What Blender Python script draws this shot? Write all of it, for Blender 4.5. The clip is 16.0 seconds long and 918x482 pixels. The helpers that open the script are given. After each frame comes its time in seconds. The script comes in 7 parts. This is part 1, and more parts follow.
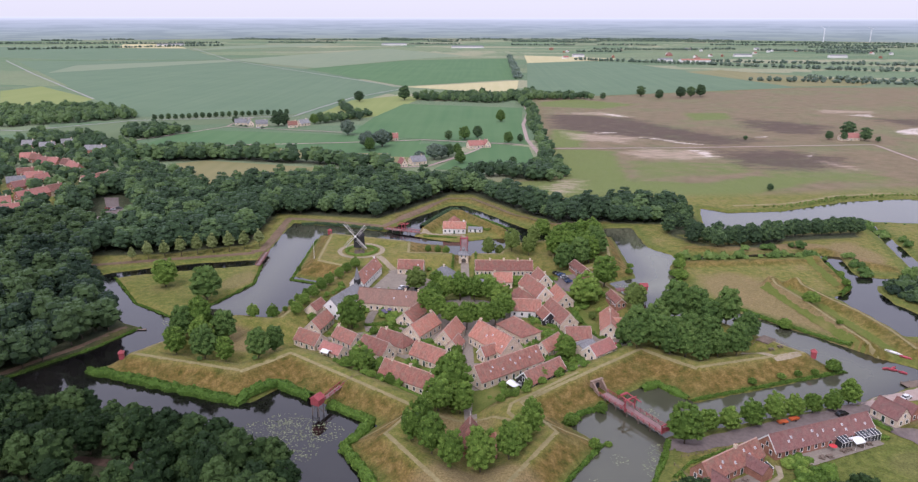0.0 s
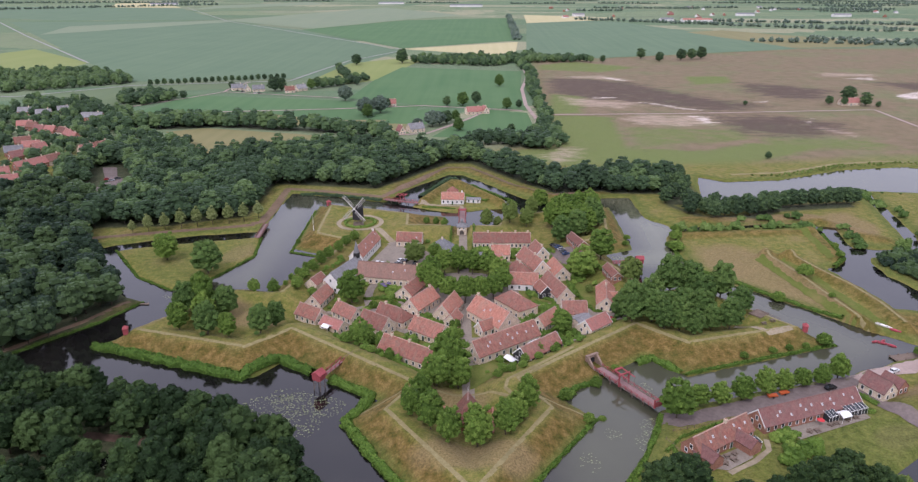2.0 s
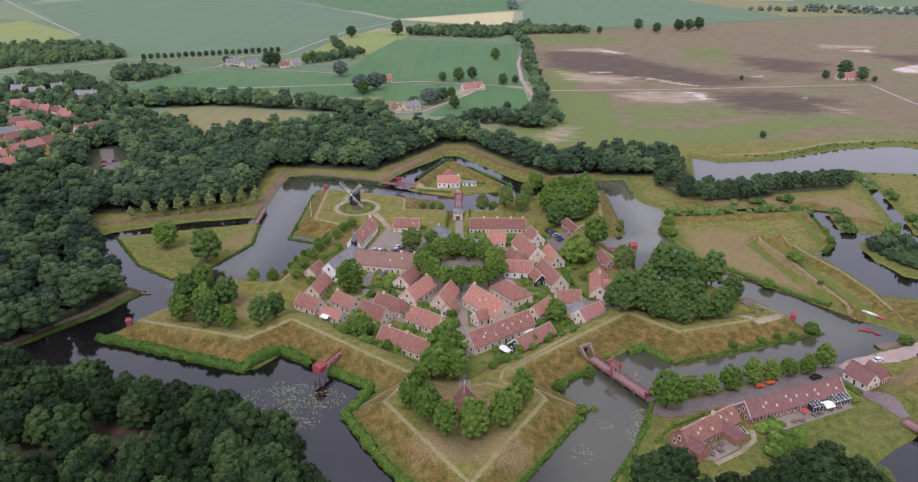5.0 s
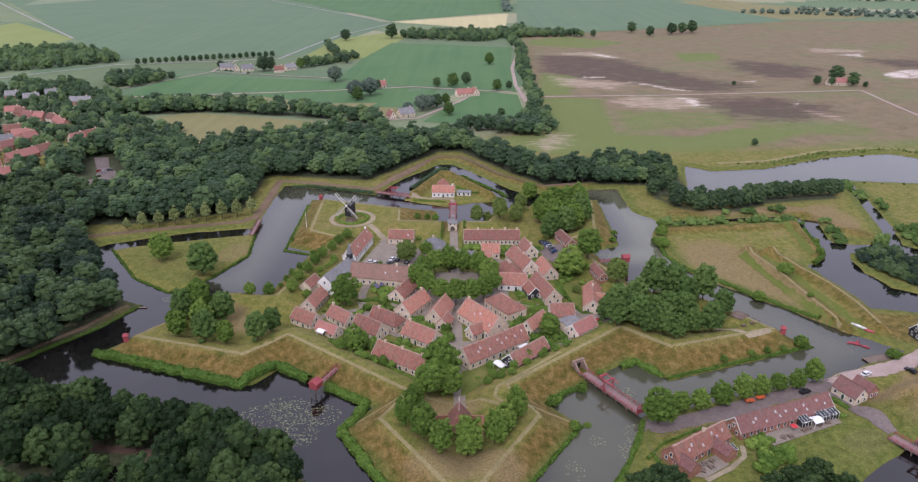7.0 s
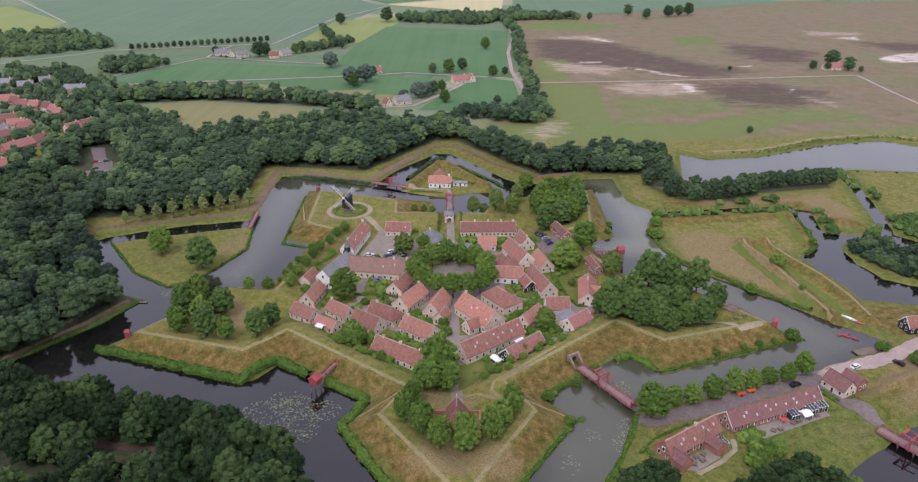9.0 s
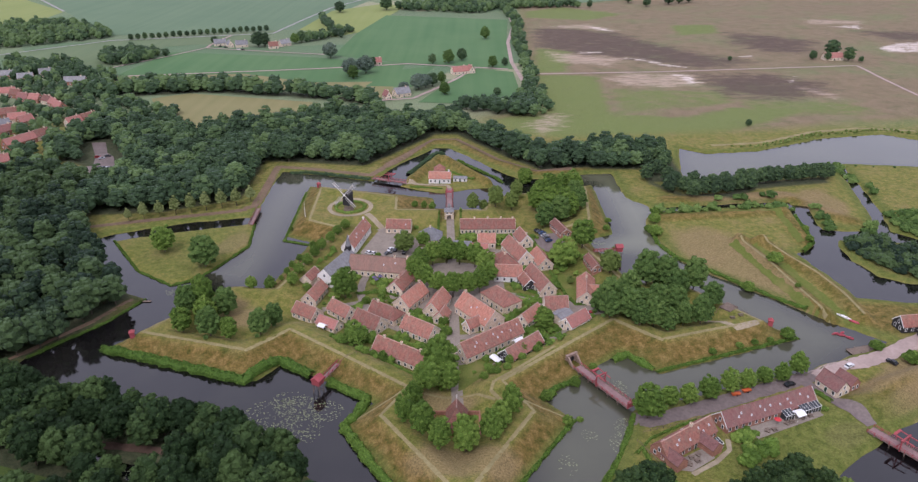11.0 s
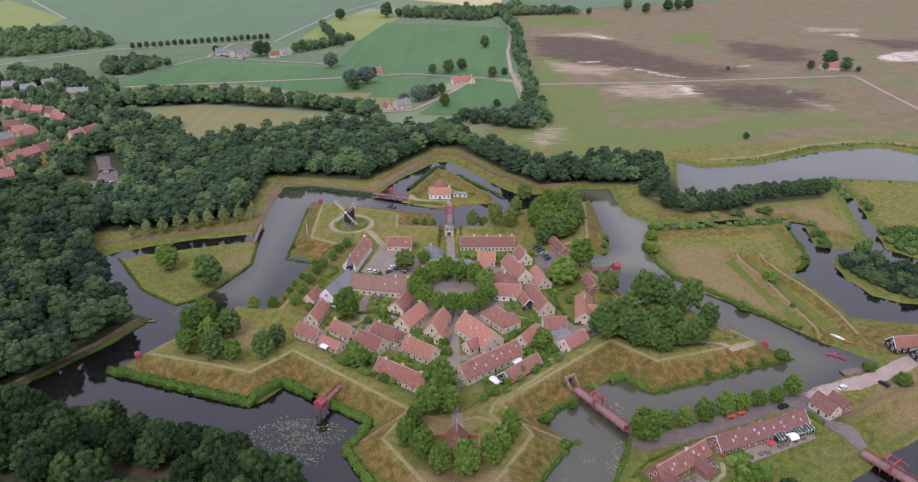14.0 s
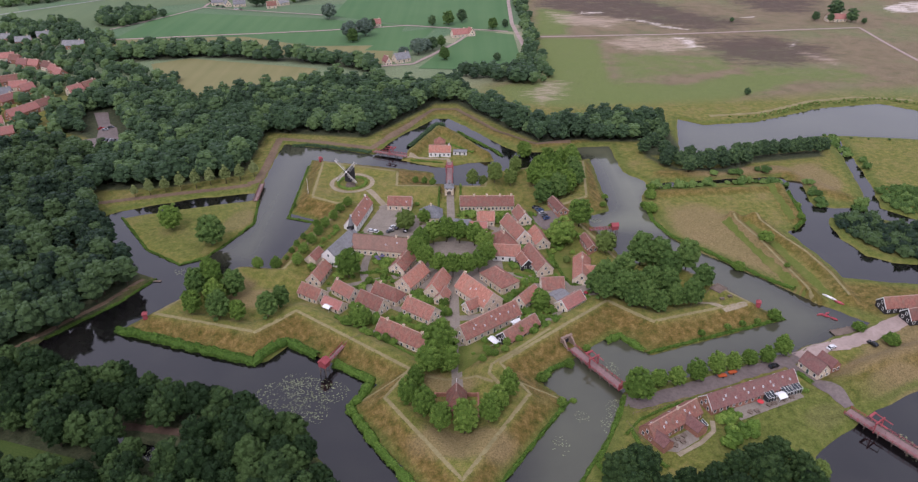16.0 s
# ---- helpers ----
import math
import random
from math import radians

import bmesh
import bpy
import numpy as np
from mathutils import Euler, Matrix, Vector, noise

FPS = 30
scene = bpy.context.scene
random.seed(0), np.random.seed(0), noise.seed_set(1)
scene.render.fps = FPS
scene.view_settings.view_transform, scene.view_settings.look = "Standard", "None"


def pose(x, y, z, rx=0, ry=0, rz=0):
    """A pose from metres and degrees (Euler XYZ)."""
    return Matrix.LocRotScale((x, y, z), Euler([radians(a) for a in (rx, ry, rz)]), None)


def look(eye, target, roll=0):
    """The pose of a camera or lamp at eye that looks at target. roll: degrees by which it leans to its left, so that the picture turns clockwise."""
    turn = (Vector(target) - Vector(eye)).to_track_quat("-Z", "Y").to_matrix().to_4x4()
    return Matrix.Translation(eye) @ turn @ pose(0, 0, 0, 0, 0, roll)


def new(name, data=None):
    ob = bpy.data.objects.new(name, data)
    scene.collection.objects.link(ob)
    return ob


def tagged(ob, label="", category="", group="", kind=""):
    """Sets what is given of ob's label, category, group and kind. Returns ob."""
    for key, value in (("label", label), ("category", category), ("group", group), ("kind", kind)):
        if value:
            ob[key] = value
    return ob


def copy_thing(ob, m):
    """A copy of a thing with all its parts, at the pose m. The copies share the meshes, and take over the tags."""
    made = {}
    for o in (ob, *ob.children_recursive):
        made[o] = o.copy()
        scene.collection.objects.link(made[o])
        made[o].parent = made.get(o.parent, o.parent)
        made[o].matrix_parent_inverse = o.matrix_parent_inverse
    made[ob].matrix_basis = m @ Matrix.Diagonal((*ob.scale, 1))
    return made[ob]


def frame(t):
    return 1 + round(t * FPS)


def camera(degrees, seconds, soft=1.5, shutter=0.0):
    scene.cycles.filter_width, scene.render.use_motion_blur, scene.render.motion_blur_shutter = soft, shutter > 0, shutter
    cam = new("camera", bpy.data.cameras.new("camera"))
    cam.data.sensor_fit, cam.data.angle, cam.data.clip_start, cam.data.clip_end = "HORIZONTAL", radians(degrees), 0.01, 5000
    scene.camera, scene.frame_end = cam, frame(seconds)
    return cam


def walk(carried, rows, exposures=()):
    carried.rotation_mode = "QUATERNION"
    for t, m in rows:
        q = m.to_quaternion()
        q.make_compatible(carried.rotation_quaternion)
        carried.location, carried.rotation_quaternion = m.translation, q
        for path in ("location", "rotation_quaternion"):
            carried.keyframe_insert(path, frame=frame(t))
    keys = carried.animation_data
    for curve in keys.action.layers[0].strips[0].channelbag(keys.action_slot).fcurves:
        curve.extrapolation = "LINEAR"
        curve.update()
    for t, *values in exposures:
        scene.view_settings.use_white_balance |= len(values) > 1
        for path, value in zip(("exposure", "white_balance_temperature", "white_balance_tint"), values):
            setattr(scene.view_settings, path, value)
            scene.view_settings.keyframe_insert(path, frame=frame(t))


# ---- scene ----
cam = camera(65.5, 16.0, 1.3)
PATH = [
    (0, (-0.324, -264.047, 124.162), (-0.38, -262.139, 123.567), 0.1),
    (0.5, (-0.234, -264.241, 125.248), (-0.289, -262.341, 124.627), 0.1),
    (1, (-0.134, -264.513, 126.533), (-0.189, -262.621, 125.887), 0.1),
    (1.5, (-0.147, -264.578, 128.75), (-0.2, -262.695, 128.078), 0.1),
    (2, (0.08, -264.788, 130.665), (0.028, -262.915, 129.966), 0.0),
    (2.5, (0.133, -265.098, 132.325), (0.084, -263.233, 131.604), 0.0),
    (3, (0.102, -265.136, 134.303), (0.054, -263.281, 133.557), -0.0),
    (3.5, (0.295, -265.314, 135.864), (0.248, -263.467, 135.098), -0.0),
    (6, (0.336, -265.664, 144.987), (0.299, -263.826, 144.201), -0.1),
    (6.5, (0.309, -265.682, 146.636), (0.277, -263.843, 145.849), -0.0),
    (7, (0.244, -265.729, 148.46), (0.218, -263.891, 147.672), -0.0),
    (7.5, (0.191, -265.959, 149.954), (0.171, -264.125, 149.157), -0.1),
    (8, (0.167, -265.985, 151.799), (0.152, -264.157, 150.988), -0.1),
    (8.5, (0.161, -266.231, 153.538), (0.146, -264.409, 152.715), -0.1),
    (9, (0.153, -266.273, 155.288), (0.137, -264.457, 154.45), -0.1),
    (11.5, (0.287, -266.545, 164.232), (0.271, -264.748, 163.354), -0.2),
    (12, (0.256, -266.597, 165.979), (0.24, -264.8, 165.101), -0.1),
    (12.5, (0.317, -266.752, 167.818), (0.3, -264.955, 166.941), -0.2),
    (13, (0.425, -266.801, 169.427), (0.408, -265.004, 168.55), -0.2),
    (13.5, (0.355, -266.904, 171.299), (0.339, -265.107, 170.423), -0.2),
    (14, (0.257, -266.979, 173.068), (0.241, -265.181, 172.192), -0.2),
    (14.5, (0.317, -267.068, 174.74), (0.301, -265.271, 173.863), -0.2),
    (15, (0.379, -267.38, 176.284), (0.363, -265.589, 175.394), -0.2),
    (15.5, (0.3, -268.113, 177.595), (0.286, -266.345, 176.66), -0.2),
    (16, (0.423, -267.98, 179.874), (0.407, -266.249, 178.872), -0.2),
]
walk(cam, [(t, look(eye, aim, lean)) for t, eye, aim, lean in PATH], [(0.0, 0.5, 5750, 25), (3.5, 0.4, 5750, 25), (14.5, 0.38, 5750, 25), (16.0, 0.28, 5750, 25)])

# ---- overcast daylight ----
world = bpy.data.worlds.new("overcast_sky")
scene.world = world
world.use_nodes = True
wn = world.node_tree.nodes
wl = world.node_tree.links
sky = wn.new("ShaderNodeTexSky")
sky.sky_type = "NISHITA"
sky.sun_disc = False
sky.sun_elevation, sky.sun_rotation = radians(52), radians(200)
sky.air_density, sky.dust_density = 1.0, 4.0
cloud = wn.new("ShaderNodeMix")
cloud.data_type = "RGBA"
cloud.inputs["Factor"].default_value = 0.75
cloud.inputs["B"].default_value = (7.95, 7.78, 7.72, 1)
wl.new(sky.outputs["Color"], cloud.inputs["A"])
# an overcast dome, dimmer towards the horizon
dome = wn.new("ShaderNodeTexCoord")
split = wn.new("ShaderNodeSeparateXYZ")
wl.new(dome.outputs["Generated"], split.inputs["Vector"])
rise = wn.new("ShaderNodeMapRange")
rise.inputs["From Max"].default_value = 0.35
rise.inputs["To Min"].default_value, rise.inputs["To Max"].default_value = 0.96, 1.22
wl.new(split.outputs["Z"], rise.inputs["Value"])
lit = wn.new("ShaderNodeMix")
lit.data_type, lit.blend_type = "RGBA", "MULTIPLY"
lit.inputs["Factor"].default_value = 1.0
wl.new(cloud.outputs["Result"], lit.inputs["A"])
wl.new(rise.outputs["Result"], lit.inputs["B"])
wl.new(lit.outputs["Result"], wn["Background"].inputs["Color"])
wn["Background"].inputs["Strength"].default_value = 0.1
sun = new("sun", bpy.data.lights.new("sun", "SUN"))
sun.data.energy, sun.data.angle, sun.data.color = 1.1, radians(14), (1.0, 0.95, 0.88)
sun.matrix_world = look((-60, -160, 220), (0, 0, 0))

# ---- materials ----


def material(name, rough=0.9, metal=0.0, spec=0.3):
    m = bpy.data.materials.new(name)
    m.use_nodes = True
    b = m.node_tree.nodes["Principled BSDF"]
    b.inputs["Roughness"].default_value = rough
    b.inputs["Metallic"].default_value = metal
    b.inputs["Specular IOR Level"].default_value = spec
    return m, m.node_tree, b


def rgb(c):
    return (c[0], c[1], c[2], 1)


def noise_at(nt, scale, detail=5, source="Object", rough=0.6, stretch=None):
    tc = nt.nodes.new("ShaderNodeTexCoord")
    n = nt.nodes.new("ShaderNodeTexNoise")
    n.inputs["Scale"].default_value = scale
    n.inputs["Detail"].default_value = detail
    n.inputs["Roughness"].default_value = rough
    if stretch:
        mp = nt.nodes.new("ShaderNodeMapping")
        mp.inputs["Scale"].default_value = stretch
        nt.links.new(tc.outputs[source], mp.inputs["Vector"])
        nt.links.new(mp.outputs["Vector"], n.inputs["Vector"])
    else:
        nt.links.new(tc.outputs[source], n.inputs["Vector"])
    return n.outputs["Fac"]


def ramp(nt, fac, stops):
    r = nt.nodes.new("ShaderNodeValToRGB")
    e = r.color_ramp.elements
    while len(e) < len(stops):
        e.new(0.5)
    for k, (p, c) in zip(e, stops):
        k.position, k.color = p, rgb(c)
    nt.links.new(fac, r.inputs["Fac"])
    return r.outputs["Color"]


def blend(nt, fac, a, b, mode="MIX"):
    m = nt.nodes.new("ShaderNodeMix")
    m.data_type, m.blend_type = "RGBA", mode
    if isinstance(fac, float):
        m.inputs["Factor"].default_value = fac
    else:
        nt.links.new(fac, m.inputs["Factor"])
    for key, v in (("A", a), ("B", b)):
        if isinstance(v, tuple):
            m.inputs[key].default_value = rgb(v)
        else:
            nt.links.new(v, m.inputs[key])
    return m.outputs["Result"]


def step(nt, fac, lo, hi):
    r = nt.nodes.new("ShaderNodeMapRange")
    r.inputs["From Min"].default_value, r.inputs["From Max"].default_value = lo, hi
    nt.links.new(fac, r.inputs["Value"])
    return r.outputs["Result"]


def times(nt, a, b):
    m = nt.nodes.new("ShaderNodeMath")
    m.operation = "MULTIPLY"
    for i, v in enumerate((a, b)):
        if isinstance(v, float):
            m.inputs[i].default_value = v
        else:
            nt.links.new(v, m.inputs[i])
    return m.outputs["Value"]


def bump(nt, b, fac, strength=0.4, distance=0.1):
    n = nt.nodes.new("ShaderNodeBump")
    n.inputs["Strength"].default_value, n.inputs["Distance"].default_value = strength, distance
    nt.links.new(fac, n.inputs["Height"])
    nt.links.new(n.outputs["Normal"], b.inputs["Normal"])


def attribute(nt, name):
    a = nt.nodes.new("ShaderNodeAttribute")
    a.attribute_name = name
    return a.outputs["Fac"]


def grassy(name, low, high, dry, scale=0.25, dryness=(0.5, 0.75)):
    """Rough grass: two greens in tufts and patches of dry straw."""
    m, nt, b = material(name, 0.95, 0, 0.1)
    tuft = noise_at(nt, scale * 6, 6)
    patch = noise_at(nt, scale * 0.35, 5)
    c = ramp(nt, tuft, [(0.3, low), (0.7, high)])
    c = blend(nt, step(nt, patch, *dryness), c, dry)
    nt.links.new(c, b.inputs["Base Color"])
    bump(nt, b, tuft, 0.5, 0.25)
    return m


def mottled(name, dark, light, scale, rough=0.9, relief=0.03, spec=0.3, metal=0.0):
    """A plain surface with fine grain and broad stains."""
    m, nt, b = material(name, rough, metal, spec)
    fine = noise_at(nt, scale, 6)
    wide = noise_at(nt, scale * 0.13, 4)
    c = ramp(nt, fine, [(0.3, dark), (0.7, light)])
    c = blend(nt, times(nt, step(nt, wide, 0.45, 0.75), 0.5), c, tuple(v * 0.6 for v in dark))
    nt.links.new(c, b.inputs["Base Color"])
    bump(nt, b, fine, 0.4, relief)
    return m

# ---- ground: one sheet with moat basins and earth ramparts ----
CX, CY, LEAN = -5.2, 19.2, -88.0      # middle of the star fort, bearing of the near bastion
WATER = -0.8


def polar(r, a):
    a = radians(LEAN + a)
    return (CX + r * math.cos(a), CY + r * math.sin(a))


# rampart crest and moat shore: inner corner, shoulder, tip, shoulder, inner corner of each bastion
CREST = [(-20.3, -62.1), (-28.3, -77.7), (-0.1, -115.4), (24.3, -75.3), (14.1, -58.5),
         (62.2, -16.5), (78.9, -31.6), (123.0, -17.6), (93.8, 17.5), (73.6, 14.1),
         (51.9, 73.8), (68.0, 84.5), (73.0, 133.0), (14.5, 114.5), (12.0, 96.5),
         (-38.4, 97.5), (-39.6, 116.8), (-86.2, 131.5), (-84.2, 84.0), (-65.0, 73.5),
         (-83.5, 8.6), (-103.8, 10.6), (-130.4, -27.0), (-84.8, -39.5), (-71.0, -24.6)]
SHORE = [(-32.6, -63.4), (-41.8, -76.2), (0.0, -128.7), (38.2, -72.8), (29.0, -61.0),
         (62.0, -32.2), (74.0, -46.2), (136.4, -22.2), (95.0, 26.0), (80.6, 14.4),
         (64.5, 69.0), (79.6, 76.6), (79.4, 149.0), (13.7, 119.8), (14.0, 106.0),
         (-17.4, 112.0), (-17.0, 127.5), (-96.4, 146.5), (-94.2, 73.0), (-79.8, 66.0),
         (-91.0, 17.0), (-107.0, 16.5), (-144.6, -31.6), (-78.0, -52.4), (-69.6, -39.6)]


def signed(poly, x, y):
    """Distance to a polygon's edge, negative inside."""
    d = np.full(x.shape, 1e9)
    inside = np.zeros(x.shape, bool)
    for (ax, ay), (bx, by) in zip(poly, poly[1:] + poly[:1]):
        ex, ey = bx - ax, by - ay
        k = np.clip(((x - ax) * ex + (y - ay) * ey) / (ex * ex + ey * ey), 0, 1)
        d = np.minimum(d, np.hypot(x - ax - k * ex, y - ay - k * ey))
        cross = (ay > y) != (by > y)
        inside ^= cross & (x < ex * (y - ay) / (ey if ey else 1e-9) + ax)
    return np.where(inside, -d, d)


def along(line, x, y):
    """Distance to an open line."""
    d = np.full(x.shape, 1e9)
    for (ax, ay), (bx, by) in zip(line, line[1:]):
        ex, ey = bx - ax, by - ay
        k = np.clip(((x - ax) * ex + (y - ay) * ey) / (ex * ex + ey * ey), 0, 1)
        d = np.minimum(d, np.hypot(x - ax - k * ex, y - ay - k * ey))
    return d


def smooth(a, b, v):
    k = np.clip((v - a) / (b - a), 0, 1)
    return k * k * (3 - 2 * k)


def wobble(x, y, size):
    """Cheap rolling unevenness, about -1 to 1."""
    x, y = x / size, y / size
    return (np.sin(x * 1.7 + 1.3 * np.sin(y * 0.9)) + np.sin(y * 2.1 + 1.1 * np.sin(x * 1.3 + 2)) + np.sin(x * 3.9 - y * 3.1) * 0.5) / 2.5


# outer shore of the main moat, and what lies dry inside it
MOAT = [(-175, -46), (-171, -36), (-152, -11), (-143, 9), (-150, 12), (-158, 18), (-176, 40), (-196, 66), (-188, 76), (-150, 92),
        (-117, 99), (-119, 130), (-119, 172), (-92, 165), (-57, 154), (-51, 170), (-44, 185), (-20, 220), (-11, 219), (3, 201), (22, 173), (34, 158), (52, 158), (78, 167), (95, 168),
        (96, 128), (107, 113), (99, 87), (105, 47), (129, 19), (149, -3), (164, -19), (172, -25), (155, -32), (132, -43),
        (60, -67), (50, -90), (20, -140), (-18, -142), (-38, -112), (-56, -90), (-78, -76), (-98, -68), (-130, -59), (-160, -52)]
ISLE = [(-183, 68), (-157, 35), (-136, 21), (-126, 27), (-120, 39), (-111, 62), (-115, 90), (-150, 80)]
RAVELIN = [(-39.3, 145), (-35.2, 165), (-24, 193), (-18.8, 206), (-12, 203), (2.5, 181), (17.5, 154), (18.8, 144), (2.3, 140.5), (-12.8, 134), (-30, 140)]
LAKE = [(136, 149), (152, 219), (168, 207), (207, 213), (265, 242), (314, 251), (345, 225), (420, 170), (301, 180), (244, 187)]
CHANNEL = [(186, 117), (184.6, 93), (182.5, 74), (180, 64), (173, 56.4), (167, 54.5), (169, 43), (173, 28), (176, 11), (184, 9), (206, 5), (260, 0), (260, 14), (204, 24),
           (196, 30), (191, 46), (192, 62), (195, 70), (216, 71), (222, 80), (192, 81.5), (194, 95), (198, 114)]
STREAM = [(246, 188), (239, 150), (229, 106), (221, 82), (216, 71), (236, 59), (320, 45), (320, 53), (240, 66), (228, 80), (236, 106),
          (245, 150), (251, 186)]
DITCH = [(96, 104), (132, 109), (157, 113), (190, 116), (190, 121), (157, 118), (132, 114), (100, 110)]
POND = [(114, -108), (116, -99), (136, -84), (149, -76), (168, -66), (215, -52), (230, -110), (180, -140), (140, -115), (124, -118)]
POOL = [(-123.3, -89.0), (-117.2, -90.8), (-108.1, -93.7), (-94.7, -97.1), (-92.2, -99.4), (-93.6, -102.7), (-96.7, -106.0), (-94.4, -112.2), (-97.6, -112.2), (-101.6, -102.7), (-109.8, -98.3), (-120.0, -92.6)]
BASINS = [LAKE, CHANNEL, STREAM, DITCH, POND, POOL]
# earth banks outside the moat: line, height, half width
BANKS = [([(141, 65.0), (147, 40), (150.5, 12), (154.5, -14.0)], 2.6, 5.4), ([(141, 65), (153, 64)], 2.2, 4), ([(153, 64), (158, 46), (164.5, 29), (168, 10), (168.5, -9)], 2.8, 5.4), ([(106, 96), (180, 104)], 1.4, 6), ([(180, 104), (176, 62)], 1.4, 6),
         ([(140, -66), (152, -61), (176, -50), (215, -36)], 3.0, 9), ([(152, -56), (176, -46), (215, -32)], 2.4, 7), ([(-52, 183), (-22, 230), (-8, 231), (20, 188), (46, 166), (80, 176)], 1.2, 5),
         ([(120, 122), (190, 128), (212, 92)], 1.2, 7), ([(-33, 150), (-26.5, 168), (-17, 192), (-12.5, 190), (2, 166), (14, 148)], 3.6, 4.6), ([(-150, 2), (-180, -34)], 1.0, 8)]


def height(x, y):
    c, s = signed(CREST, x, y), signed(SHORE, x, y)
    # rampart: outer slope down to the shore, flat walk, inner slope
    cp, sp = np.maximum(c, 0), np.maximum(-s, 0)
    u = cp / np.maximum(cp + sp, 0.01)
    outer = 5.0 - 6.0 * np.clip(u, 0, 1) ** 0.9 + 0.18 * wobble(x, y, 4) * (u > 0.05)
    inner = np.maximum(5.0 - np.maximum(-c - 4.5, 0) * 0.5, 0.0)
    r = np.hypot(x - CX, y - CY)
    bearing = np.degrees(np.arctan2(y - CY, x - CX)) - LEAN
    fill = np.zeros_like(x)
    for k, h in enumerate((0.6, 2.4, 2.4, 3.6, 2.6)):
        off = np.abs((bearing - 72 * k + 180) % 360 - 180)
        fill += h * smooth(22, 14, off) * smooth(72, 88, r)
    inner = np.maximum(inner, fill)
    fort = np.where(c > 0, outer, inner)
    # the far curtain is cut through at the gate
    fort = np.where((np.abs(x + 8.5) < 4.5) & (y > 70), np.minimum(fort, 0.3), fort)
    way = along([(39.4, -38.2), (44, -45.4), (60, -70)], x, y)
    fort = np.where((way < 2.0) & (c > 1.6), np.minimum(fort, 0.95), fort)
    m, i, v = (signed(p, x, y) for p in (MOAT, ISLE, RAVELIN))
    edge = 0.7 * wobble(x, y, 5)
    wet = np.maximum(m + edge, -np.minimum(np.minimum(s, i + edge), v + edge))
    for p in BASINS:
        wet = np.minimum(wet, signed(p, x, y) + edge)
    bank = np.clip(WATER + wet * 0.5, -3.0, 0.3)
    z = np.where(s < 0, np.maximum(fort, WATER - 0.3), bank)
    for line, h, w in BANKS:
        z = z + np.where(z > -0.3, h * smooth(w, w * 0.2, along(line, x, y)), 0)
    return z + np.where(z > -0.2, 0.12 * wobble(x, y, 17), 0)


def spread(lo, hi, d, far, grow=1.05):
    a = list(np.arange(lo, hi + d / 2, d))
    w, q = d, a[-1]
    while q < far:
        w = min(w * grow, 6.0) if q < 640 else w * grow
        q += w
        a.append(q)
    w, q = d, a[0]
    while q > -far:
        w *= grow
        q -= w
        a.insert(0, q)
    return np.array(a)


AX, AY = spread(-200, 250, 1.8, 4650), spread(-125, 225, 1.8, 4650)
gx, gy = np.meshgrid(AX, AY)
gz = height(gx, gy)


def level(x, y):
    """Height of the ground sheet at a place."""
    i = int(np.clip(np.searchsorted(AX, x) - 1, 0, len(AX) - 2))
    j = int(np.clip(np.searchsorted(AY, y) - 1, 0, len(AY) - 2))
    u, v = (x - AX[i]) / (AX[i + 1] - AX[i]), (y - AY[j]) / (AY[j + 1] - AY[j])
    return float((gz[j, i] * (1 - u) + gz[j, i + 1] * u) * (1 - v) + (gz[j + 1, i] * (1 - u) + gz[j + 1, i + 1] * u) * v)


def mesh_of(name, verts, faces, mats, smooth_faces=False, floats=None, index=None):
    """A mesh from arrays of corners and of four-sided (or three-sided) faces."""
    verts, faces = np.asarray(verts, float), np.asarray(faces, int)
    m = bpy.data.meshes.new(name)
    n, k = faces.shape
    m.vertices.add(len(verts))
    m.vertices.foreach_set("co", verts.ravel())
    m.loops.add(n * k)
    m.loops.foreach_set("vertex_index", faces.ravel())
    m.polygons.add(n)
    m.polygons.foreach_set("loop_start", np.arange(n) * k)
    m.polygons.foreach_set("loop_total", np.full(n, k))
    if index is not None:
        m.polygons.foreach_set("material_index", index)
    m.polygons.foreach_set("use_smooth", np.full(n, smooth_faces))
    m.update(calc_edges=True)
    for key, v in (floats or {}).items():
        m.attributes.new(key, "FLOAT", "POINT").data.foreach_set("value", np.asarray(v, float).ravel())
    for q in mats:
        m.materials.append(q)
    return m


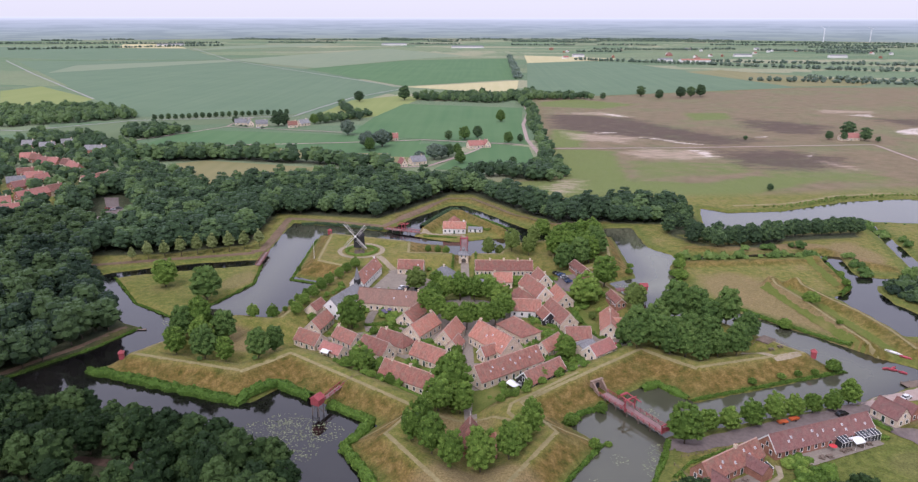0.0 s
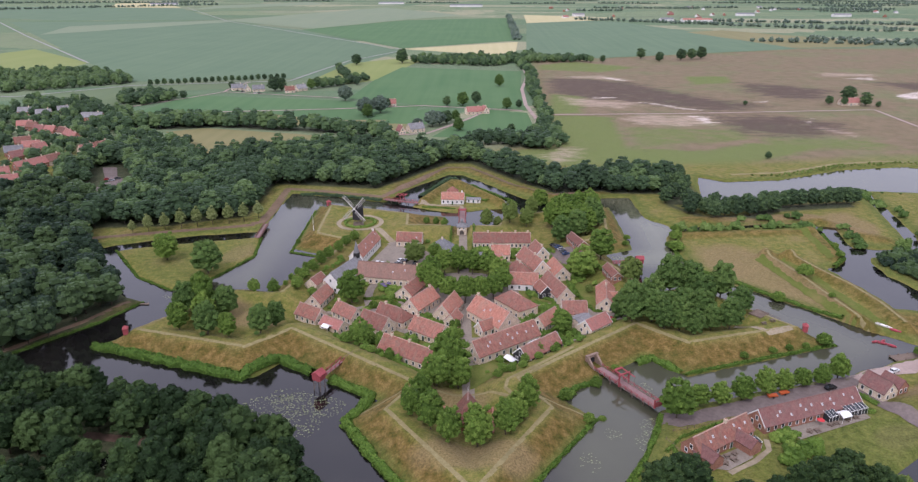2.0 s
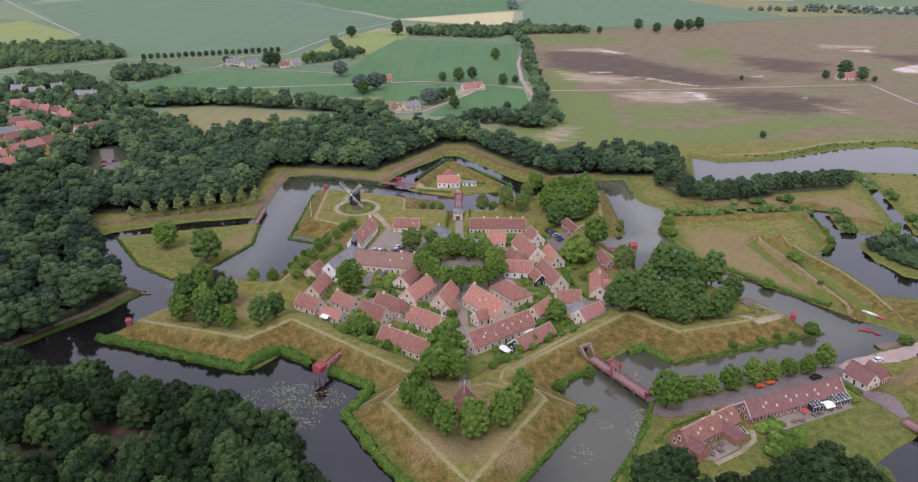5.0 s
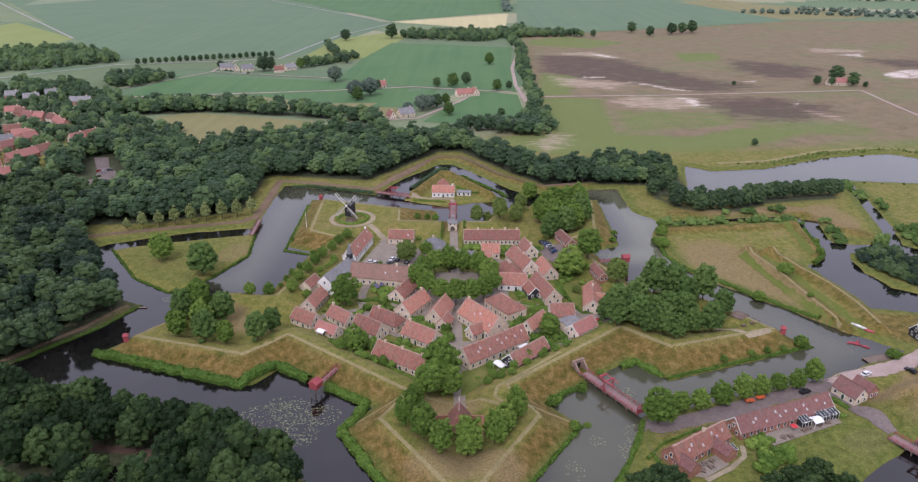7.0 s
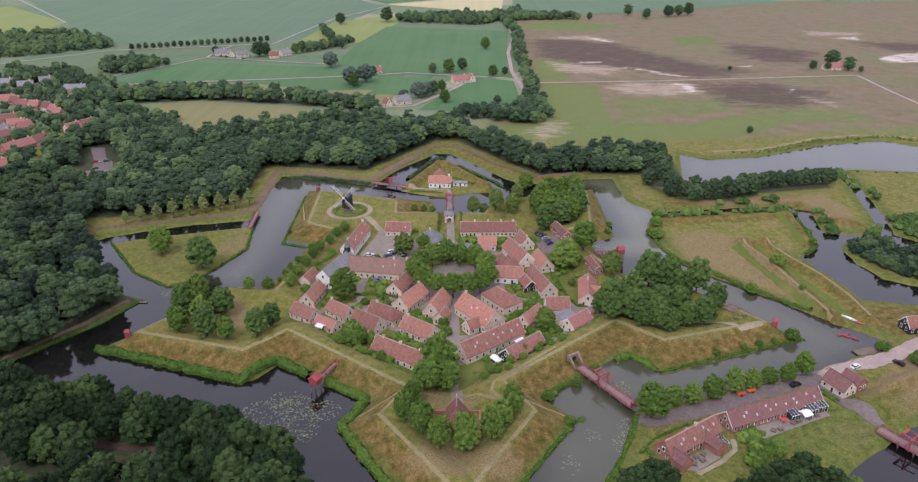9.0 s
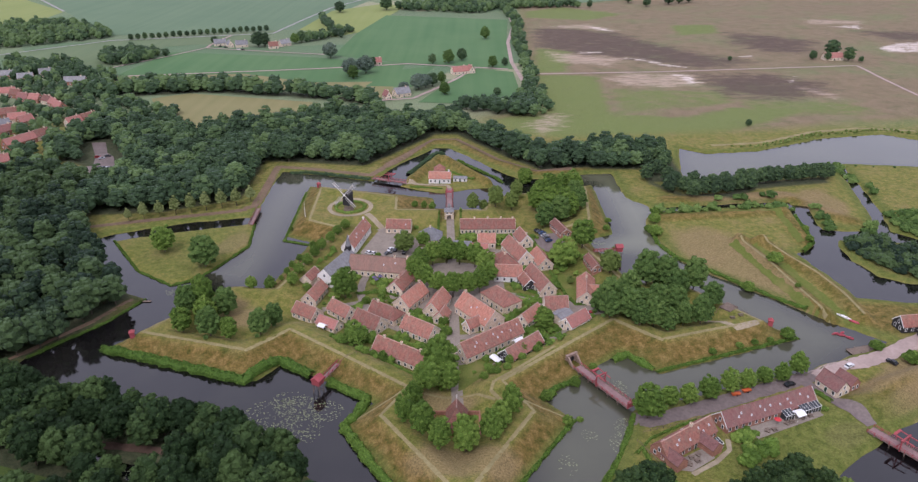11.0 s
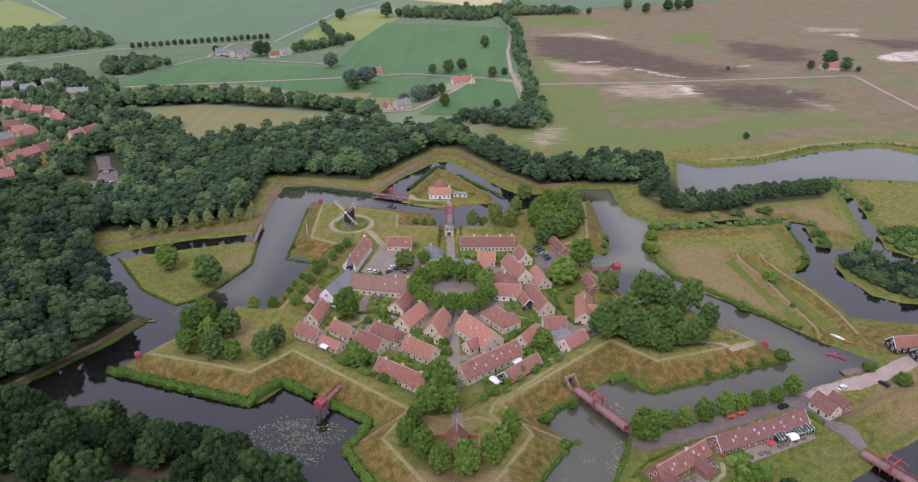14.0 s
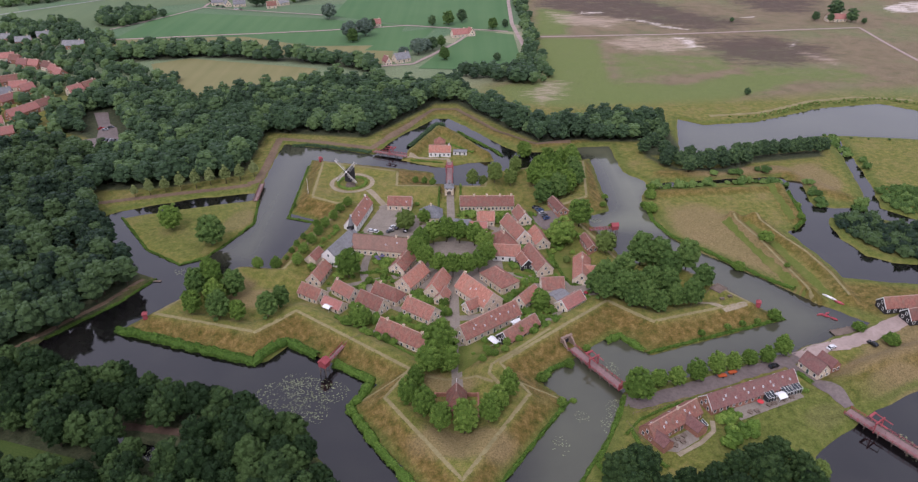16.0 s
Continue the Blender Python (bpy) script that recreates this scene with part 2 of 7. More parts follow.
HEATH = [(88, 960), (64, 420), (66, 311), (20, 292), (34, 252), (72, 240), (150, 250), (230, 262), (360, 290), (900, 240), (1500, 800), (900, 1150), (600, 1130), (180, 950)]
WOODS = {
    "west": [(-204, 80), (-178, 44), (-161, 24), (-148, 9), (-153, -12), (-173, -39), (-196, -54), (-320, -50), (-345, 60), (-320, 140), (-262, 165), (-225, 165), (-214, 122), (-210, 96)],
    "north": [(-214, 99), (-172, 103), (-132, 122), (-134, 190), (-66, 180), (-45, 210), (-22, 248), (-6, 248), (28, 198), (50, 171), (82, 174), (114, 173), (142, 192),
              (120, 206), (84, 202), (52, 198), (30, 220), (-10, 284), (-42, 268), (-72, 290), (-108, 290), (-165, 255), (-200, 240), (-262, 262), (-290, 240), (-275, 190), (-226, 166)],
    "hedge": [(-330, 352), (-238, 374), (-121, 350), (-78, 326), (-66, 300), (-80, 345), (-118, 366), (-178, 378), (-258, 404), (-340, 372)],
    "east": [(118, 150), (132, 130), (158, 131), (168, 148), (228, 159), (226, 149), (178, 139), (158, 122), (128, 126), (114, 148), (118, 196), (140, 196), (140, 152)],
    "south": [(-205, -54), (-176, -54), (-150, -58), (-130, -63), (-98, -71), (-79, -79), (-58, -92), (-46, -103), (-36, -124), (-62, -180), (-205, -180)],
}
CLEARINGS = [[(-250, 158), (-256, 176), (-247, 180), (-253, 197), (-271, 229), (-261, 230), (-249, 206), (-241, 198), (-227, 170), (-226, 157)], [(-163.7, -91.5), (-157.4, -93.2), (-145.0, -96.7), (-124.0, -102.7), (-122.8, -110.7), (-152.3, -110.8)],
             [(-128.1, -84.1), (-117.2, -85.6), (-100.3, -87.9), (-90.5, -90.9), (-81.9, -96.0), (-77.9, -100.0), (-86.5, -94.9), (-96.3, -91.9), (-113.2, -89.6), (-124.1, -88.1)], POOL]
c0, s0 = signed(CREST, gx, gy), signed(SHORE, gx, gy)
slope_mask = smooth(-1, 2, c0) * smooth(2, -1, s0)
for line, h, w in BANKS:
    slope_mask = np.maximum(slope_mask, 0.8 * smooth(w * 1.3, w * 0.4, along(line, gx, gy)))
wood_shade_mask = np.zeros_like(gx)
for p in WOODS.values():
    wood_shade_mask = np.maximum(wood_shade_mask, smooth(2, -2, signed(p, gx, gy)))
# tree shade painted along the open dyke with the dark wood-floor colour
wood_shade_mask = np.maximum(wood_shade_mask, 0.6 * smooth(15, 5, along([(-147, 6), (-156, -12), (-180, -44), (-200, -60)], gx, gy)))
wet_all = np.minimum(signed(MOAT, gx, gy), np.minimum.reduce([signed(p, gx, gy) for p in BASINS]))
lush = np.maximum(smooth(-1.2, 0.2, gz) * smooth(0.9, 0.2, gz) * smooth(8, 2, np.abs(wet_all)), smooth(3.5, 1.0, -s0) * (s0 < 0))
lush = np.maximum(lush, 0.55 * smooth(68, 60, np.hypot(gx - CX, gy - CY)))
lush = np.maximum(lush, 0.45 * smooth(1, -6, signed(ISLE, gx, gy)))
heath_mask = smooth(12, -12, signed(HEATH, gx, gy))
farm_mask = smooth(240, 330, gy) * (1 - heath_mask)


def oval(px, py, rx, ry, turn=0):
    """How deep a place lies in a turned ellipse, 1 on its edge."""
    a = radians(turn)
    u, v = (gx - px) * math.cos(a) + (gy - py) * math.sin(a), (gy - py) * math.cos(a) - (gx - px) * math.sin(a)
    return np.hypot(u / rx, v / ry)


def zones(polys, soft, x=gx, y=gy):
    """A soft-edged mask over several outlines on the land."""
    mask = np.zeros_like(x)
    for p in polys:
        mask = np.maximum(mask, smooth(soft, -soft, signed(p, x, y)))
    return mask


burnt = zones([[(86, 711), (130, 720), (194, 680), (243, 581), (266, 542), (311, 505), (244, 467), (181, 512), (129, 543), (86, 582)],
               [(337, 679), (387, 654), (429, 615), (379, 547), (335, 554), (318, 602)],
               [(227, 442), (301, 446), (339, 413), (332, 374), (279, 346), (233, 362)],
               [(500, 690), (620, 680), (610, 610), (520, 620)]], 26)
bare = zones([[(165, 532), (189, 520), (236, 472), (210, 478)], [(205, 447), (224, 442), (224, 408), (211, 398)], [(128, 559), (158, 559), (155, 546), (126, 546)],
              [(300, 529), (321, 541), (310, 517)], [(306, 408), (319, 432), (326, 436), (314, 413)], [(475, 579), (516, 607), (573, 621), (529, 546), (473, 553)],
              [(479, 721), (539, 738), (520, 702)], [(164, 733), (188, 715), (201, 680), (174, 697)]], 8)
sandy = zones([[(132, 424), (150, 396), (194, 388), (226, 402), (230, 444), (161, 452)], [(48, 270), (65, 302), (87, 302), (76, 270), (57, 242)],
               [(304, 404), (330, 372), (325, 342), (311, 362)], [(86, 725), (170, 750), (210, 690), (130, 712)], [(90, 560), (180, 520), (150, 480), (95, 500)],
               [(480, 790), (560, 770), (540, 740), (470, 740)]], 14)
fresh = zones([[(94, 864), (153, 905), (231, 834), (171, 781), (90, 808)], [(279, 732), (337, 740), (325, 679), (276, 663)],
               [(73, 438), (128, 438), (118, 302), (96, 286), (66, 311)], [(86, 576), (121, 559), (99, 458), (71, 453)],
               [(17, 286), (60, 302), (108, 302), (181, 290), (224, 319), (287, 319), (245, 286), (176, 241), (72, 238), (34, 249)]], 12)
fresh = np.maximum(fresh, 0.5 * zones([[(133, 387), (232, 376), (235, 337), (127, 302)], [(235, 345), (330, 340), (340, 300), (240, 300)]], 10))

dry = np.zeros_like(gx)
for px, py, rx, ry, turn in ((127, 48, 22, 38, 15), (138, 20, 12, 34, 12), (128, -80, 10, 6, 25), (160, -64, 18, 7, 25), (-119, 64, 7, 13, -10), (186, -30, 22, 8, 20), (150, -56, 14, 5, 25), (-90, -12, 14, 8, 0), (170, 126, 40, 8, 8), (208, 118, 14, 22, 0), (172, -44, 26, 8, 25), (0, -97, 20, 9, 0), (-6, -65, 13, 5, 0), (-104, -2, 12, 6, 0)):
    dry = np.maximum(dry, smooth(1.3, 0.5, oval(px, py, rx, ry, turn)))

# lush meadow behind the barracks, laid on stronger to paint in vignetting
lush = np.maximum(lush, 0.8 * smooth(1.25, 0.6, oval(116, -84, 44, 17, 22)))
slope_mask = np.maximum(slope_mask, 0.85 * zones([[(141, -67), (150, -53), (176, -40), (215, -26), (240, -30), (215, -46), (180, -60), (152, -72)], [(163, -12), (172, 4), (186, 6), (215, -2), (205, -14), (176, -20)]], 4))

nx, ny = gx.shape[1], gx.shape[0]
base = (np.arange(ny - 1)[:, None] * nx + np.arange(nx - 1)[None, :]).ravel()

def eroded(nt, mask, grain, gain, lo, hi):
    """A soft mask whose edge is broken up by a noise."""
    m = nt.nodes.new("ShaderNodeMath")
    m.operation = "MULTIPLY_ADD"
    m.inputs[1].default_value = gain
    nt.links.new(grain, m.inputs[0])
    nt.links.new(mask, m.inputs[2])
    return step(nt, m.outputs["Value"], lo + gain / 2, hi + gain / 2)


GROUND, nt, b = material("meadow_and_heath", 0.95, 0, 0.08)
# bluish sheen that grows at flat angles, put in to imitate distance haze
b.inputs["Sheen Weight"].default_value, b.inputs["Sheen Roughness"].default_value, b.inputs["Sheen Tint"].default_value = 0.03, 0.4, (0.75, 0.87, 1.0, 1)
tuft, mid, patch, broad = noise_at(nt, 1.6, 6), noise_at(nt, 0.35, 6), noise_at(nt, 0.07, 6), noise_at(nt, 0.012, 5)
streak = noise_at(nt, 0.09, 8, rough=0.75, stretch=(0.55, 1, 1))
crumb = noise_at(nt, 0.16, 9, rough=0.8, stretch=(0.35, 1, 1))
meadow = ramp(nt, mid, [(0.3, (0.094, 0.112, 0.022)), (0.5, (0.155, 0.158, 0.037)), (0.7, (0.233, 0.196, 0.064))])
meadow = blend(nt, times(nt, step(nt, patch, 0.48, 0.68), 0.45), meadow, (0.25, 0.185, 0.08))
slope = ramp(nt, mid, [(0.3, (0.054, 0.058, 0.01)), (0.5, (0.141, 0.095, 0.028)), (0.68, (0.226, 0.152, 0.056))])
slope = blend(nt, times(nt, step(nt, patch, 0.47, 0.67), 0.45), slope, (0.098, 0.112, 0.028))
c = blend(nt, times(nt, attribute(nt, "slope"), 0.9), meadow, slope)
c = blend(nt, times(nt, eroded(nt, attribute(nt, "dry"), patch, 1.4, 0.15, 0.8), 0.75), c, ramp(nt, tuft, [(0.3, (0.2, 0.147, 0.07)), (0.7, (0.25, 0.185, 0.095))]))
# a patchwork of far crops, paled in colour to stand in for haze
tc = nt.nodes.new("ShaderNodeTexCoord")
mp = nt.nodes.new("ShaderNodeMapping")
mp.inputs["Rotation"].default_value, mp.inputs["Scale"].default_value = (0, 0, radians(28)), (0.0022, 0.0052, 1)
nt.links.new(tc.outputs["Object"], mp.inputs["Vector"])
cells = nt.nodes.new("ShaderNodeTexVoronoi")
cells.distance = "CHEBYCHEV"
cells.inputs["Scale"].default_value = 1.0
nt.links.new(mp.outputs["Vector"], cells.inputs["Vector"])
tint = nt.nodes.new("ShaderNodeSeparateColor")
nt.links.new(cells.outputs["Color"], tint.inputs["Color"])
farm = ramp(nt, tint.outputs["Red"], [(0.1, (0.1, 0.165, 0.09)), (0.35, (0.14, 0.2, 0.11)), (0.55, (0.2, 0.235, 0.13)), (0.75, (0.125, 0.17, 0.1)), (0.88, (0.33, 0.31, 0.2))])
farm = blend(nt, 0.35, farm, ramp(nt, broad, [(0.35, (0.115, 0.185, 0.09)), (0.65, (0.19, 0.22, 0.12))]))
c = blend(nt, attribute(nt, "farm"), c, farm)
heath = ramp(nt, patch, [(0.3, (0.15, 0.128, 0.07)), (0.6, (0.215, 0.163, 0.103)), (0.75, (0.158, 0.146, 0.068))])
heath = blend(nt, times(nt, step(nt, broad, 0.5, 0.64), 0.5), heath, (0.15, 0.185, 0.075))
heath = blend(nt, times(nt, eroded(nt, attribute(nt, "fresh"), streak, 2.0, 0.1, 0.65), 0.9), heath, (0.14, 0.178, 0.052))
sootfac = times(nt, eroded(nt, attribute(nt, "burnt"), streak, 3.2, 0.25, 0.95), 0.85)
heath = blend(nt, sootfac, heath, (0.088, 0.062, 0.05))
heath = blend(nt, times(nt, eroded(nt, attribute(nt, "sandy"), crumb, 4.0, 0.45, 1.25), 0.85), heath, (0.41, 0.32, 0.245))
barefac = times(nt, eroded(nt, attribute(nt, "bare"), crumb, 4.0, 0.62, 1.15), 0.95)
heath = blend(nt, barefac, heath, (0.62, 0.54, 0.48))
c = blend(nt, attribute(nt, "heath"), c, heath)
c = blend(nt, times(nt, attribute(nt, "lush"), 0.85), c, ramp(nt, mid, [(0.3, (0.064, 0.092, 0.018)), (0.7, (0.138, 0.162, 0.038))]))
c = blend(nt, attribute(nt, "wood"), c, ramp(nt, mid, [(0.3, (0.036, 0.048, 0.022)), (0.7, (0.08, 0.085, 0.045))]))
grain = ramp(nt, tuft, [(0.3, (0.66, 0.67, 0.66)), (0.5, (0.97, 0.97, 0.97)), (0.7, (1.28, 1.26, 1.22))])
c = blend(nt, 1.0, c, grain, "MULTIPLY")
nt.links.new(c, b.inputs["Base Color"])
bump(nt, b, tuft, 0.8, 0.45)

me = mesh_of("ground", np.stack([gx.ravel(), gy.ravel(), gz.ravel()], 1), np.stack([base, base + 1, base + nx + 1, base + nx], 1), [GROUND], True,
             {"slope": slope_mask, "wood": wood_shade_mask, "lush": lush, "heath": heath_mask, "farm": farm_mask, "fresh": fresh, "burnt": burnt, "bare": bare, "sandy": sandy, "dry": dry})
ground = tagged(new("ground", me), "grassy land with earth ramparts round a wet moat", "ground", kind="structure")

WATERM, nt, b = material("still_water", 0.07, 0, 0.64)
murk = ramp(nt, noise_at(nt, 0.05, 4), [(0.35, (0.005, 0.0045, 0.005)), (0.65, (0.009, 0.008, 0.008))])
# olive-grey mixed in, for murky water and as painted sky reflection
murk = blend(nt, eroded(nt, attribute(nt, "silt_and_sky"), noise_at(nt, 0.03, 5), 0.35, 0.0, 1.0), murk, (0.112, 0.116, 0.072))
nt.links.new(murk, b.inputs["Base Color"])
bump(nt, b, noise_at(nt, 0.5, 3), 0.06, 0.08)
wx, wy = np.meshgrid(np.linspace(-230, 440, 120), np.linspace(-150, 300, 80))
# north-east moat: brightened in colour to imitate reflected sky
silt_and_sky = zones([[(64, 58), (112, 50), (104, 88), (112, 110), (98, 128), (98, 172), (60, 165), (84, 150), (86, 80)]], 12, wx, wy)
silt_and_sky = np.maximum(silt_and_sky, 0.55 * zones([[(18, -140), (70, -140), (64, -84), (64, -66), (135, -40), (160, -24), (130, 20), (105, 50), (84, 40), (60, -20), (26, -52)]], 12, wx, wy))
# western moat and lake: cloud reflection painted as a paler base colour
silt_and_sky = np.maximum(silt_and_sky, 0.5 * zones([[(-112, 50), (-116, 95), (-119, 172), (-57, 154), (-62, 132), (-97, 140), (-98, 70), (-101, 22), (-122, 30)], LAKE], 10, wx, wy))
cell = (np.arange(79)[:, None] * 120 + np.arange(119)[None, :]).ravel()
me = mesh_of("water", np.stack([wx.ravel(), wy.ravel(), np.full(wx.size, WATER)], 1), np.stack([cell, cell + 1, cell + 121, cell + 120], 1), [WATERM], True, {"silt_and_sky": silt_and_sky})
tagged(new("water", me), "still murky water of the moat and the lake", "water", kind="structure")

# ---- distance: a self-lit ring beyond the fields, haze, land and cloud painted on ----
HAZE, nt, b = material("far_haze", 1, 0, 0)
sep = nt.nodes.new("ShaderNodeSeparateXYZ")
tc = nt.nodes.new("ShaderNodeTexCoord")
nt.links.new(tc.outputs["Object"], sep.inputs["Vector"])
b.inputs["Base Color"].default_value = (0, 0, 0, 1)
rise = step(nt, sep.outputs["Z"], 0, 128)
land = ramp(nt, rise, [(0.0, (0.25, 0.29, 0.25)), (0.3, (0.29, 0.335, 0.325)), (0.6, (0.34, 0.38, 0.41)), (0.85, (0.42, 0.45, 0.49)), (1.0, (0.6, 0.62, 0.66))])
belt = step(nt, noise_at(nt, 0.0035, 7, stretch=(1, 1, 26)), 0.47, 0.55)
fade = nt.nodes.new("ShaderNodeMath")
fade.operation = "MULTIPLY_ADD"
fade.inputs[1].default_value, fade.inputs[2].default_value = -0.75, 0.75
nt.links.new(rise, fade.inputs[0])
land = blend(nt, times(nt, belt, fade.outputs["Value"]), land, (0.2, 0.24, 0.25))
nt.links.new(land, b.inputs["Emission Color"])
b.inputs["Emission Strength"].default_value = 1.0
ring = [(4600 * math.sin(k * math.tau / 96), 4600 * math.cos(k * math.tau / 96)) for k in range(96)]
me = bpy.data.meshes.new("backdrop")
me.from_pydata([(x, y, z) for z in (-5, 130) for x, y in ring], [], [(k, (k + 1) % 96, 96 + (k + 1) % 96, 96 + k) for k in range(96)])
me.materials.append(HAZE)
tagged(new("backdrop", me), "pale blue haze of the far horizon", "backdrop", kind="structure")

# ---- roads, paths and fields laid on the ground ----
SAND = mottled("sandy_path", (0.24, 0.2, 0.13), (0.34, 0.285, 0.195), 0.9)
GRAVEL = mottled("pale_gravel", (0.31, 0.238, 0.205), (0.41, 0.32, 0.28), 0.7)
PAVING = mottled("grey_brick_paving", (0.19, 0.162, 0.128), (0.285, 0.245, 0.198), 1.4)
TARMAC = mottled("worn_asphalt", (0.135, 0.108, 0.098), (0.195, 0.16, 0.145), 0.8)
EARTH = mottled("bare_earth", (0.13, 0.088, 0.054), (0.2, 0.14, 0.09), 0.6)
TRODDEN = mottled("trodden_grass", (0.19, 0.16, 0.068), (0.285, 0.245, 0.118), 0.8)
CONCRETE = mottled("pale_concrete", (0.26, 0.26, 0.24), (0.34, 0.33, 0.31), 0.3)

# paddock grass with lens vignetting painted in as a darker green
DIMGRASS = grassy("dimmed_paddock_grass", (0.045, 0.078, 0.018), (0.078, 0.108, 0.028), (0.1, 0.105, 0.036))
MOULD = mottled("leaf_mould", (0.07, 0.044, 0.03), (0.115, 0.075, 0.052), 0.7)
MOWN = grassy("fresh_bank_grass", (0.085, 0.112, 0.022), (0.14, 0.16, 0.038), (0.19, 0.165, 0.06))


def resample(points, gap):
    out = [Vector(points[0])]
    for a, q in zip(points, points[1:]):
        a, q = Vector(a), Vector(q)
        n = max(1, int((q - a).length / gap))
        out += [a.lerp(q, k / n) for k in range(1, n + 1)]
    return out


def strip(name, points, width, mat, label, category="path", lift=0.09, gap=1.6, ragged=0.12):
    """A ribbon of paving that follows the ground."""
    line = resample(points, gap)
    verts, faces = [], []
    for k, q in enumerate(line):
        d = line[min(k + 1, len(line) - 1)] - line[max(k - 1, 0)]
        side = Vector((-d.y, d.x)).normalized()
        w = width * (0.5 + ragged * noise.noise((q.x * 0.3, q.y * 0.3, 1)))
        for e in (-w, -w / 2, 0, w / 2, w):
            v = q + side * e
            verts.append((v.x, v.y, level(v.x, v.y) + lift))
    for k in range(len(line) - 1):
        for j in range(4):
            faces.append((k * 5 + j, k * 5 + j + 1, k * 5 + j + 6, k * 5 + j + 5))
    return tagged(new(name, mesh_of(name, verts, faces, [mat], True)), label, category, kind="structure")


layers = []


def patch_of(name, poly, mat, label, category="field", lift=0.1, fine=0):
    """A flat patch of ground cover with a straight outline; fine: grid step to follow the ground."""
    bm = bmesh.new()
    f = bm.faces.new([bm.verts.new((x, y, 0)) for x, y in poly])
    if f.normal.z < 0:
        f.normal_flip()
    bm.normal_update()
    if fine:
        x0, x1 = min(p[0] for p in poly), max(p[0] for p in poly)
        y0, y1 = min(p[1] for p in poly), max(p[1] for p in poly)
        for axis, lo, hi in ((0, x0, x1), (1, y0, y1)):
            for k in range(1, int((hi - lo) / fine) + 1):
                at = [0, 0, 0]
                no = [0, 0, 0]
                at[axis], no[axis] = lo + k * fine, 1
                bmesh.ops.bisect_plane(bm, geom=bm.verts[:] + bm.edges[:] + bm.faces[:], plane_co=at, plane_no=no)
        for v in bm.verts:
            v.co.z = level(v.co.x, v.co.y) + lift
    else:
        layers.append(name)
        for v in bm.verts:
            v.co.z = 0.3 + lift + 0.012 * len(layers)
    for q in bm.faces:
        if q.normal.z < 0:
            q.normal_flip()
    m = bpy.data.meshes.new(name)
    bm.to_mesh(m)
    bm.free()
    m.materials.append(mat)
    return tagged(new(name, m), label, category, kind="structure")


def crop(name, low, high, row=0.35, turn=0.0):
    """A field: broad unevenness and faint sowing rows."""
    m, nt, b = material(name, 0.95, 0, 0.08)
    # blue-tinted sheen stands in for haze over far fields
    b.inputs["Sheen Weight"].default_value, b.inputs["Sheen Roughness"].default_value, b.inputs["Sheen Tint"].default_value = 0.06, 0.4, (0.75, 0.87, 1.0, 1)
    tc = nt.nodes.new("ShaderNodeTexCoord")
    mp = nt.nodes.new("ShaderNodeMapping")
    mp.inputs["Rotation"].default_value = (0, 0, radians(turn))
    mp.inputs["Scale"].default_value = (row, 0.01, 1)
    nt.links.new(tc.outputs["Object"], mp.inputs["Vector"])
    rows = nt.nodes.new("ShaderNodeTexNoise")
    rows.inputs["Scale"].default_value, rows.inputs["Detail"].default_value = 0.3, 4
    nt.links.new(mp.outputs["Vector"], rows.inputs["Vector"])
    wide = noise_at(nt, 0.012, 6)
    c = ramp(nt, wide, [(0.3, low), (0.7, high)])
    c = blend(nt, 0.45, c, ramp(nt, rows.outputs["Fac"], [(0.35, low), (0.65, high)]))
    nt.links.new(c, b.inputs["Base Color"])
    return m


# green crop, its colour shifted to blue to paint haze
BLUEDCROP = crop("haze_blued_crop", (0.1, 0.157, 0.086), (0.128, 0.186, 0.102), turn=35)
# far crop with distance haze painted into its pale base colour
HAZECROP = crop("haze_paled_crop", (0.165, 0.21, 0.125), (0.2, 0.235, 0.14), turn=35)
PASTURE = crop("pasture", (0.066, 0.138, 0.05), (0.096, 0.17, 0.066), turn=80)
LIME = crop("mown_grass", (0.18, 0.22, 0.06), (0.22, 0.25, 0.08), turn=80)
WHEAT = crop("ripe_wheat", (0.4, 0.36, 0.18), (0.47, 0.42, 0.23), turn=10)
HAY = crop("dry_meadow", (0.165, 0.162, 0.064), (0.23, 0.204, 0.092), turn=20)
OLIVE = crop("grazed_grass", (0.105, 0.148, 0.07), (0.135, 0.176, 0.085), turn=60)

patch_of("field", [(-603, 856), (-1381, 1887), (-786, 1952), (-451, 1600), (-141, 1072), (-191, 849), (-223, 706), (-454, 666)], BLUEDCROP, "wide even green crop field")
patch_of("field", [(-669, 719), (-850, 996), (-831, 1088), (-617, 872), (-605, 740)], LIME, "yellow-green strip of mown grass")
patch_of("field", [(-1020, 1427), (-748, 1893), (-728, 2054), (-1105, 1708)], HAZECROP, "pale green crop strip, paled further for haze")
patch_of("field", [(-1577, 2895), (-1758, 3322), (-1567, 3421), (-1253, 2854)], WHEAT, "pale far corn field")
patch_of("field", [(-1159, 2740), (-728, 3238), (-857, 3566), (-1173, 3059)], HAZECROP, "far crop field paled for haze")
patch_of("field", [(-1300, 1980), (-800, 2010), (-1230, 2800), (-2300, 3000), (-2000, 2300)], BLUEDCROP, "wide far green field")
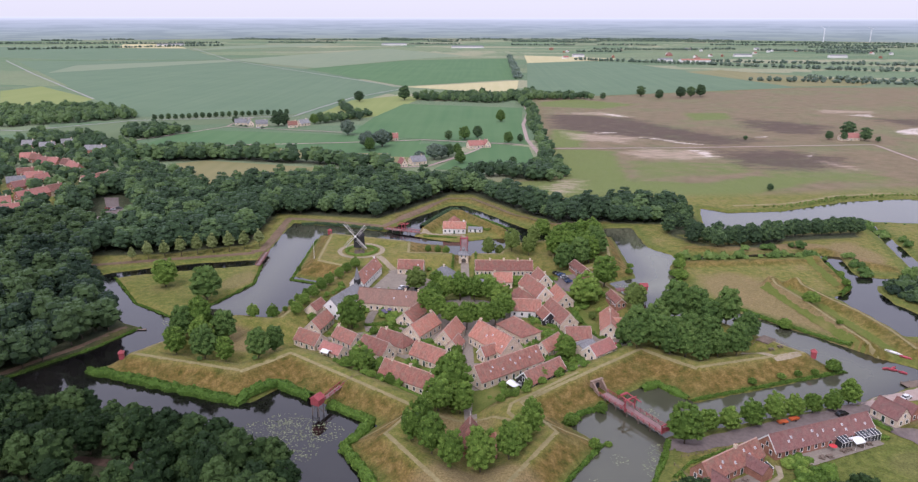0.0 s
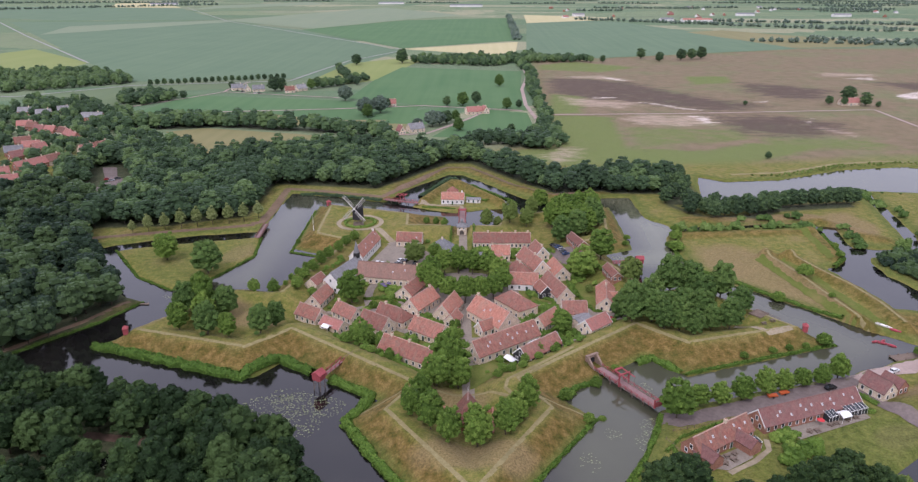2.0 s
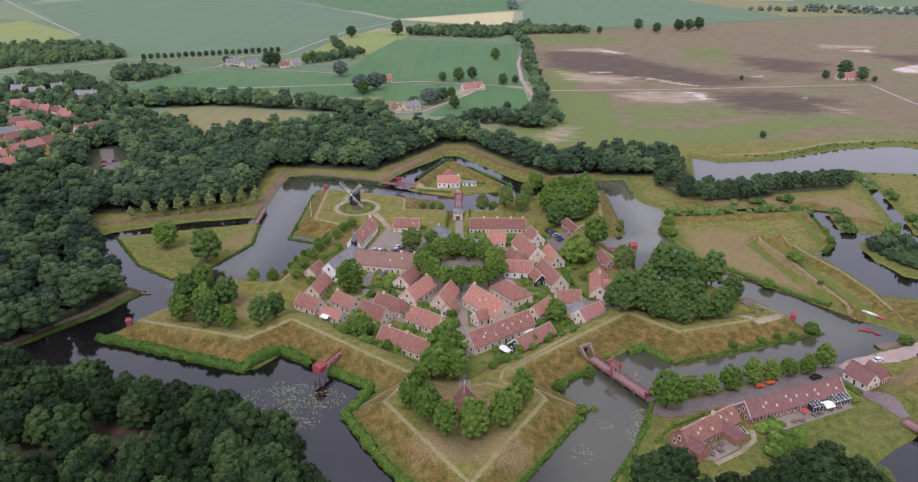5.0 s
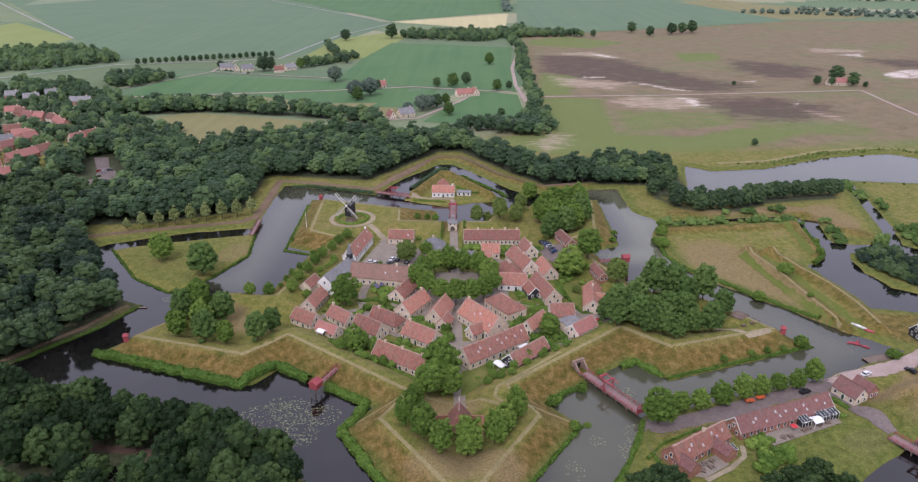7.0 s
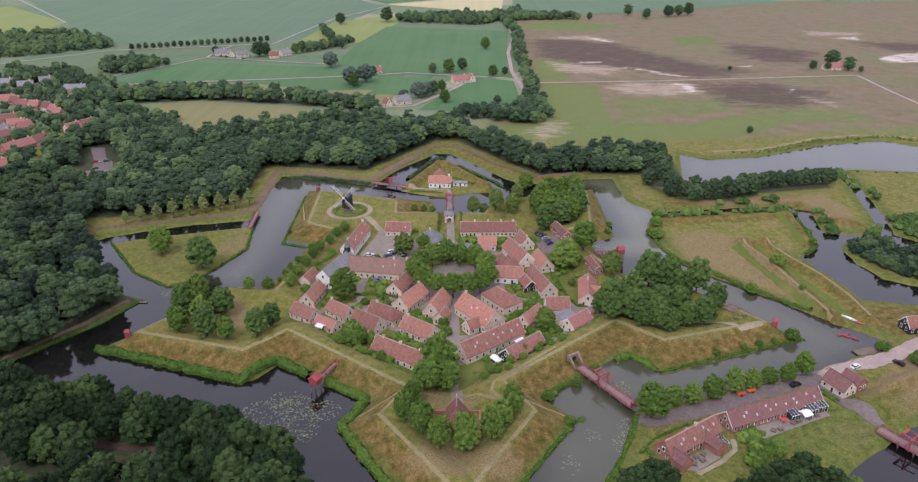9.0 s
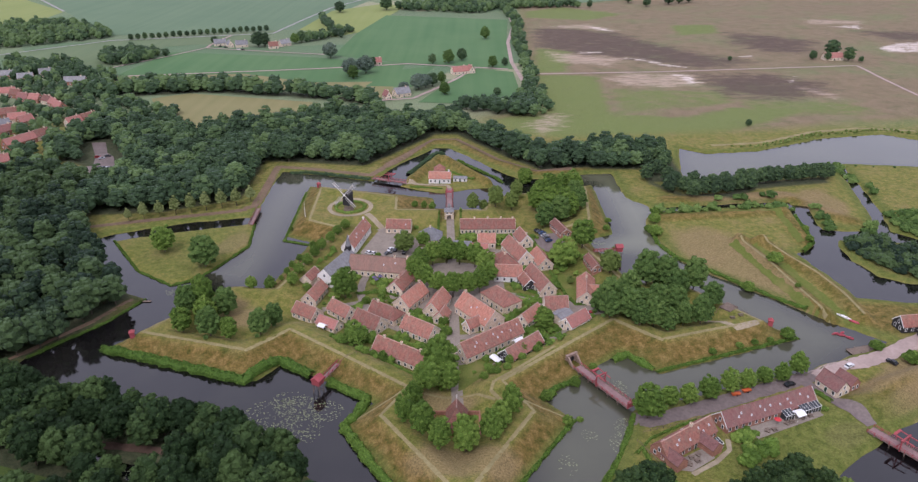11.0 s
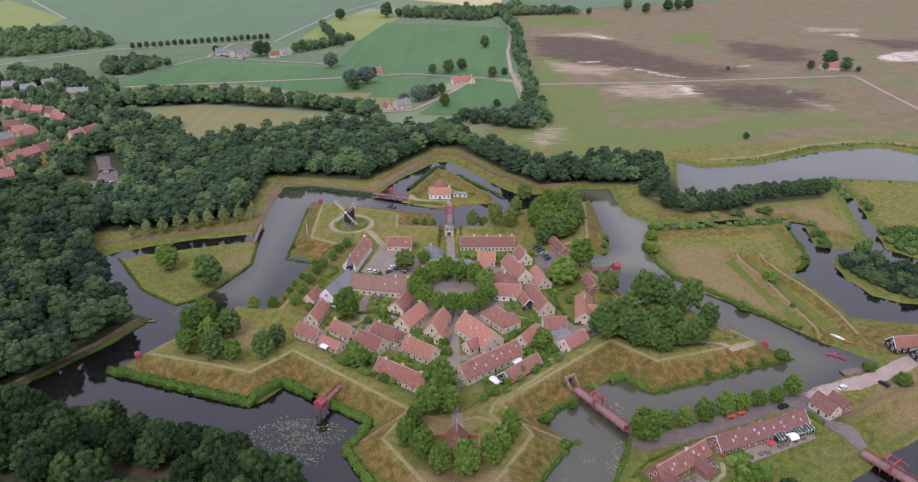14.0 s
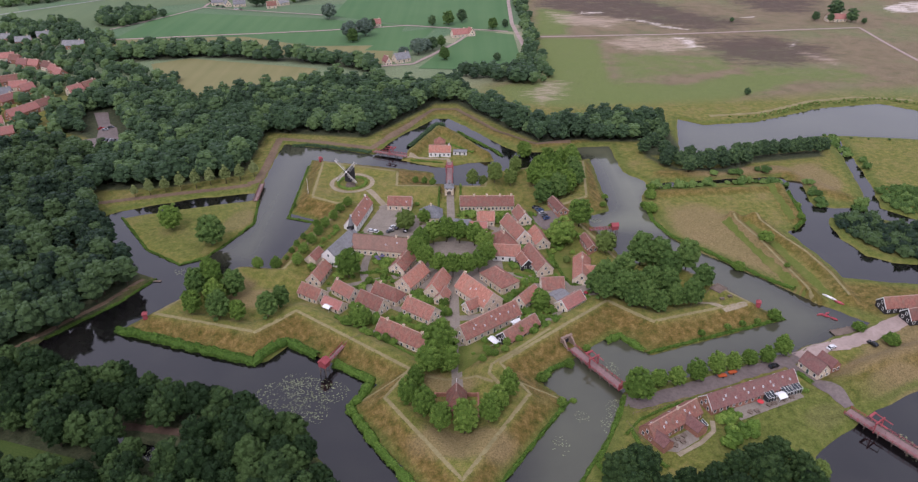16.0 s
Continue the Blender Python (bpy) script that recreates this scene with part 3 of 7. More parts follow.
patch_of("field", [(-528, 536), (-436, 628), (-247, 675), (-258, 629), (-353, 590), (-361, 481), (-447, 478)], OLIVE, "grazed green field beside the road")
patch_of("field", [(-347, 438), (-334, 557), (-170, 529), (-62, 493), (-68, 416), (-146, 413), (-220, 450)], PASTURE, "bright green pasture")
patch_of("field", [(-330, 395), (-345, 436), (-220, 448), (-146, 411), (-68, 414), (-64, 350), (-120, 372), (-250, 400)], HAY, "dry mown meadow strip")
patch_of("field", [(-219, 706), (-204, 873), (-129, 957), (-96, 912), (-133, 691), (-165, 649)], LIME, "yellow-green mown field")
patch_of("field", [(-139, 679), (-116, 828), (61, 784), (50, 612), (49, 467), (-56, 493), (-146, 538)], PASTURE, "bright green pasture beside the lane")
patch_of("field", [(-93, 397), (-72, 463), (-31, 482), (-49, 393)], PASTURE, "small bright green paddock")
patch_of("field", [(-40, 339), (6, 473), (49, 455), (51, 329)], PASTURE, "green paddock behind a farm")
patch_of("field", [(-145, 1108), (79, 1265), (58, 947), (32, 900), (-22, 1033)], WHEAT, "ripe yellow wheat field")
patch_of("field", [(-451, 1600), (-220, 2017), (93, 2138), (78, 1295), (-146, 1120)], PASTURE, "large green field")
patch_of("field", [(146, 2071), (403, 1958), (521, 1565), (597, 1130), (175, 952), (86, 1083)], BLUEDCROP, "large green field beyond the heath")
patch_of("field", [(501, 1544), (607, 1612), (824, 1272), (739, 1174), (596, 1154)], HAY, "pale dry strip of field")
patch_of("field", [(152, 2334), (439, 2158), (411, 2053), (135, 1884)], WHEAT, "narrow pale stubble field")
patch_of("field", [(-780, 1990), (-430, 1640), (-230, 2050), (-60, 2300), (-400, 2900)], HAZECROP, "far green field paled for haze")
patch_of("field", [(-276, 352), (-249, 370), (-126, 338), (-140, 296), (-165, 283), (-215, 252), (-244, 290)], HAY, "dry meadow enclosed by woods")
patch_of("field", [(-163.7, -91.5), (-157.4, -93.2), (-145.0, -96.7), (-124.0, -102.7), (-122.8, -110.7), (-152.3, -110.8)], DIMGRASS, "green paddock beside the wood", lift=0.15)

# country roads and tracks
strip("road", [(-700, 560), (-528, 538), (-436, 628), (-247, 677), (-233, 771), (-210, 907), (-141, 1080)], 3.6, CONCRETE, "pale country road with a bend", "road", 0.5, 12, 0)
strip("road", [(-1434, 1915), (-1030, 1390), (-617, 872)], 4, CONCRETE, "straight pale field road", "road", 0.5, 20, 0)
strip("road", [(-1228, 2856), (-760, 1954), (-144, 1100)], 4, CONCRETE, "long straight field road", "road", 0.5, 20, 0)
strip("road", [(75, 446), (200, 455), (407, 482), (403, 420), (401, 345), (420, 250)], 3.4, GRAVEL, "pale sandy track across the heath", "road", 0.3, 8, 0)
strip("road", [(52, 318), (56, 416), (50, 500), (52, 612), (66, 731), (65, 828)], 4, GRAVEL, "sandy lane lined with trees", "road", 0.5, 8, 0)
strip("road", [(-347, 436), (-150, 470), (-60, 493), (44, 467)], 3.5, GRAVEL, "farm track between pastures", "road", 0.5, 8, 0)
strip("road", [(-302, 582), (-303, 600), (-299, 640), (-297, 664)], 3.2, GRAVEL, "farm drive to the country road", "road", 0.5, 8, 0)
strip("road", [(-367, 475), (-332, 530), (-302, 581), (-238, 563), (-157, 542)], 2.6, GRAVEL, "field track below the farm", "road", 0.5, 8, 0)
strip("road", [(-75, 345), (-45, 352), (-30, 380), (-10, 420), (10, 470)], 3.5, GRAVEL, "curved farm drive", "road", 0.5, 6, 0)

# outside the moat
strip("road", [(58, -72), (63, -74), (70, -71.8), (88, -65.3), (109, -56.6), (127, -49), (136, -45.5)], 6.6, TARMAC, "reddish-grey asphalt road along the barracks", "road", 0.12)
strip("road", [(131, -48.5), (143, -42), (152, -40), (162, -36), (172, -30.8), (182, -25), (200, -16), (260, 5)], 6.8, GRAVEL, "pale gravel forecourt road", "road", 0.16, ragged=0.1)
strip("road", [(125, -52), (131, -62.3), (135.5, -69), (138, -76)], 4.8, TARMAC, "asphalt lane down to the wooden bridge", "road", 0.2)
strip("path", [(-126, 108.5), (-121.5, 112), (-121.5, 132), (-123, 178), (-92, 172), (-60, 162), (-53, 176)], 4.6, EARTH, "sandy path along the outer moat bank", "path", 0.12)
strip("path", [(-216, 79), (-206, 82.5), (-186, 89), (-165, 94.5), (-143, 101), (-124, 107)], 4, EARTH, "sandy avenue under young trees", "path", 0.16)
strip("path", [(-53, 176), (-38, 202), (-22, 236), (-6, 236), (22, 192), (47, 168), (70, 172)], 4.5, EARTH, "bare earth covered way", "path", 0.12)
strip("path", [(-147, 6), (-156, -12), (-180, -44), (-196, -56)], 1.6, EARTH, "bare sandy dyke top", "path", 0.12)
strip("path", [(-125.1, -85.6), (-114.2, -87.1), (-97.3, -89.4), (-87.5, -92.4), (-78.9, -97.5)], 3.2, MOULD, "bare earth path in the wood", "path", 0.12)
patch_of("car_park", [(-250, 158), (-256, 176), (-247, 180), (-253, 197), (-271, 229), (-261, 230), (-249, 206), (-241, 198), (-227, 170), (-226, 157)], TARMAC, "bare earth car park among trees", "car park", 0.17, 1.8)

# on the ramparts
rim = [Vector((CX + (x - CX) * 0.988, CY + (y - CY) * 0.988)) for x, y in CREST]
for k in range(5):
    loop = [rim[(k * 5 + j) % 25] for j in range(6)]
    strip("path", loop, 1.4, TRODDEN, "trodden grass path on the rampart crest", "path", 0.1)
for line in ([CREST[0], (-30.5, -68.5), (-40.0, -75.6)], [(20.0, -68.0), (29.0, -69.6), (37.0, -72.4)]):
    strip("path", line, 1.1, TRODDEN, "narrow trodden line down the rampart flank", "path", 0.1)
strip("path", [(-36, 147.5), (-24, 146), (-10, 144.5), (-8.8, 138)], 2.4, SAND, "pale quay path before the guard house", "path", 0.12)
strip("path", [(-14, -64), (-4, -61.5)], 1.0, TRODDEN, "trodden path behind the powder house", "path", 0.1)

# streets of the town
patch_of("square", [polar(24, a) for a in range(0, 360, 20)], PAVING, "grey paved market square under lindens", "square", 0.17, 1.8)
for k, (r0, r1) in enumerate(((20, 92), (20, 62), (20, 60), (20, 56), (20, 60))):
    strip("street", [polar(r0 + 3, 72 * k), polar(r1, 72 * k)], 4.2 if k == 0 else 3.6, PAVING, "narrow brick street out from the square", "street", 0.1, ragged=0.03)
strip("street", [polar(18, 180), polar(76, 180), polar(102, 180)], 4.2, PAVING, "brick street to the water gate", "street", 0.1, ragged=0.03)
strip("street", [polar(42, a) for a in range(0, 361, 9)], 3.6, PAVING, "brick street round the town", "street", 0.12, ragged=0.03)
strip("street", [polar(62, a) for a in (-36, -20, -6, 6, 20, 36, 60)], 4, PAVING, "brick street inside the rampart", "street", 0.14, ragged=0.03)
patch_of("yard", [(-47, 80), (-25, 52), (-22, 66), (-40, 84)], PAVING, "grey paved yard with parked cars", "yard", 0.20, 1.8)
patch_of("yard", [(-53, 50), (-26, 46), (-24, 58), (-46, 78)], PAVING, "paved forecourt of the long barrack", "yard", 0.22, 1.8)
patch_of("yard", [(34, 74), (52, 66), (50, 52), (38, 56)], TARMAC, "small paved car park behind the houses", "yard", 0.25, 1.8)
patch_of("yard", [(46, 2), (62, 6), (60, -10), (46, -6)], PAVING, "paved yard with cars", "yard", 0.23, 1.8)
patch_of("terrace", [(97, -83), (124, -71), (122.5, -66.5), (95, -77.5)], PAVING, "paved back terraces of the barracks", "terrace", 0.25, 1.8)
patch_of("yard", [(66, -97), (71, -98), (80, -92), (80, -86), (68, -93)], PAVING, "paved courtyard", "yard", 0.25, 1.8)
patch_of("lawn", [(-2, -42), (14, -37), (8, -52), (-2, -58)], MOWN, "small green lawn", "lawn", 0.17, 1.8)
patch_of("lawn", [(40, 32), (46, 34), (52, 10), (46, 8)], MOWN, "green garden lawn", "lawn", 0.17, 1.8)
strip("path", [(-64.2 + 11.6 * math.cos(k * 0.2094), 103.0 + 11.6 * math.sin(k * 0.2094)) for k in range(31)], 2.6, SAND, "pale sand path round the windmill", "path", 0.12)
strip("path", [(-54, 94), (-44, 82), (-40, 74)], 3.5, SAND, "pale sand path up to the windmill", "path", 0.13)
strip("bank_grass", [(147.5, 61), (153.5, 40), (158, 18), (161.5, -6)], 4.5, MOWN, "green grass hollow between two earth ridges", "grass", 0.12, ragged=0.3)
strip("bank_grass", [(137.2, 63.0), (144.3, 23.7), (150.0, -6.9)], 3.5, MOWN, "green grass foot of an earth ridge", "grass", 0.12, ragged=0.35)
strip("bank_grass", [(108, 100), (150, 103.5), (176, 104), (175, 84), (173, 64)], 3.5, MOWN, "green grass along the outer work edge", "grass", 0.12, ragged=0.4)
strip("path", [(141, 65.0), (147, 40), (150.5, 12), (154.5, -14.0)], 1.1, TRODDEN, "pale trodden line along an earth ridge", "path", 0.1)
strip("path", [(153, 64), (158, 46), (164.5, 29), (168, 10), (168.5, -9)], 1.2, TRODDEN, "pale trodden line along an earth ridge", "path", 0.1)
strip("path", [(100, -14), (110, -22), (120, -18)], 2.6, SAND, "bare sand corner on the bastion", "path", 0.12)
strip("path", [(71, -99), (80, -93.5), (86, -88), (87, -83)], 1.6, SAND, "pale garden path behind the barrack", "path", 0.14)
strip("path", [(176, 222), (214, 228), (262, 254), (300, 263), (340, 256)], 3.4, TRODDEN, "dry brown bank of the lake", "bank", 0.1, ragged=0.5)
strip("bank_grass", [(-66, 77), (-72, 57), (-77.5, 36), (-81, 16)], 2.6, MOWN, "bright grass walk between two tree rows", "grass", 0.12, ragged=0.25)
strip("path", [(35.1, -36.1), (19.5, -50.7), (10.7, -58.4), (9.6, -62.7), (13.2, -68.7)], 1.2, TRODDEN, "trodden grass line inside the rampart crest", "path", 0.12)
strip("path", [(-1.4, -61.2), (4.7, -62.1), (11.0, -66.9)], 1.0, TRODDEN, "curved path beside the powder house", "path", 0.12)

# ---- trees, hedges and woods ----


def leafy(name, dark, middle, light, gloss=0.12, haze_sheen=0.0):
    """Leaves: tones by clump and by tree, tufted relief; last argument: bluish sheen standing in for haze."""
    m, nt, b = material(name, 0.7, 0, gloss)
    b.inputs["Sheen Weight"].default_value, b.inputs["Sheen Roughness"].default_value = haze_sheen, 0.5
    b.inputs["Sheen Tint"].default_value = (0.72, 0.86, 1.0, 1)
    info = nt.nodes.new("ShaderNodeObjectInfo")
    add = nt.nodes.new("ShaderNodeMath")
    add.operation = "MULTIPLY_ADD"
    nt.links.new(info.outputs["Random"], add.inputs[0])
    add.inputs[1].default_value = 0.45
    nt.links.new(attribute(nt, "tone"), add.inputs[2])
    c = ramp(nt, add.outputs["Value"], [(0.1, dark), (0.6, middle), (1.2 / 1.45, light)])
    fine = ramp(nt, noise_at(nt, 2.2, 4), [(0.3, (0.7, 0.7, 0.7)), (0.7, (1.25, 1.25, 1.25))])
    nt.links.new(blend(nt, 1.0, c, fine, "MULTIPLY"), b.inputs["Base Color"])
    bump(nt, b, noise_at(nt, 1.3, 3), 0.7, 0.5)
    return m


LEAF = leafy("summer_leaves", (0.056, 0.104, 0.017), (0.106, 0.178, 0.029), (0.168, 0.246, 0.046))
LEAFPALE = leafy("pale_leaves", (0.085, 0.125, 0.028), (0.125, 0.175, 0.04), (0.175, 0.23, 0.06))
# wood leaves in distance steps: lighter and bluer farther off, painting haze
LEAFDARK = leafy("haze_blued_leaves", (0.03, 0.054, 0.026), (0.05, 0.09, 0.037), (0.1, 0.158, 0.055), 0.15, 0.05)
# darkest copy, for trees near enough to show no haze
LEAFNEAR = leafy("near_dark_leaves", (0.011, 0.024, 0.008), (0.021, 0.043, 0.014), (0.052, 0.088, 0.026))
LEAFWEST = leafy("mid_distance_leaves", (0.012, 0.025, 0.014), (0.02, 0.039, 0.019), (0.058, 0.096, 0.033), 0.12, 0.05)
# pale blue-grey leaves, haze painted into the colour for far trees
LEAFHAZED = leafy("haze_paled_leaves", (0.05, 0.08, 0.055), (0.075, 0.112, 0.072), (0.115, 0.158, 0.1), 0.25, 0.25)
LEAFYOUNG = leafy("young_leaves", (0.13, 0.165, 0.05), (0.19, 0.23, 0.08), (0.26, 0.3, 0.12))
LEAFHEDGE = leafy("hedge_leaves", (0.05, 0.102, 0.016), (0.082, 0.148, 0.022), (0.13, 0.205, 0.034))
LEAFDEEP = leafy("deep_leaves", (0.044, 0.085, 0.021), (0.082, 0.142, 0.034), (0.132, 0.2, 0.051))
BARK = mottled("bark", (0.06, 0.045, 0.032), (0.12, 0.095, 0.07), 3.0)

CUBE = []
for axis in range(3):
    for side in (-1, 1):
        for u in (-1, 0):
            for v in (-1, 0):
                q = []
                for a, e in ((u, v), (u + 1, v), (u + 1, v + 1), (u, v + 1)):
                    p = [0, 0, 0]
                    p[axis], p[(axis + 1) % 3], p[(axis + 2) % 3] = side, a, e
                    q.append(np.array(p) / np.linalg.norm(p))
                CUBE.append(q if side > 0 else q[::-1])
CUBE = np.array(CUBE)            # 24 faces of a rounded cube


def directions(rng, n):
    d = rng.normal(size=(n, 3))
    return d / np.linalg.norm(d, axis=1)[:, None]


def cards(rng, at, out, size, tilt=0.55):
    """Small leaf sprays: one tilted four-sided piece at each place."""
    n = len(at)
    no = out + tilt * rng.normal(size=(n, 3))
    no /= np.linalg.norm(no, axis=1)[:, None]
    t = np.cross(no, directions(rng, n))
    t /= np.linalg.norm(t, axis=1)[:, None]
    s = np.cross(no, t)
    w = (size * rng.uniform(0.6, 1.3, n))[:, None]
    e = (size * rng.uniform(0.5, 1.0, n))[:, None]
    bend = no * w * 0.35
    return np.stack([at - t * w - s * e * 0.6 - bend, at + t * w * 0.9 - s * e - bend * 0.2, at + t * w + s * e * 0.7 - bend, at - t * w * 0.7 + s * e], 1)


# the heart of a clump: a cap and four slanting sides
_k = [(-0.6, -0.6, 0.75), (0.6, -0.6, 0.75), (0.6, 0.6, 0.75), (-0.6, 0.6, 0.75), (-0.92, -0.92, -0.25), (0.92, -0.92, -0.25), (0.92, 0.92, -0.25), (-0.92, 0.92, -0.25)]
CAP = np.array([[_k[i] for i in q] for q in ((0, 1, 2, 3), (4, 5, 1, 0), (5, 6, 2, 1), (6, 7, 3, 2), (7, 4, 0, 3))])


def turned(shape, a):
    c, s = math.cos(a), math.sin(a)
    return np.stack([shape[..., 0] * c - shape[..., 1] * s, shape[..., 0] * s + shape[..., 1] * c, shape[..., 2]], -1)


def crown_faces(rng, radius, tall, foot, lobes, leaves, size, point=0.0, puff=1.5, down=1.66):
    """Faces of a crown made of leafy clumps on a dome: returns (n, 4, 3) corners and a tone for each face."""
    mid = foot + (tall - foot) * 0.46
    k = np.arange(lobes) + 0.5
    phi = np.arccos(1 - down * k / lobes)
    th = np.pi * (1 + 5 ** 0.5) * k + rng.uniform(0, 6)
    d = np.stack([np.cos(th) * np.sin(phi), np.sin(th) * np.sin(phi), np.cos(phi)], 1) + rng.normal(size=(lobes, 3)) * 0.09
    r = radius * min(0.5, puff / lobes ** 0.5) * rng.uniform(0.8, 1.2, lobes)
    up = np.where(d[:, 2] > 0, tall - mid, mid - foot)
    reach = rng.uniform(0.93, 1.04, lobes)
    lean = 1 - point * np.clip(d[:, 2], 0, 1)
    c = np.stack([d[:, 0] * (radius - 0.8 * r) * reach * lean, d[:, 1] * (radius - 0.8 * r) * reach * lean, mid + d[:, 2] * (up - 0.7 * r) * reach], 1)
    faces, tones, normals = [], [], []
    heart = np.array([0, 0, foot + (tall - foot) * 0.3])

    def unit(v):
        return v / np.maximum(np.linalg.norm(v, axis=-1, keepdims=True), 1e-6)

    for i in range(lobes):
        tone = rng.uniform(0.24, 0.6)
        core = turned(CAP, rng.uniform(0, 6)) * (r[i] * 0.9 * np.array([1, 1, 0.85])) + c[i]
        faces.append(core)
        # clump hearts get a darker tone, painting the shade between leaf sprays
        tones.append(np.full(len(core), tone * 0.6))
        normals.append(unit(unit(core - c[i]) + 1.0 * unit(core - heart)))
        o = directions(rng, leaves)
        p = c[i] + o * (r[i] * rng.uniform(0.8, 1.22, leaves))[:, None] * np.array([1, 1, 0.9])
        keep = np.ones(leaves, bool)
        for j in range(lobes):
            if j != i:
                keep &= np.linalg.norm(p - c[j], axis=1) > r[j] * 0.82
        keep &= (p[:, 2] > foot + 0.05 * tall) & (o[:, 2] > -0.3)
        p, o = p[keep], o[keep]
        q = cards(rng, p, o, size)
        faces.append(q)
        tones.append(np.clip(tone + rng.normal(size=len(p)) * 0.24, 0, 1))
        normals.append(unit(unit(q - c[i]) + 1.0 * unit(q - heart) + 0.3 * rng.normal(size=(len(p), 1, 3))))
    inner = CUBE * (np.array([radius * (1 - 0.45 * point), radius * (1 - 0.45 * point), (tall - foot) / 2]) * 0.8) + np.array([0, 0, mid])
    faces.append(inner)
    # dark inner core, shade deep in the crown put into the tone
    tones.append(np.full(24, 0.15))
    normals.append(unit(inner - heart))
    return np.concatenate(faces), np.concatenate(tones), np.concatenate(normals)


def soften(m, normals):
    """Give a mesh rounded shading normals, one for each corner point."""
    m.attributes.new("custom_normal", "FLOAT_VECTOR", "POINT").data.foreach_set("vector", np.asarray(normals, float).ravel())
    return m


def faces_mesh(name, f, tone, mat, normals=None):
    n = len(f)
    m = mesh_of(name, f.reshape(-1, 3), np.arange(n * 4).reshape(n, 4), [mat], False, {"tone": np.repeat(tone, 4)})
    return m if normals is None else soften(m, normals)


def part(name, bm, mat, parent, label=""):
    """One mesh object under a thing or under a part."""
    m = bpy.data.meshes.new(name)
    bm.to_mesh(m)
    bm.free()
    m.materials.append(mat)
    ob = new(name, m)
    ob.parent = parent
    return tagged(ob, label)


def limb(bm, a, q, ra, rb, n=7):
    """A tapered round limb from a to q."""
    a, q = Vector(a), Vector(q)
    rot = (q - a).to_track_quat("Z", "Y").to_matrix()
    rings = []
    for at, rr in ((a, ra), (q, rb)):
        rings.append([bm.verts.new(at + rot @ Vector((rr * math.cos(k * math.tau / n), rr * math.sin(k * math.tau / n), 0))) for k in range(n)])
    for k in range(n):
        bm.faces.new((rings[0][k], rings[0][(k + 1) % n], rings[1][(k + 1) % n], rings[1][k]))
    bm.faces.new(rings[0][::-1])
    bm.faces.new(rings[1])


def tree_kind(seed, radius, tall, foot, lobes, leaves, size, mat, label, category="tree", point=0.0):
    """A tree at the origin: a tapered trunk with limbs, and a crown of leafy lobes."""
    rng = np.random.default_rng(seed)
    top = tagged(new("tree"), label, category)
    bm = bmesh.new()
    limb(bm, (0, 0, -0.6), (0.1, 0, foot + 0.6), 0.34, 0.24)
    limb(bm, (0.1, 0, foot + 0.5), (0.0, 0.1, tall * 0.72), 0.24, 0.08)
    for k in range(6):
        a = k * 1.05 + rng.uniform(0, 0.5)
        z = foot + 0.4 + 0.35 * k
        limb(bm, (0.08, 0, z), (radius * 0.6 * math.cos(a), radius * 0.6 * math.sin(a), z + tall * 0.22), 0.13, 0.04, 5)
    part("trunk", bm, BARK, top)
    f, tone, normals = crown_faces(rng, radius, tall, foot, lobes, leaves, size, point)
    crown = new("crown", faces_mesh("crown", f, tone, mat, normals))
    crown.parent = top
    return top


KINDS = [tree_kind(1, 5, 11.4, 0.5, 58, 56, 0.225, LEAF, "broad leafy tree in full summer green"),
         tree_kind(2, 5, 12.2, 0.5, 62, 56, 0.225, LEAF, "tall broad-crowned tree with dense leaves"),
         tree_kind(3, 5, 10.6, 0.3, 52, 56, 0.225, LEAF, "rounded leafy tree with a low crown"),
         tree_kind(4, 5, 11.8, 0.8, 62, 56, 0.225, LEAF, "full-grown tree with a bumpy green crown")]
DARK = [tree_kind(11, 5, 11.0, 0.3, 58, 56, 0.225, LEAFNEAR, "dark broad leafy tree"), tree_kind(12, 5, 11.8, 0.4, 58, 56, 0.225, LEAFNEAR, "dark full-crowned leafy tree")]
MID = [tree_kind(13, 5, 11.6, 0.3, 34, 66, 0.33, LEAFDARK, "round dark green tree"), tree_kind(14, 5, 12.4, 0.4, 36, 64, 0.33, LEAFDARK, "full dark green tree")]
YOUNG = tree_kind(5, 4.4, 15.5, 3.4, 30, 80, 0.32, LEAFYOUNG, "young pale green avenue tree on a bare stem", point=0.45)
LINDEN = tree_kind(6, 5, 10.5, 2.4, 54, 56, 0.22, LEAF, "trimmed linden tree on the market square")
PALE = tree_kind(7, 5, 11.4, 1.0, 52, 56, 0.225, LEAFPALE, "bright yellow-green leafy tree")
COPSE = tree_kind(9, 5, 11.6, 0.4, 58, 56, 0.225, LEAFDEEP, "deep green tree with a domed crown", point=0.25)
DOMED = tree_kind(15, 5, 12.2, 0.4, 54, 56, 0.225, LEAFDEEP, "tall domed deep green tree", point=0.15)
WILLOW = tree_kind(10, 5, 10.4, 0.4, 36, 76, 0.32, LEAFHAZED, "grey-green willow by a farm")
SHRUB = tree_kind(8, 5, 7.6, 0.1, 20, 70, 0.4, LEAF, "round green shrub", "shrub")
used = set()


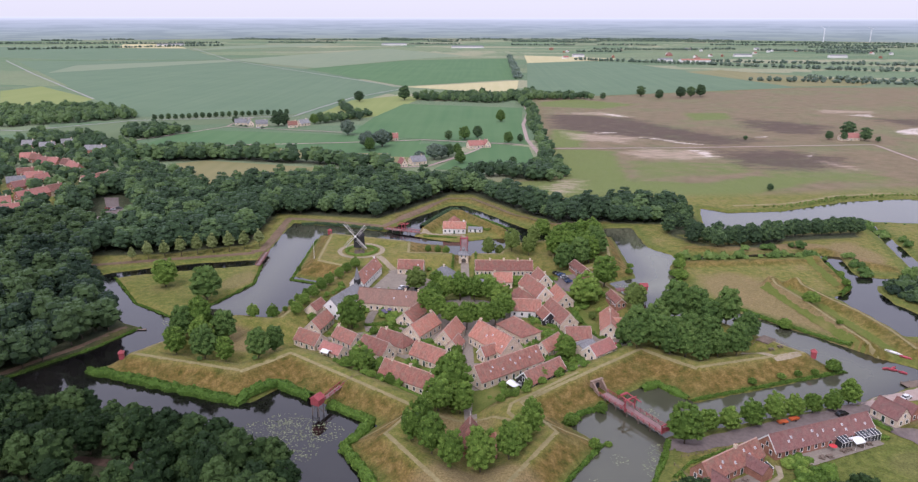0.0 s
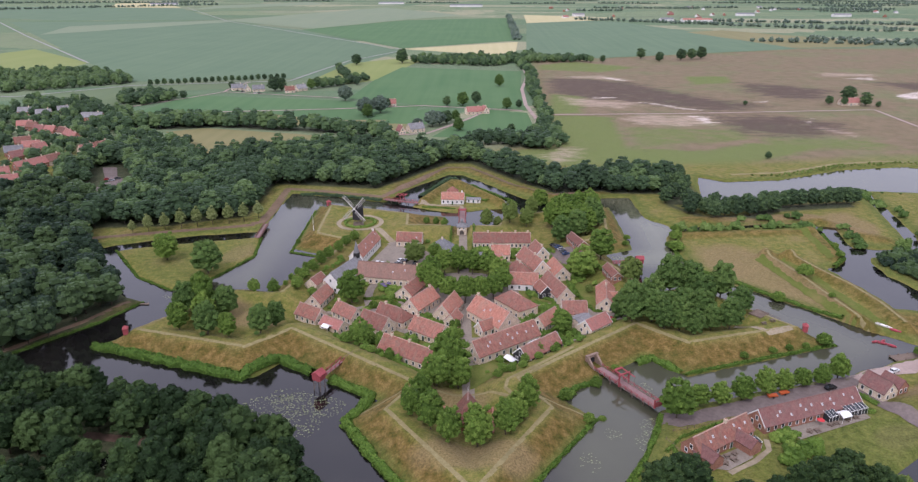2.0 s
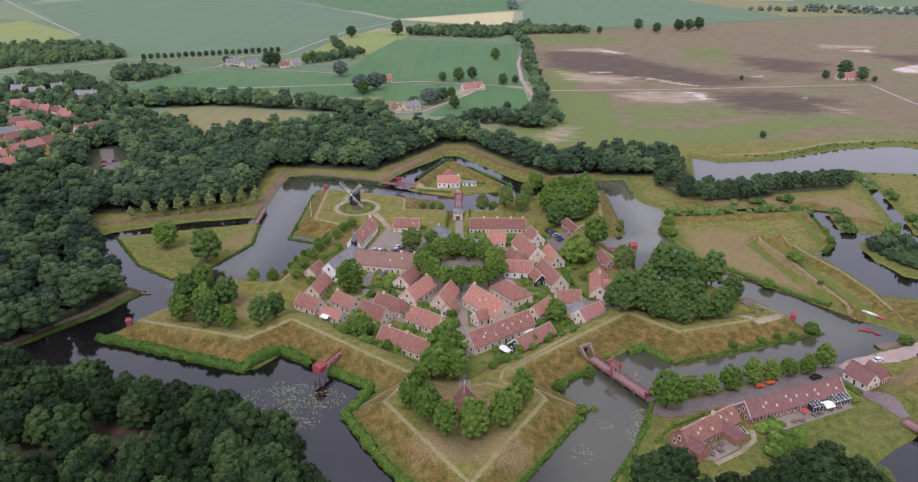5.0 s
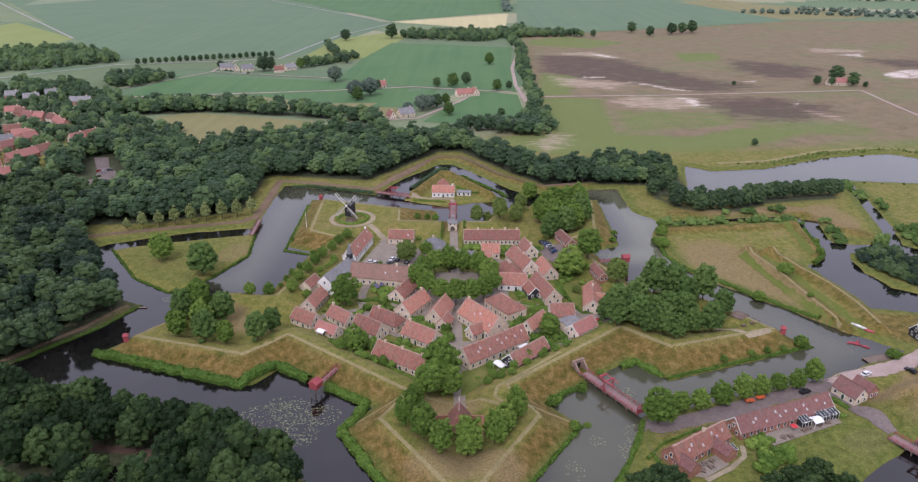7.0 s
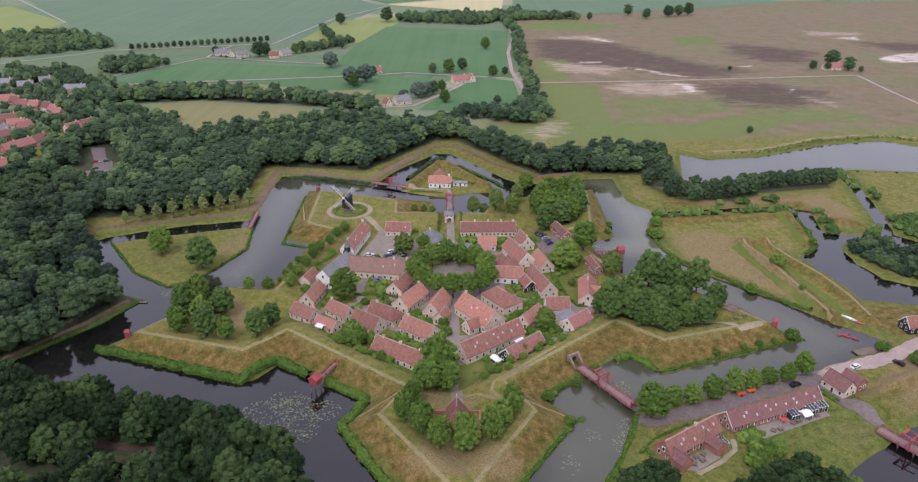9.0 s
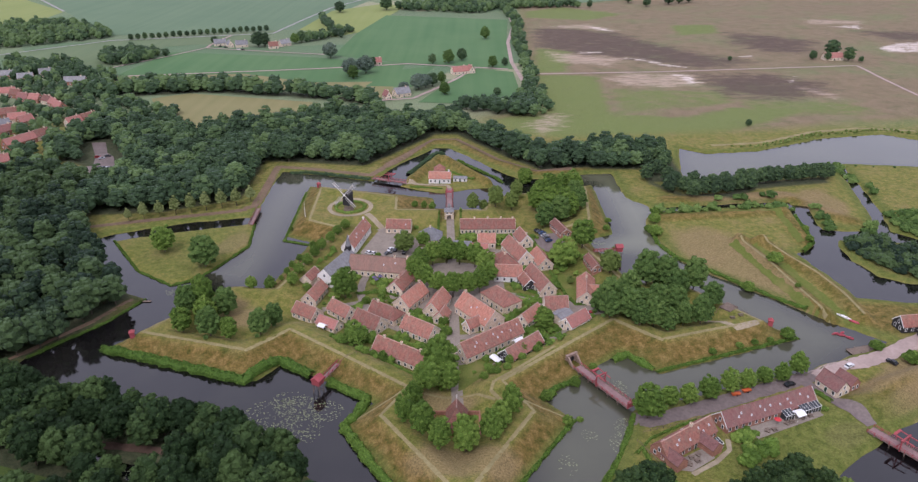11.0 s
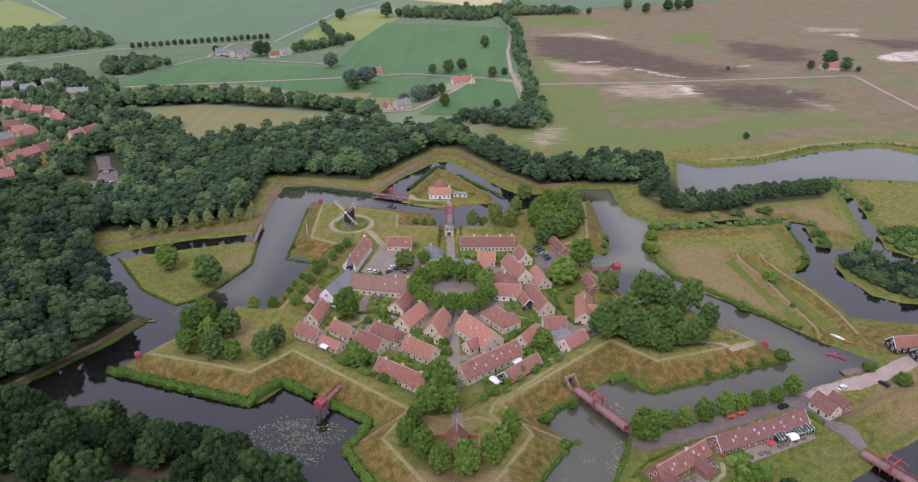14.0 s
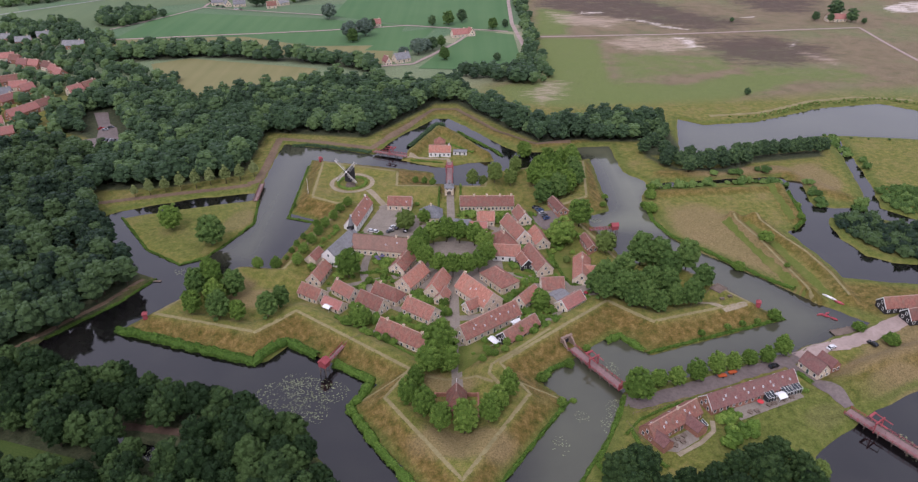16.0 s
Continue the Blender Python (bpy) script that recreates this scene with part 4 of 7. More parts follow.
def plant(kind, x, y, wide, label="", group="", tallness=1.0, sink=0.0):
    """Set a tree of that crown width on the ground."""
    k = wide / 10
    spin = (x * 37.7 + y * 17.3) % 6.283
    m = Matrix.Translation((x, y, level(x, y) - sink)) @ Matrix.Rotation(spin, 4, "Z") @ Matrix.Diagonal((k, k, k * tallness, 1))
    if kind.name in used:
        ob = copy_thing(kind, m @ Matrix.Diagonal((*(1 / v for v in kind.scale), 1)))
    else:
        used.add(kind.name)
        ob = kind
        ob.matrix_basis = m
    return tagged(ob, label, group=group)


def plant_all(trees, group, kinds=None, label="", tallness=1.0, grow=0.92):
    for k, (x, y, w) in enumerate(trees):
        pick = (kinds or KINDS)[(k * 7 + int(abs(x))) % len(kinds or KINDS)]
        plant(pick, x, y, w * grow, label, group, tallness * (0.92 + 0.16 * ((x * 3.7 + y * 1.9) % 1)))


plant_all([(-53, 9, 12.6), (-43, -29, 10.1), (48, 39, 14.8), (58, 49, 13.4), (33, -16, 8.9), (-21, 62, 7.6), (-28, 66, 4)], "trees in the town")
plant_all([(-30, 53, 11.3), (67, 23, 11.0), (49, 22, 4)], "trees in the town", [PALE])
plant_all([(-48, -31, 5.7), (-7, -20, 4.9), (-18, -22, 5.4), (-17, 55, 4.8), (-35, -38, 3.2), (-30, -42, 3), (12, -52, 3.6), (16, -50, 3.4),
           (22, -43, 3.4), (28, -38, 3.4), (33, -33, 3.4), (-40, -24, 4)], "garden shrubs", [SHRUB], "round green garden shrub")
plant_all([(-95, 11, 5.9), (-87, 12, 5.9), (-18, 103, 4.7), (-28, 106, 4.0)], "trees on the rampart", [KINDS[2]], "small round tree on the rampart grass")
plant_all([(-9, -50, 13.4), (-13, -61, 10.0), (-6, -57, 9.4)], "trees before the powder house", None, "", 1.14, 0.98)
plant_all([(-17.2, -70.6, 7.2), (-19.4, -78.6, 8.4), (-13.4, -84.8, 9.4), (-7.6, -89.8, 8.8), (0.7, -89.6, 10.5), (8.8, -87.6, 8.6), (12.2, -80.6, 8.4), (16.1, -75.6, 8.2)],
          "ring of trees round the powder house", None, "leafy tree in the ring round the powder house", 1.4, 0.87)
plant_all([(CX + (x - CX) * 0.93, CY + 5 + (y - CY - 5) * 0.93, w) for x, y, w in ((-22, 35, 9.1), (-16, 41, 9.2), (-9, 43, 9.3), (-2, 42, 9.2), (6, 39, 9.2), (11, 31, 9.0), (12, 20, 8.7), (8, 13, 8.1), (2, 9, 8.5),
           (-5, 8, 8.5), (-12, 11, 8.6), (-19, 17, 8.7), (-24, 25, 8.8))], "lindens round the market square", [LINDEN], "", 1.26, 1.04)
plant_all([(62, -5, 12.7), (68, -14, 12.4), (71, 2, 11.9), (81, 12, 13.8), (89, 11, 13.2), (82, -6, 11.6), (92, 4, 12.9), (101, 8, 12.1), (105, -5, 10.2),
           (90, -17, 8.8), (97, -17, 10.8), (77, -20, 9.7), (82, -22, 7.8), (58, -5, 10.2), (71, -21, 8.3), (60, -15, 9.8), (89, -8, 11.1), (75, -10, 11)],
          "copse on the bastion", [COPSE, DOMED, COPSE], "broad leafy tree in the copse on a bastion", 1.16, 0.93)
plant_all([(-110, -8, 12.6), (-100, -10, 12.5), (-115, -13, 11.4), (-113, -25, 9.7), (-101, -28, 12.3), (-93, -29, 8.1), (-81, -28, 10.9), (-78, -18, 9.8), (-106, -18, 11)],
          "trees on the bastion", [KINDS[1], COPSE], "broad leafy tree on the bastion grass", 1.2, 0.84)
plant_all([(-62, 71, 6.4), (-65, 64, 6.2), (-67, 55.5, 6), (-70, 47, 6.4), (-72, 39.5, 6.2), (-74, 31, 6.6), (-76, 22.5, 6.4), (-77, 13, 6.6), (-76, 54, 4.6), (-93, 80, 3),
           (-83, 27, 3.8), (-82, 34, 4.2), (-80, 41, 4), (-84, 20, 3)], "row along the western rampart", None, "round tree in the row along the rampart", 1.0, 0.8)
plant_all([(43, 80, 12), (51, 84, 12.5), (46, 90, 12), (57, 91, 11), (63, 99, 11), (55, 101, 11), (48, 103, 11), (40, 101, 10), (62, 109, 11), (53, 113, 11), (44, 113, 11),
           (64, 119, 10), (57, 123, 9)],
          "trees on the far bastion", [KINDS[0], COPSE, KINDS[1]], "large broad tree on the far bastion", 1.2, 0.95)
plant_all([(4.8, 104.0, 7.5), (17.4, 101.0, 9.0), (26.4, 101.5, 8.0), (29.8, 113.0, 7.5), (11.0, 107.0, 5.5)], "young trees by the long barrack", [PALE], "", 1.3, 1.0)
plant_all([(113, -108, 7)], "trees behind the barracks", [PALE], "yellow-green tree beside the dark trees")
plant_all([(132, 134, 8.5), (142, 129, 8.5), (158, 140, 8.5), (169, 144, 8.5), (173, 138, 8.5), (183, 148, 8.5), (193, 150, 8.5), (201, 152, 8.5), (211, 154, 8.5), (224, 156, 8.5), (119, 179, 8.5), (114, 154, 8.5), (122, 207, 8.5), (126, 199, 8.5), (136, 211, 8.5), (132, 179, 8.5), (126, 150, 8.5), (123, 134, 8.5), (133, 195, 8.5), (122, 164, 8.5), (134, 123, 8.5), (148, 128, 8.5), (128, 141, 8.5), (138, 138, 8.5), (150, 137, 8.5), (165, 136, 8.5), (157, 131, 8.5), (176, 147, 8), (188, 149, 8.5), (205.5, 153, 8), (217.5, 155, 8.5), (229, 157, 7.5), (128, 172, 8.5), (130, 187, 8.5), (124, 188, 8.5)], "trees between moat and lake", MID, "round dark tree in the row beside the lake", 1.1, 1.0)
plant_all([(51.1, 138.1, 9.5), (38.1, 152.7, 9.5), (64.4, 132.2, 9.5)], "trees on the far bastion", None, "leafy tree at the edge of the far bastion", 1.1, 1.0)
plant_all([(-151, 54, 12.5), (-125, 38, 15.4)], "trees on the isle", [COPSE, KINDS[0]], "broad round tree standing alone on the isle")
plant_all([(-206, 83, 7.0), (-185, 91, 5.2), (-177.5, 93.5, 6.5), (-170, 97, 6.6), (-162, 99.5, 7.3), (-154, 102, 7.3), (-147, 106, 7.4), (-139, 109, 7.4),
           (-131.5, 112.5, 7.5), (-124.8, 118, 6.9)], "young avenue trees", [YOUNG], "", 1.0, 0.95)
plant_all([(63.0, -72.4, 13.2), (72.0, -65.4, 8.2), (79.0, -64.2, 8.2), (87.2, -61.2, 9.4), (95.6, -57.8, 8.8), (103.0, -55.0, 8.2), (110.2, -52.4, 7.7), (117.4, -50.8, 7.7), (125.4, -45.8, 8.7)],
          "trees along the moat road", None, "round tree in the row along the moat road", 1.05, 0.8)
plant_all([(56, -109, 15), (49, -111, 14), (52, -117, 13), (70, -113, 9), (76, -115, 10), (61, -119, 12), (80, -110, 9), (87, -107, 10), (94, -104, 10.5), (101, -102, 11), (95, -113, 13), (107, -107, 10), (84, -118, 12), (106, -116, 12)],
          "dark trees behind the barracks", DARK, "large dark leafy tree behind the barracks", 1.0, 0.84)
plant_all([(171, -40, 6.9), (163, -30, 5.7), (129.4, 17.6, 6.5), (101, 76, 8.1), (150, 40, 8), (177, 64, 4.5), (181, 78, 4), (131, -22.5, 6), (123, -25.5, 3),
           (116, -27.5, 3), (109, -30, 3.2), (97, -34.5, 3.4), (30, -61, 4), (40, -72, 3), (49, -43, 3.6), (99, 82, 5), (104, 90, 7), (106, 98, 6),
           (76, 80, 4), (79, 92, 4), (77, 60, 4), (70, 31, 4), (150, 14, 3), (18, -116, 3.5)], "shrubs on the banks", [SHRUB], "round green shrub at the water's edge")
plant_all([(25, 637, 13.6), (-34, 494, 9.0), (-17, 496, 14.1), (-3, 509, 11.7), (-18, 365, 10.7), (29, 476, 11.2), (42, 486, 7.6), (29, 363, 7.5),
           (-96, 483, 8.8), (-189, 856, 16.8), (-121, 880, 20.9),
           (-243, 588, 17), (-236, 592, 14), (-204, 608, 12), (-198, 616, 12), (-300, 606, 9), (-108, 425, 12), (-30, 398, 12), (-22, 410, 10)], "farm trees", [MID[0], COPSE, MID[1]], "broad tree standing by the farms")
plant_all([(-147, 523, 17.2), (-112, 438, 17.8), (-99, 450, 18.1), (-42, 383, 16.5), (-55, 375, 10.9), (-36, 392, 13)], "farm willows", [WILLOW])
plant_all([(267, 955, 16.1), (297, 947, 12.0), (375, 514, 9.1), (405, 535, 17.3), (409, 505, 12.9), (196, 904, 9.6), (287, 912, 13.5), (328, 936, 17.6),
           (348, 948, 15.8), (366, 956, 17.9), (284, 508, 5.1), (219, 269, 5.3), (388, 508, 8), (420, 500, 6)], "lone heath trees", MID, "lone dark tree on the open heath")
plant_all([(-413 + 7.6 * k, 634 + 3.2 * k, 6.9) for k in range(21)], "trees along the country road", MID, "small round tree along the country road")

plant_all([(-17.9, -21.3, 5), (-8.7, -13.1, 4.5), (-9.0, -20.5, 4), (-38.0, -37.9, 3.4), (-30.9, -41.5, 3.4), (17.0, -44.9, 3.2), (22.6, -37.7, 3.8), (28.9, -34.0, 3.4), (7.3, -54.4, 3.2), (10.0, -50.6, 3), (40.9, -52.7, 4), (29.4, -61.4, 4), (35.5, -74.4, 3.6), (-69.9, 12.1, 3.6), (-42.3, 45.3, 3.6), (-16.9, 67.3, 3.6), (-30.2, 12.2, 3.6), (-36.7, 7.4, 3.6), (-22.7, 104.7, 3.6), (-23.7, 47.3, 3.6), (-43.1, 4.3, 3.6)], "small garden trees", [KINDS[2], SHRUB], "small leafy garden tree or bush", 1.1, 1.0)


def scatter(poly, gap, rng, avoid=(), margin=4.5):
    """Uneven places inside a polygon, about gap metres apart."""
    xs, ys = [p[0] for p in poly], [p[1] for p in poly]
    out = []
    for i, y in enumerate(np.arange(min(ys), max(ys), gap * 0.87)):
        for x in np.arange(min(xs) + (i % 2) * gap / 2, max(xs), gap):
            out.append((x + rng.uniform(-0.33, 0.33) * gap, y + rng.uniform(-0.33, 0.33) * gap))
    pts = np.array(out)
    ok = signed(poly, pts[:, 0], pts[:, 1]) < -1.0
    for p in avoid:
        ok &= signed(p, pts[:, 0], pts[:, 1]) > (2.0 if p is POOL else margin + 4 if p is CLEARINGS[0] else 1.2 if p is CLEARINGS[2] else 2.5)
    return pts[ok]


def bare_trunks(pts, sizes):
    """Slim stems under the crowns of a wood."""
    f = []
    for (x, y), s in zip(pts, sizes):
        z = level(x, y) - 0.3
        for k in range(5):
            a, e = k * 1.2566, (k + 1) * 1.2566
            f.append([(x + 0.3 * math.cos(a), y + 0.3 * math.sin(a), z), (x + 0.3 * math.cos(e), y + 0.3 * math.sin(e), z),
                      (x + 0.15 * math.cos(e), y + 0.15 * math.sin(e), z + 6 * s), (x + 0.15 * math.cos(a), y + 0.15 * math.sin(a), z + 6 * s)])
    return np.array(f)


wood_rng = np.random.default_rng(77)
WOODKINDS = [crown_faces(wood_rng, 4.8, t, 0.6, 22, 17, 0.34, 0.15, 1.42, 1.36) for t in (11, 13, 12, 14, 10.5, 12.5)]
NEARKINDS = [crown_faces(wood_rng, 4.8, t, 0.6, 36, 32, 0.29, 0.15, 1.42, 1.45) for t in (11.5, 13, 12, 14, 10.5)]
LOWKINDS = [crown_faces(wood_rng, 4.8, t, 0.2, 8, 14, 0.6, 0.0) for t in (10, 11.5, 12.5)]
BUSHKINDS = [crown_faces(wood_rng, 2.4, t, -0.3, 6, 16, 0.36, 0.0) for t in (2.6, 3.2, 3.8)]


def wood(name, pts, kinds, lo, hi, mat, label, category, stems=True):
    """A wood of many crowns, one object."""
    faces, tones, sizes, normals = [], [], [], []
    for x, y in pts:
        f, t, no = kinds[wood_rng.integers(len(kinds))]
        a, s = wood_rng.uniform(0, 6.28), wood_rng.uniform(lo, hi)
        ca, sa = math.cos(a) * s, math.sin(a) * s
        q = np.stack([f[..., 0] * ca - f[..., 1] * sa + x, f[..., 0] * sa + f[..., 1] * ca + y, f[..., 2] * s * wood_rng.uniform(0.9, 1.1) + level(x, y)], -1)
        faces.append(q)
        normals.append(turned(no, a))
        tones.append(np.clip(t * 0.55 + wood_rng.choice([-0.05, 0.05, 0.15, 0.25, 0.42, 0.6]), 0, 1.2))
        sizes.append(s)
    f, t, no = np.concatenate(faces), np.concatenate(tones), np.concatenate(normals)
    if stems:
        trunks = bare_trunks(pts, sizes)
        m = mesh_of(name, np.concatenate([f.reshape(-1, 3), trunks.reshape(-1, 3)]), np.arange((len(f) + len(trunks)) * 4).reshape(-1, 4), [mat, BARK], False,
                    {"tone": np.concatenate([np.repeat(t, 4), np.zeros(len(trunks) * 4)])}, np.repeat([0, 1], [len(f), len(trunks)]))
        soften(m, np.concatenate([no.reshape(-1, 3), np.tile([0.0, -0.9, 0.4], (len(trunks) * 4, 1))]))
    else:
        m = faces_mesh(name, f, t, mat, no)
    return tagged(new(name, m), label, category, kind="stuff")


for key, gap, label in (("west", 9.0, "dense leafy wood west of the moat"), ("south", 7.4, "dense dark wood before the moat"), ("north", 8.0, "belt of dense wood round the outer works")):
    wood("woodland", scatter(WOODS[key], gap, wood_rng, CLEARINGS), NEARKINDS if key == "south" else WOODKINDS, *((0.8, 1.25) if key == "south" else (0.85, 1.4)), {"south": LEAFNEAR, "west": LEAFWEST, "north": LEAFDARK}[key], label, "woodland")
wood("woodland", scatter(WOODS["hedge"], 8.5, wood_rng), LOWKINDS, 1.0, 1.4, LEAFDARK, "thick tree belt behind the meadow", "woodland")
lane = [(40, 300), (72, 300), (72, 440), (72, 620), (82, 760), (66, 900), (100, 1020), (88, 1030), (52, 930), (64, 760), (58, 620), (57, 440)]
wood("woodland", scatter(lane, 9.0, wood_rng), LOWKINDS, 0.55, 0.95, LEAFDARK, "tall trees along the sandy lane", "woodland")
for poly, gap, label in (([(-560, 560), (-700, 600), (-700, 720), (-560, 760), (-470, 690), (-440, 650)], 11, "mixed wood among the fields"),
                         ([(-386, 498), (-362, 480), (-330, 535), (-352, 560), (-385, 555), (-410, 545)], 9, "small dark wood at a field corner"),
                         ([(-446, 450), (-407, 432), (-425, 475), (-468, 500), (-492, 490)], 9, "small copse at the village edge"),
                         ([(-110, 880), (-100, 930), (60, 960), (160, 930), (190, 900), (60, 890), (20, 840)], 10, "dark tree belt behind the pasture"),
                         ([(-20, 318), (35, 330), (58, 330), (60, 290), (30, 300)], 8, "trees at the foot of the lane"),
                         ([(-198, 620), (-190, 612), (-160, 655), (-140, 690), (-152, 692), (-176, 655)], 8, "hedge row behind the farmyard"),
                         ([(-215, 800), (-160, 640), (-150, 645), (-205, 800)], 9, "hedge row by the bright field")):
    wood("woodland", scatter(poly, gap, wood_rng), LOWKINDS, 0.7, 1.2, LEAFDARK, label, "woodland")
# village gardens, kept clear of the houses
VILLAGE = [(-409, 364, 15, 13), (-398, 358, -15, 11), (-384, 345, -15, 11), (-372.5, 342, -15, 11), (-358, 336, -30, 11), (-348, 327, -38, 11), (-338, 316, -38, 12),
           (-369, 297, 30, 14), (-354, 282, 20, 13), (-344, 275, 60, 11), (-357, 264, 30, 13), (-345, 249, 60, 12), (-304, 271, 56, 11.5), (-297.5, 282, 56, 11.5),
           (-322, 218, 63, 11.5), (-317, 228, 63, 11.5), (-312, 238.5, 63, 11.5), (-309, 181, 30, 12), (-283, 152, 60, 10), (-293, 145, 20, 12), (-327, 200, 30, 12),
           (-369, 406, 5, 20), (-425, 421, 20, 14), (-450, 432, 10, 13), (-416, 441, 30, 12), (-440, 350, 20, 13), (-420, 310, 50, 13), (-400, 280, 20, 12), (-385, 250, 50, 13), (-362, 212, 30, 13), (-350, 190, 60, 12)]
gardens = scatter([(-345, 130), (-270, 150), (-262, 262), (-215, 262), (-232, 300), (-290, 345), (-330, 352), (-345, 372), (-330, 400), (-340, 440), (-390, 470), (-430, 520), (-520, 430), (-560, 300), (-420, 200)], 10.5, wood_rng)
keep = np.ones(len(gardens), bool)
for hx, hy, turn, long in VILLAGE:
    keep &= np.hypot(gardens[:, 0] - hx, (gardens[:, 1] - hy + 8) * 0.75) > 10.5
wood("woodland", gardens[keep], LOWKINDS, 0.6, 1.0, LEAFDARK, "garden trees between the village houses", "woodland", False)
# far tree belts, lying mostly across the view
belts = []
for k in range(80):
    bx, by = wood_rng.uniform(-3000, 3200), 2150 + 2350 * wood_rng.uniform(0, 1) ** 0.8
    if bx < 100 and by < 3300:
        continue
    n, d = wood_rng.integers(16, 68), wood_rng.uniform(-0.25, 0.1)
    belts += [(bx + j * 8.5 + wood_rng.uniform(-4, 4), by + j * 8.5 * d + wood_rng.uniform(-10, 10)) for j in range(n)]
for (ax, ay), (ex, ey) in (((560, 1290), (1700, 930)), ((300, 2050), (1000, 1560)), ((1000, 1600), (1700, 1420)), ((-1900, 2650), (-1200, 3150)), ((95, 2250), (80, 1300)), ((700, 1330), (1500, 1000)), ((620, 1990), (1500, 1700))):
    n = int(math.hypot(ex - ax, ey - ay) / 7.5)
    belts += [(ax + (ex - ax) * j / n + wood_rng.uniform(-7, 7), ay + (ey - ay) * j / n + wood_rng.uniform(-9, 9)) for j in range(n)]
FARKINDS = [crown_faces(wood_rng, 5.5, t, 0.0, 4, 4, 1.5, 0.0) for t in (8.5, 10, 11)]
wood("woodland", belts, FARKINDS, 0.7, 1.2, LEAFHAZED, "far tree belts and farm groves", "woodland", False)
SCRUB = [([(195, 46), (194, 60), (197, 67), (213, 67), (233, 55), (330, 39), (330, 14), (230, 19), (206, 29)], 3.8, "dense low scrub beyond the channel"),
         ([(236, 108), (247, 107), (262, 101), (320, 92), (320, 60), (246, 68), (233, 72), (231, 88)], 3.4, "low willow scrub beyond the stream"),
         ([(249, 178), (252, 176), (245, 144), (238, 112), (241, 112), (248, 144)], 4.4, "low willow bushes on the stream bank"),
         ([(252, 181), (300, 174), (300, 170), (252, 178)], 6.0, "low dark bushes at the lake's edge"),
         ([(108, 104), (160, 112), (190, 112), (190, 106), (160, 106), (110, 99)], 4.0, "bushes along the narrow ditch"),
         ([(136, 120), (190, 128), (190, 124), (136, 116)], 5.0, "bushes on the far ditch bank")]
SCRUB += [([(194, 91), (200, 91), (202, 113), (197, 113)], 3.6, "bushes on the channel bank"), ([(193, 80), (200, 80), (201, 89), (194, 89)], 3.0, "bushes on the channel bank"), ([(207, 74), (214, 73), (222, 82), (219, 88), (212, 80)], 3.4, "bushes at the mouth of the stream"),
          ([(240, 190), (252, 188), (246, 150), (240, 152)], 3.5, "willow bushes along the stream"),
          ([(170, 218), (208, 224), (266, 253), (318, 263), (360, 240), (350, 232), (316, 255), (268, 245), (210, 216)], 2.8, "low olive scrub along the lake shore"),
          ([(86, -100), (96, -94), (104, -90), (102, -84), (90, -88)], 3.6, "garden bushes behind the barracks")]
for poly, gap, label in SCRUB:
    low = (0.6, 1.9) if "dense" in label else (0.15, 0.5) if "lake" in label else (0.35, 1.15) if "low" in label else (0.7, 1.4)
    places = scatter(poly, gap, wood_rng)
    if len(places) == 0:
        continue
    wood("scrub", places, BUSHKINDS, *low, LEAF if "barracks" in label else LEAFPALE if "olive" in label else LEAFWEST if "dense" in label else LEAFDEEP, label, "scrub", False)


def hedge(points, wide, tall, mat, label, name="hedge", gap=0.55, sink=0.2, category="hedge"):
    """A hedge along a line: a solid core and leaf sprays all over it."""
    rng = np.random.default_rng(int(abs(points[0][0] * 31 + points[0][1] * 17)) + 5)
    line = resample(points, 1.6)
    core, at, out = [], [], []
    rings = []
    for k, q in enumerate(line):
        d = line[min(k + 1, len(line) - 1)] - line[max(k - 1, 0)]
        s = Vector((-d.y, d.x)).normalized()
        z = max(level(q.x, q.y), WATER) - sink
        h = tall * (0.85 + 0.6 * noise.noise((q.x * 0.4, q.y * 0.4, 3)))
        w = wide * (0.85 + 0.6 * noise.noise((q.x * 0.3, q.y * 0.3, 7)))
        rings.append([np.array((q.x + s.x * e * w, q.y + s.y * e * w, z + g * h)) for e, g in ((-0.45, 0), (-0.42, 0.6), (-0.2, 0.92), (0.2, 0.92), (0.42, 0.6), (0.45, 0))])
        for _ in range(int(1.6 / gap * 14)):
            a = rng.uniform(0, math.pi)
            j = rng.uniform(-0.8, 0.8)
            dd = d.normalized()
            p = np.array((q.x + s.x * math.cos(a) * w * 0.5 + dd.x * j, q.y + s.y * math.cos(a) * w * 0.5 + dd.y * j, z + h * (0.15 + 0.85 * math.sin(a))))
            at.append(p)
            out.append((s.x * math.cos(a), s.y * math.cos(a), math.sin(a)))
    for a, e in zip(rings, rings[1:]):
        for k in range(5):
            core.append([a[k], e[k], e[k + 1], a[k + 1]])
    f = np.concatenate([np.array(core), cards(rng, np.array(at), np.array(out), gap * 0.62)])
    tone = np.concatenate([np.full(len(core), 0.3), rng.uniform(0.0, 0.8, len(at))])
    return tagged(new(name, faces_mesh(name, f, tone, mat)), label, category)


# reed and shrub fringe along the moat under the western ramparts
hedge([polar(147, -72), polar(104, -49.5), polar(88, -51), polar(86, -46), polar(85, -40)], 5.0, 3.0, LEAFHEDGE, "thick bright green hedge at the rampart foot", "shore_hedge")
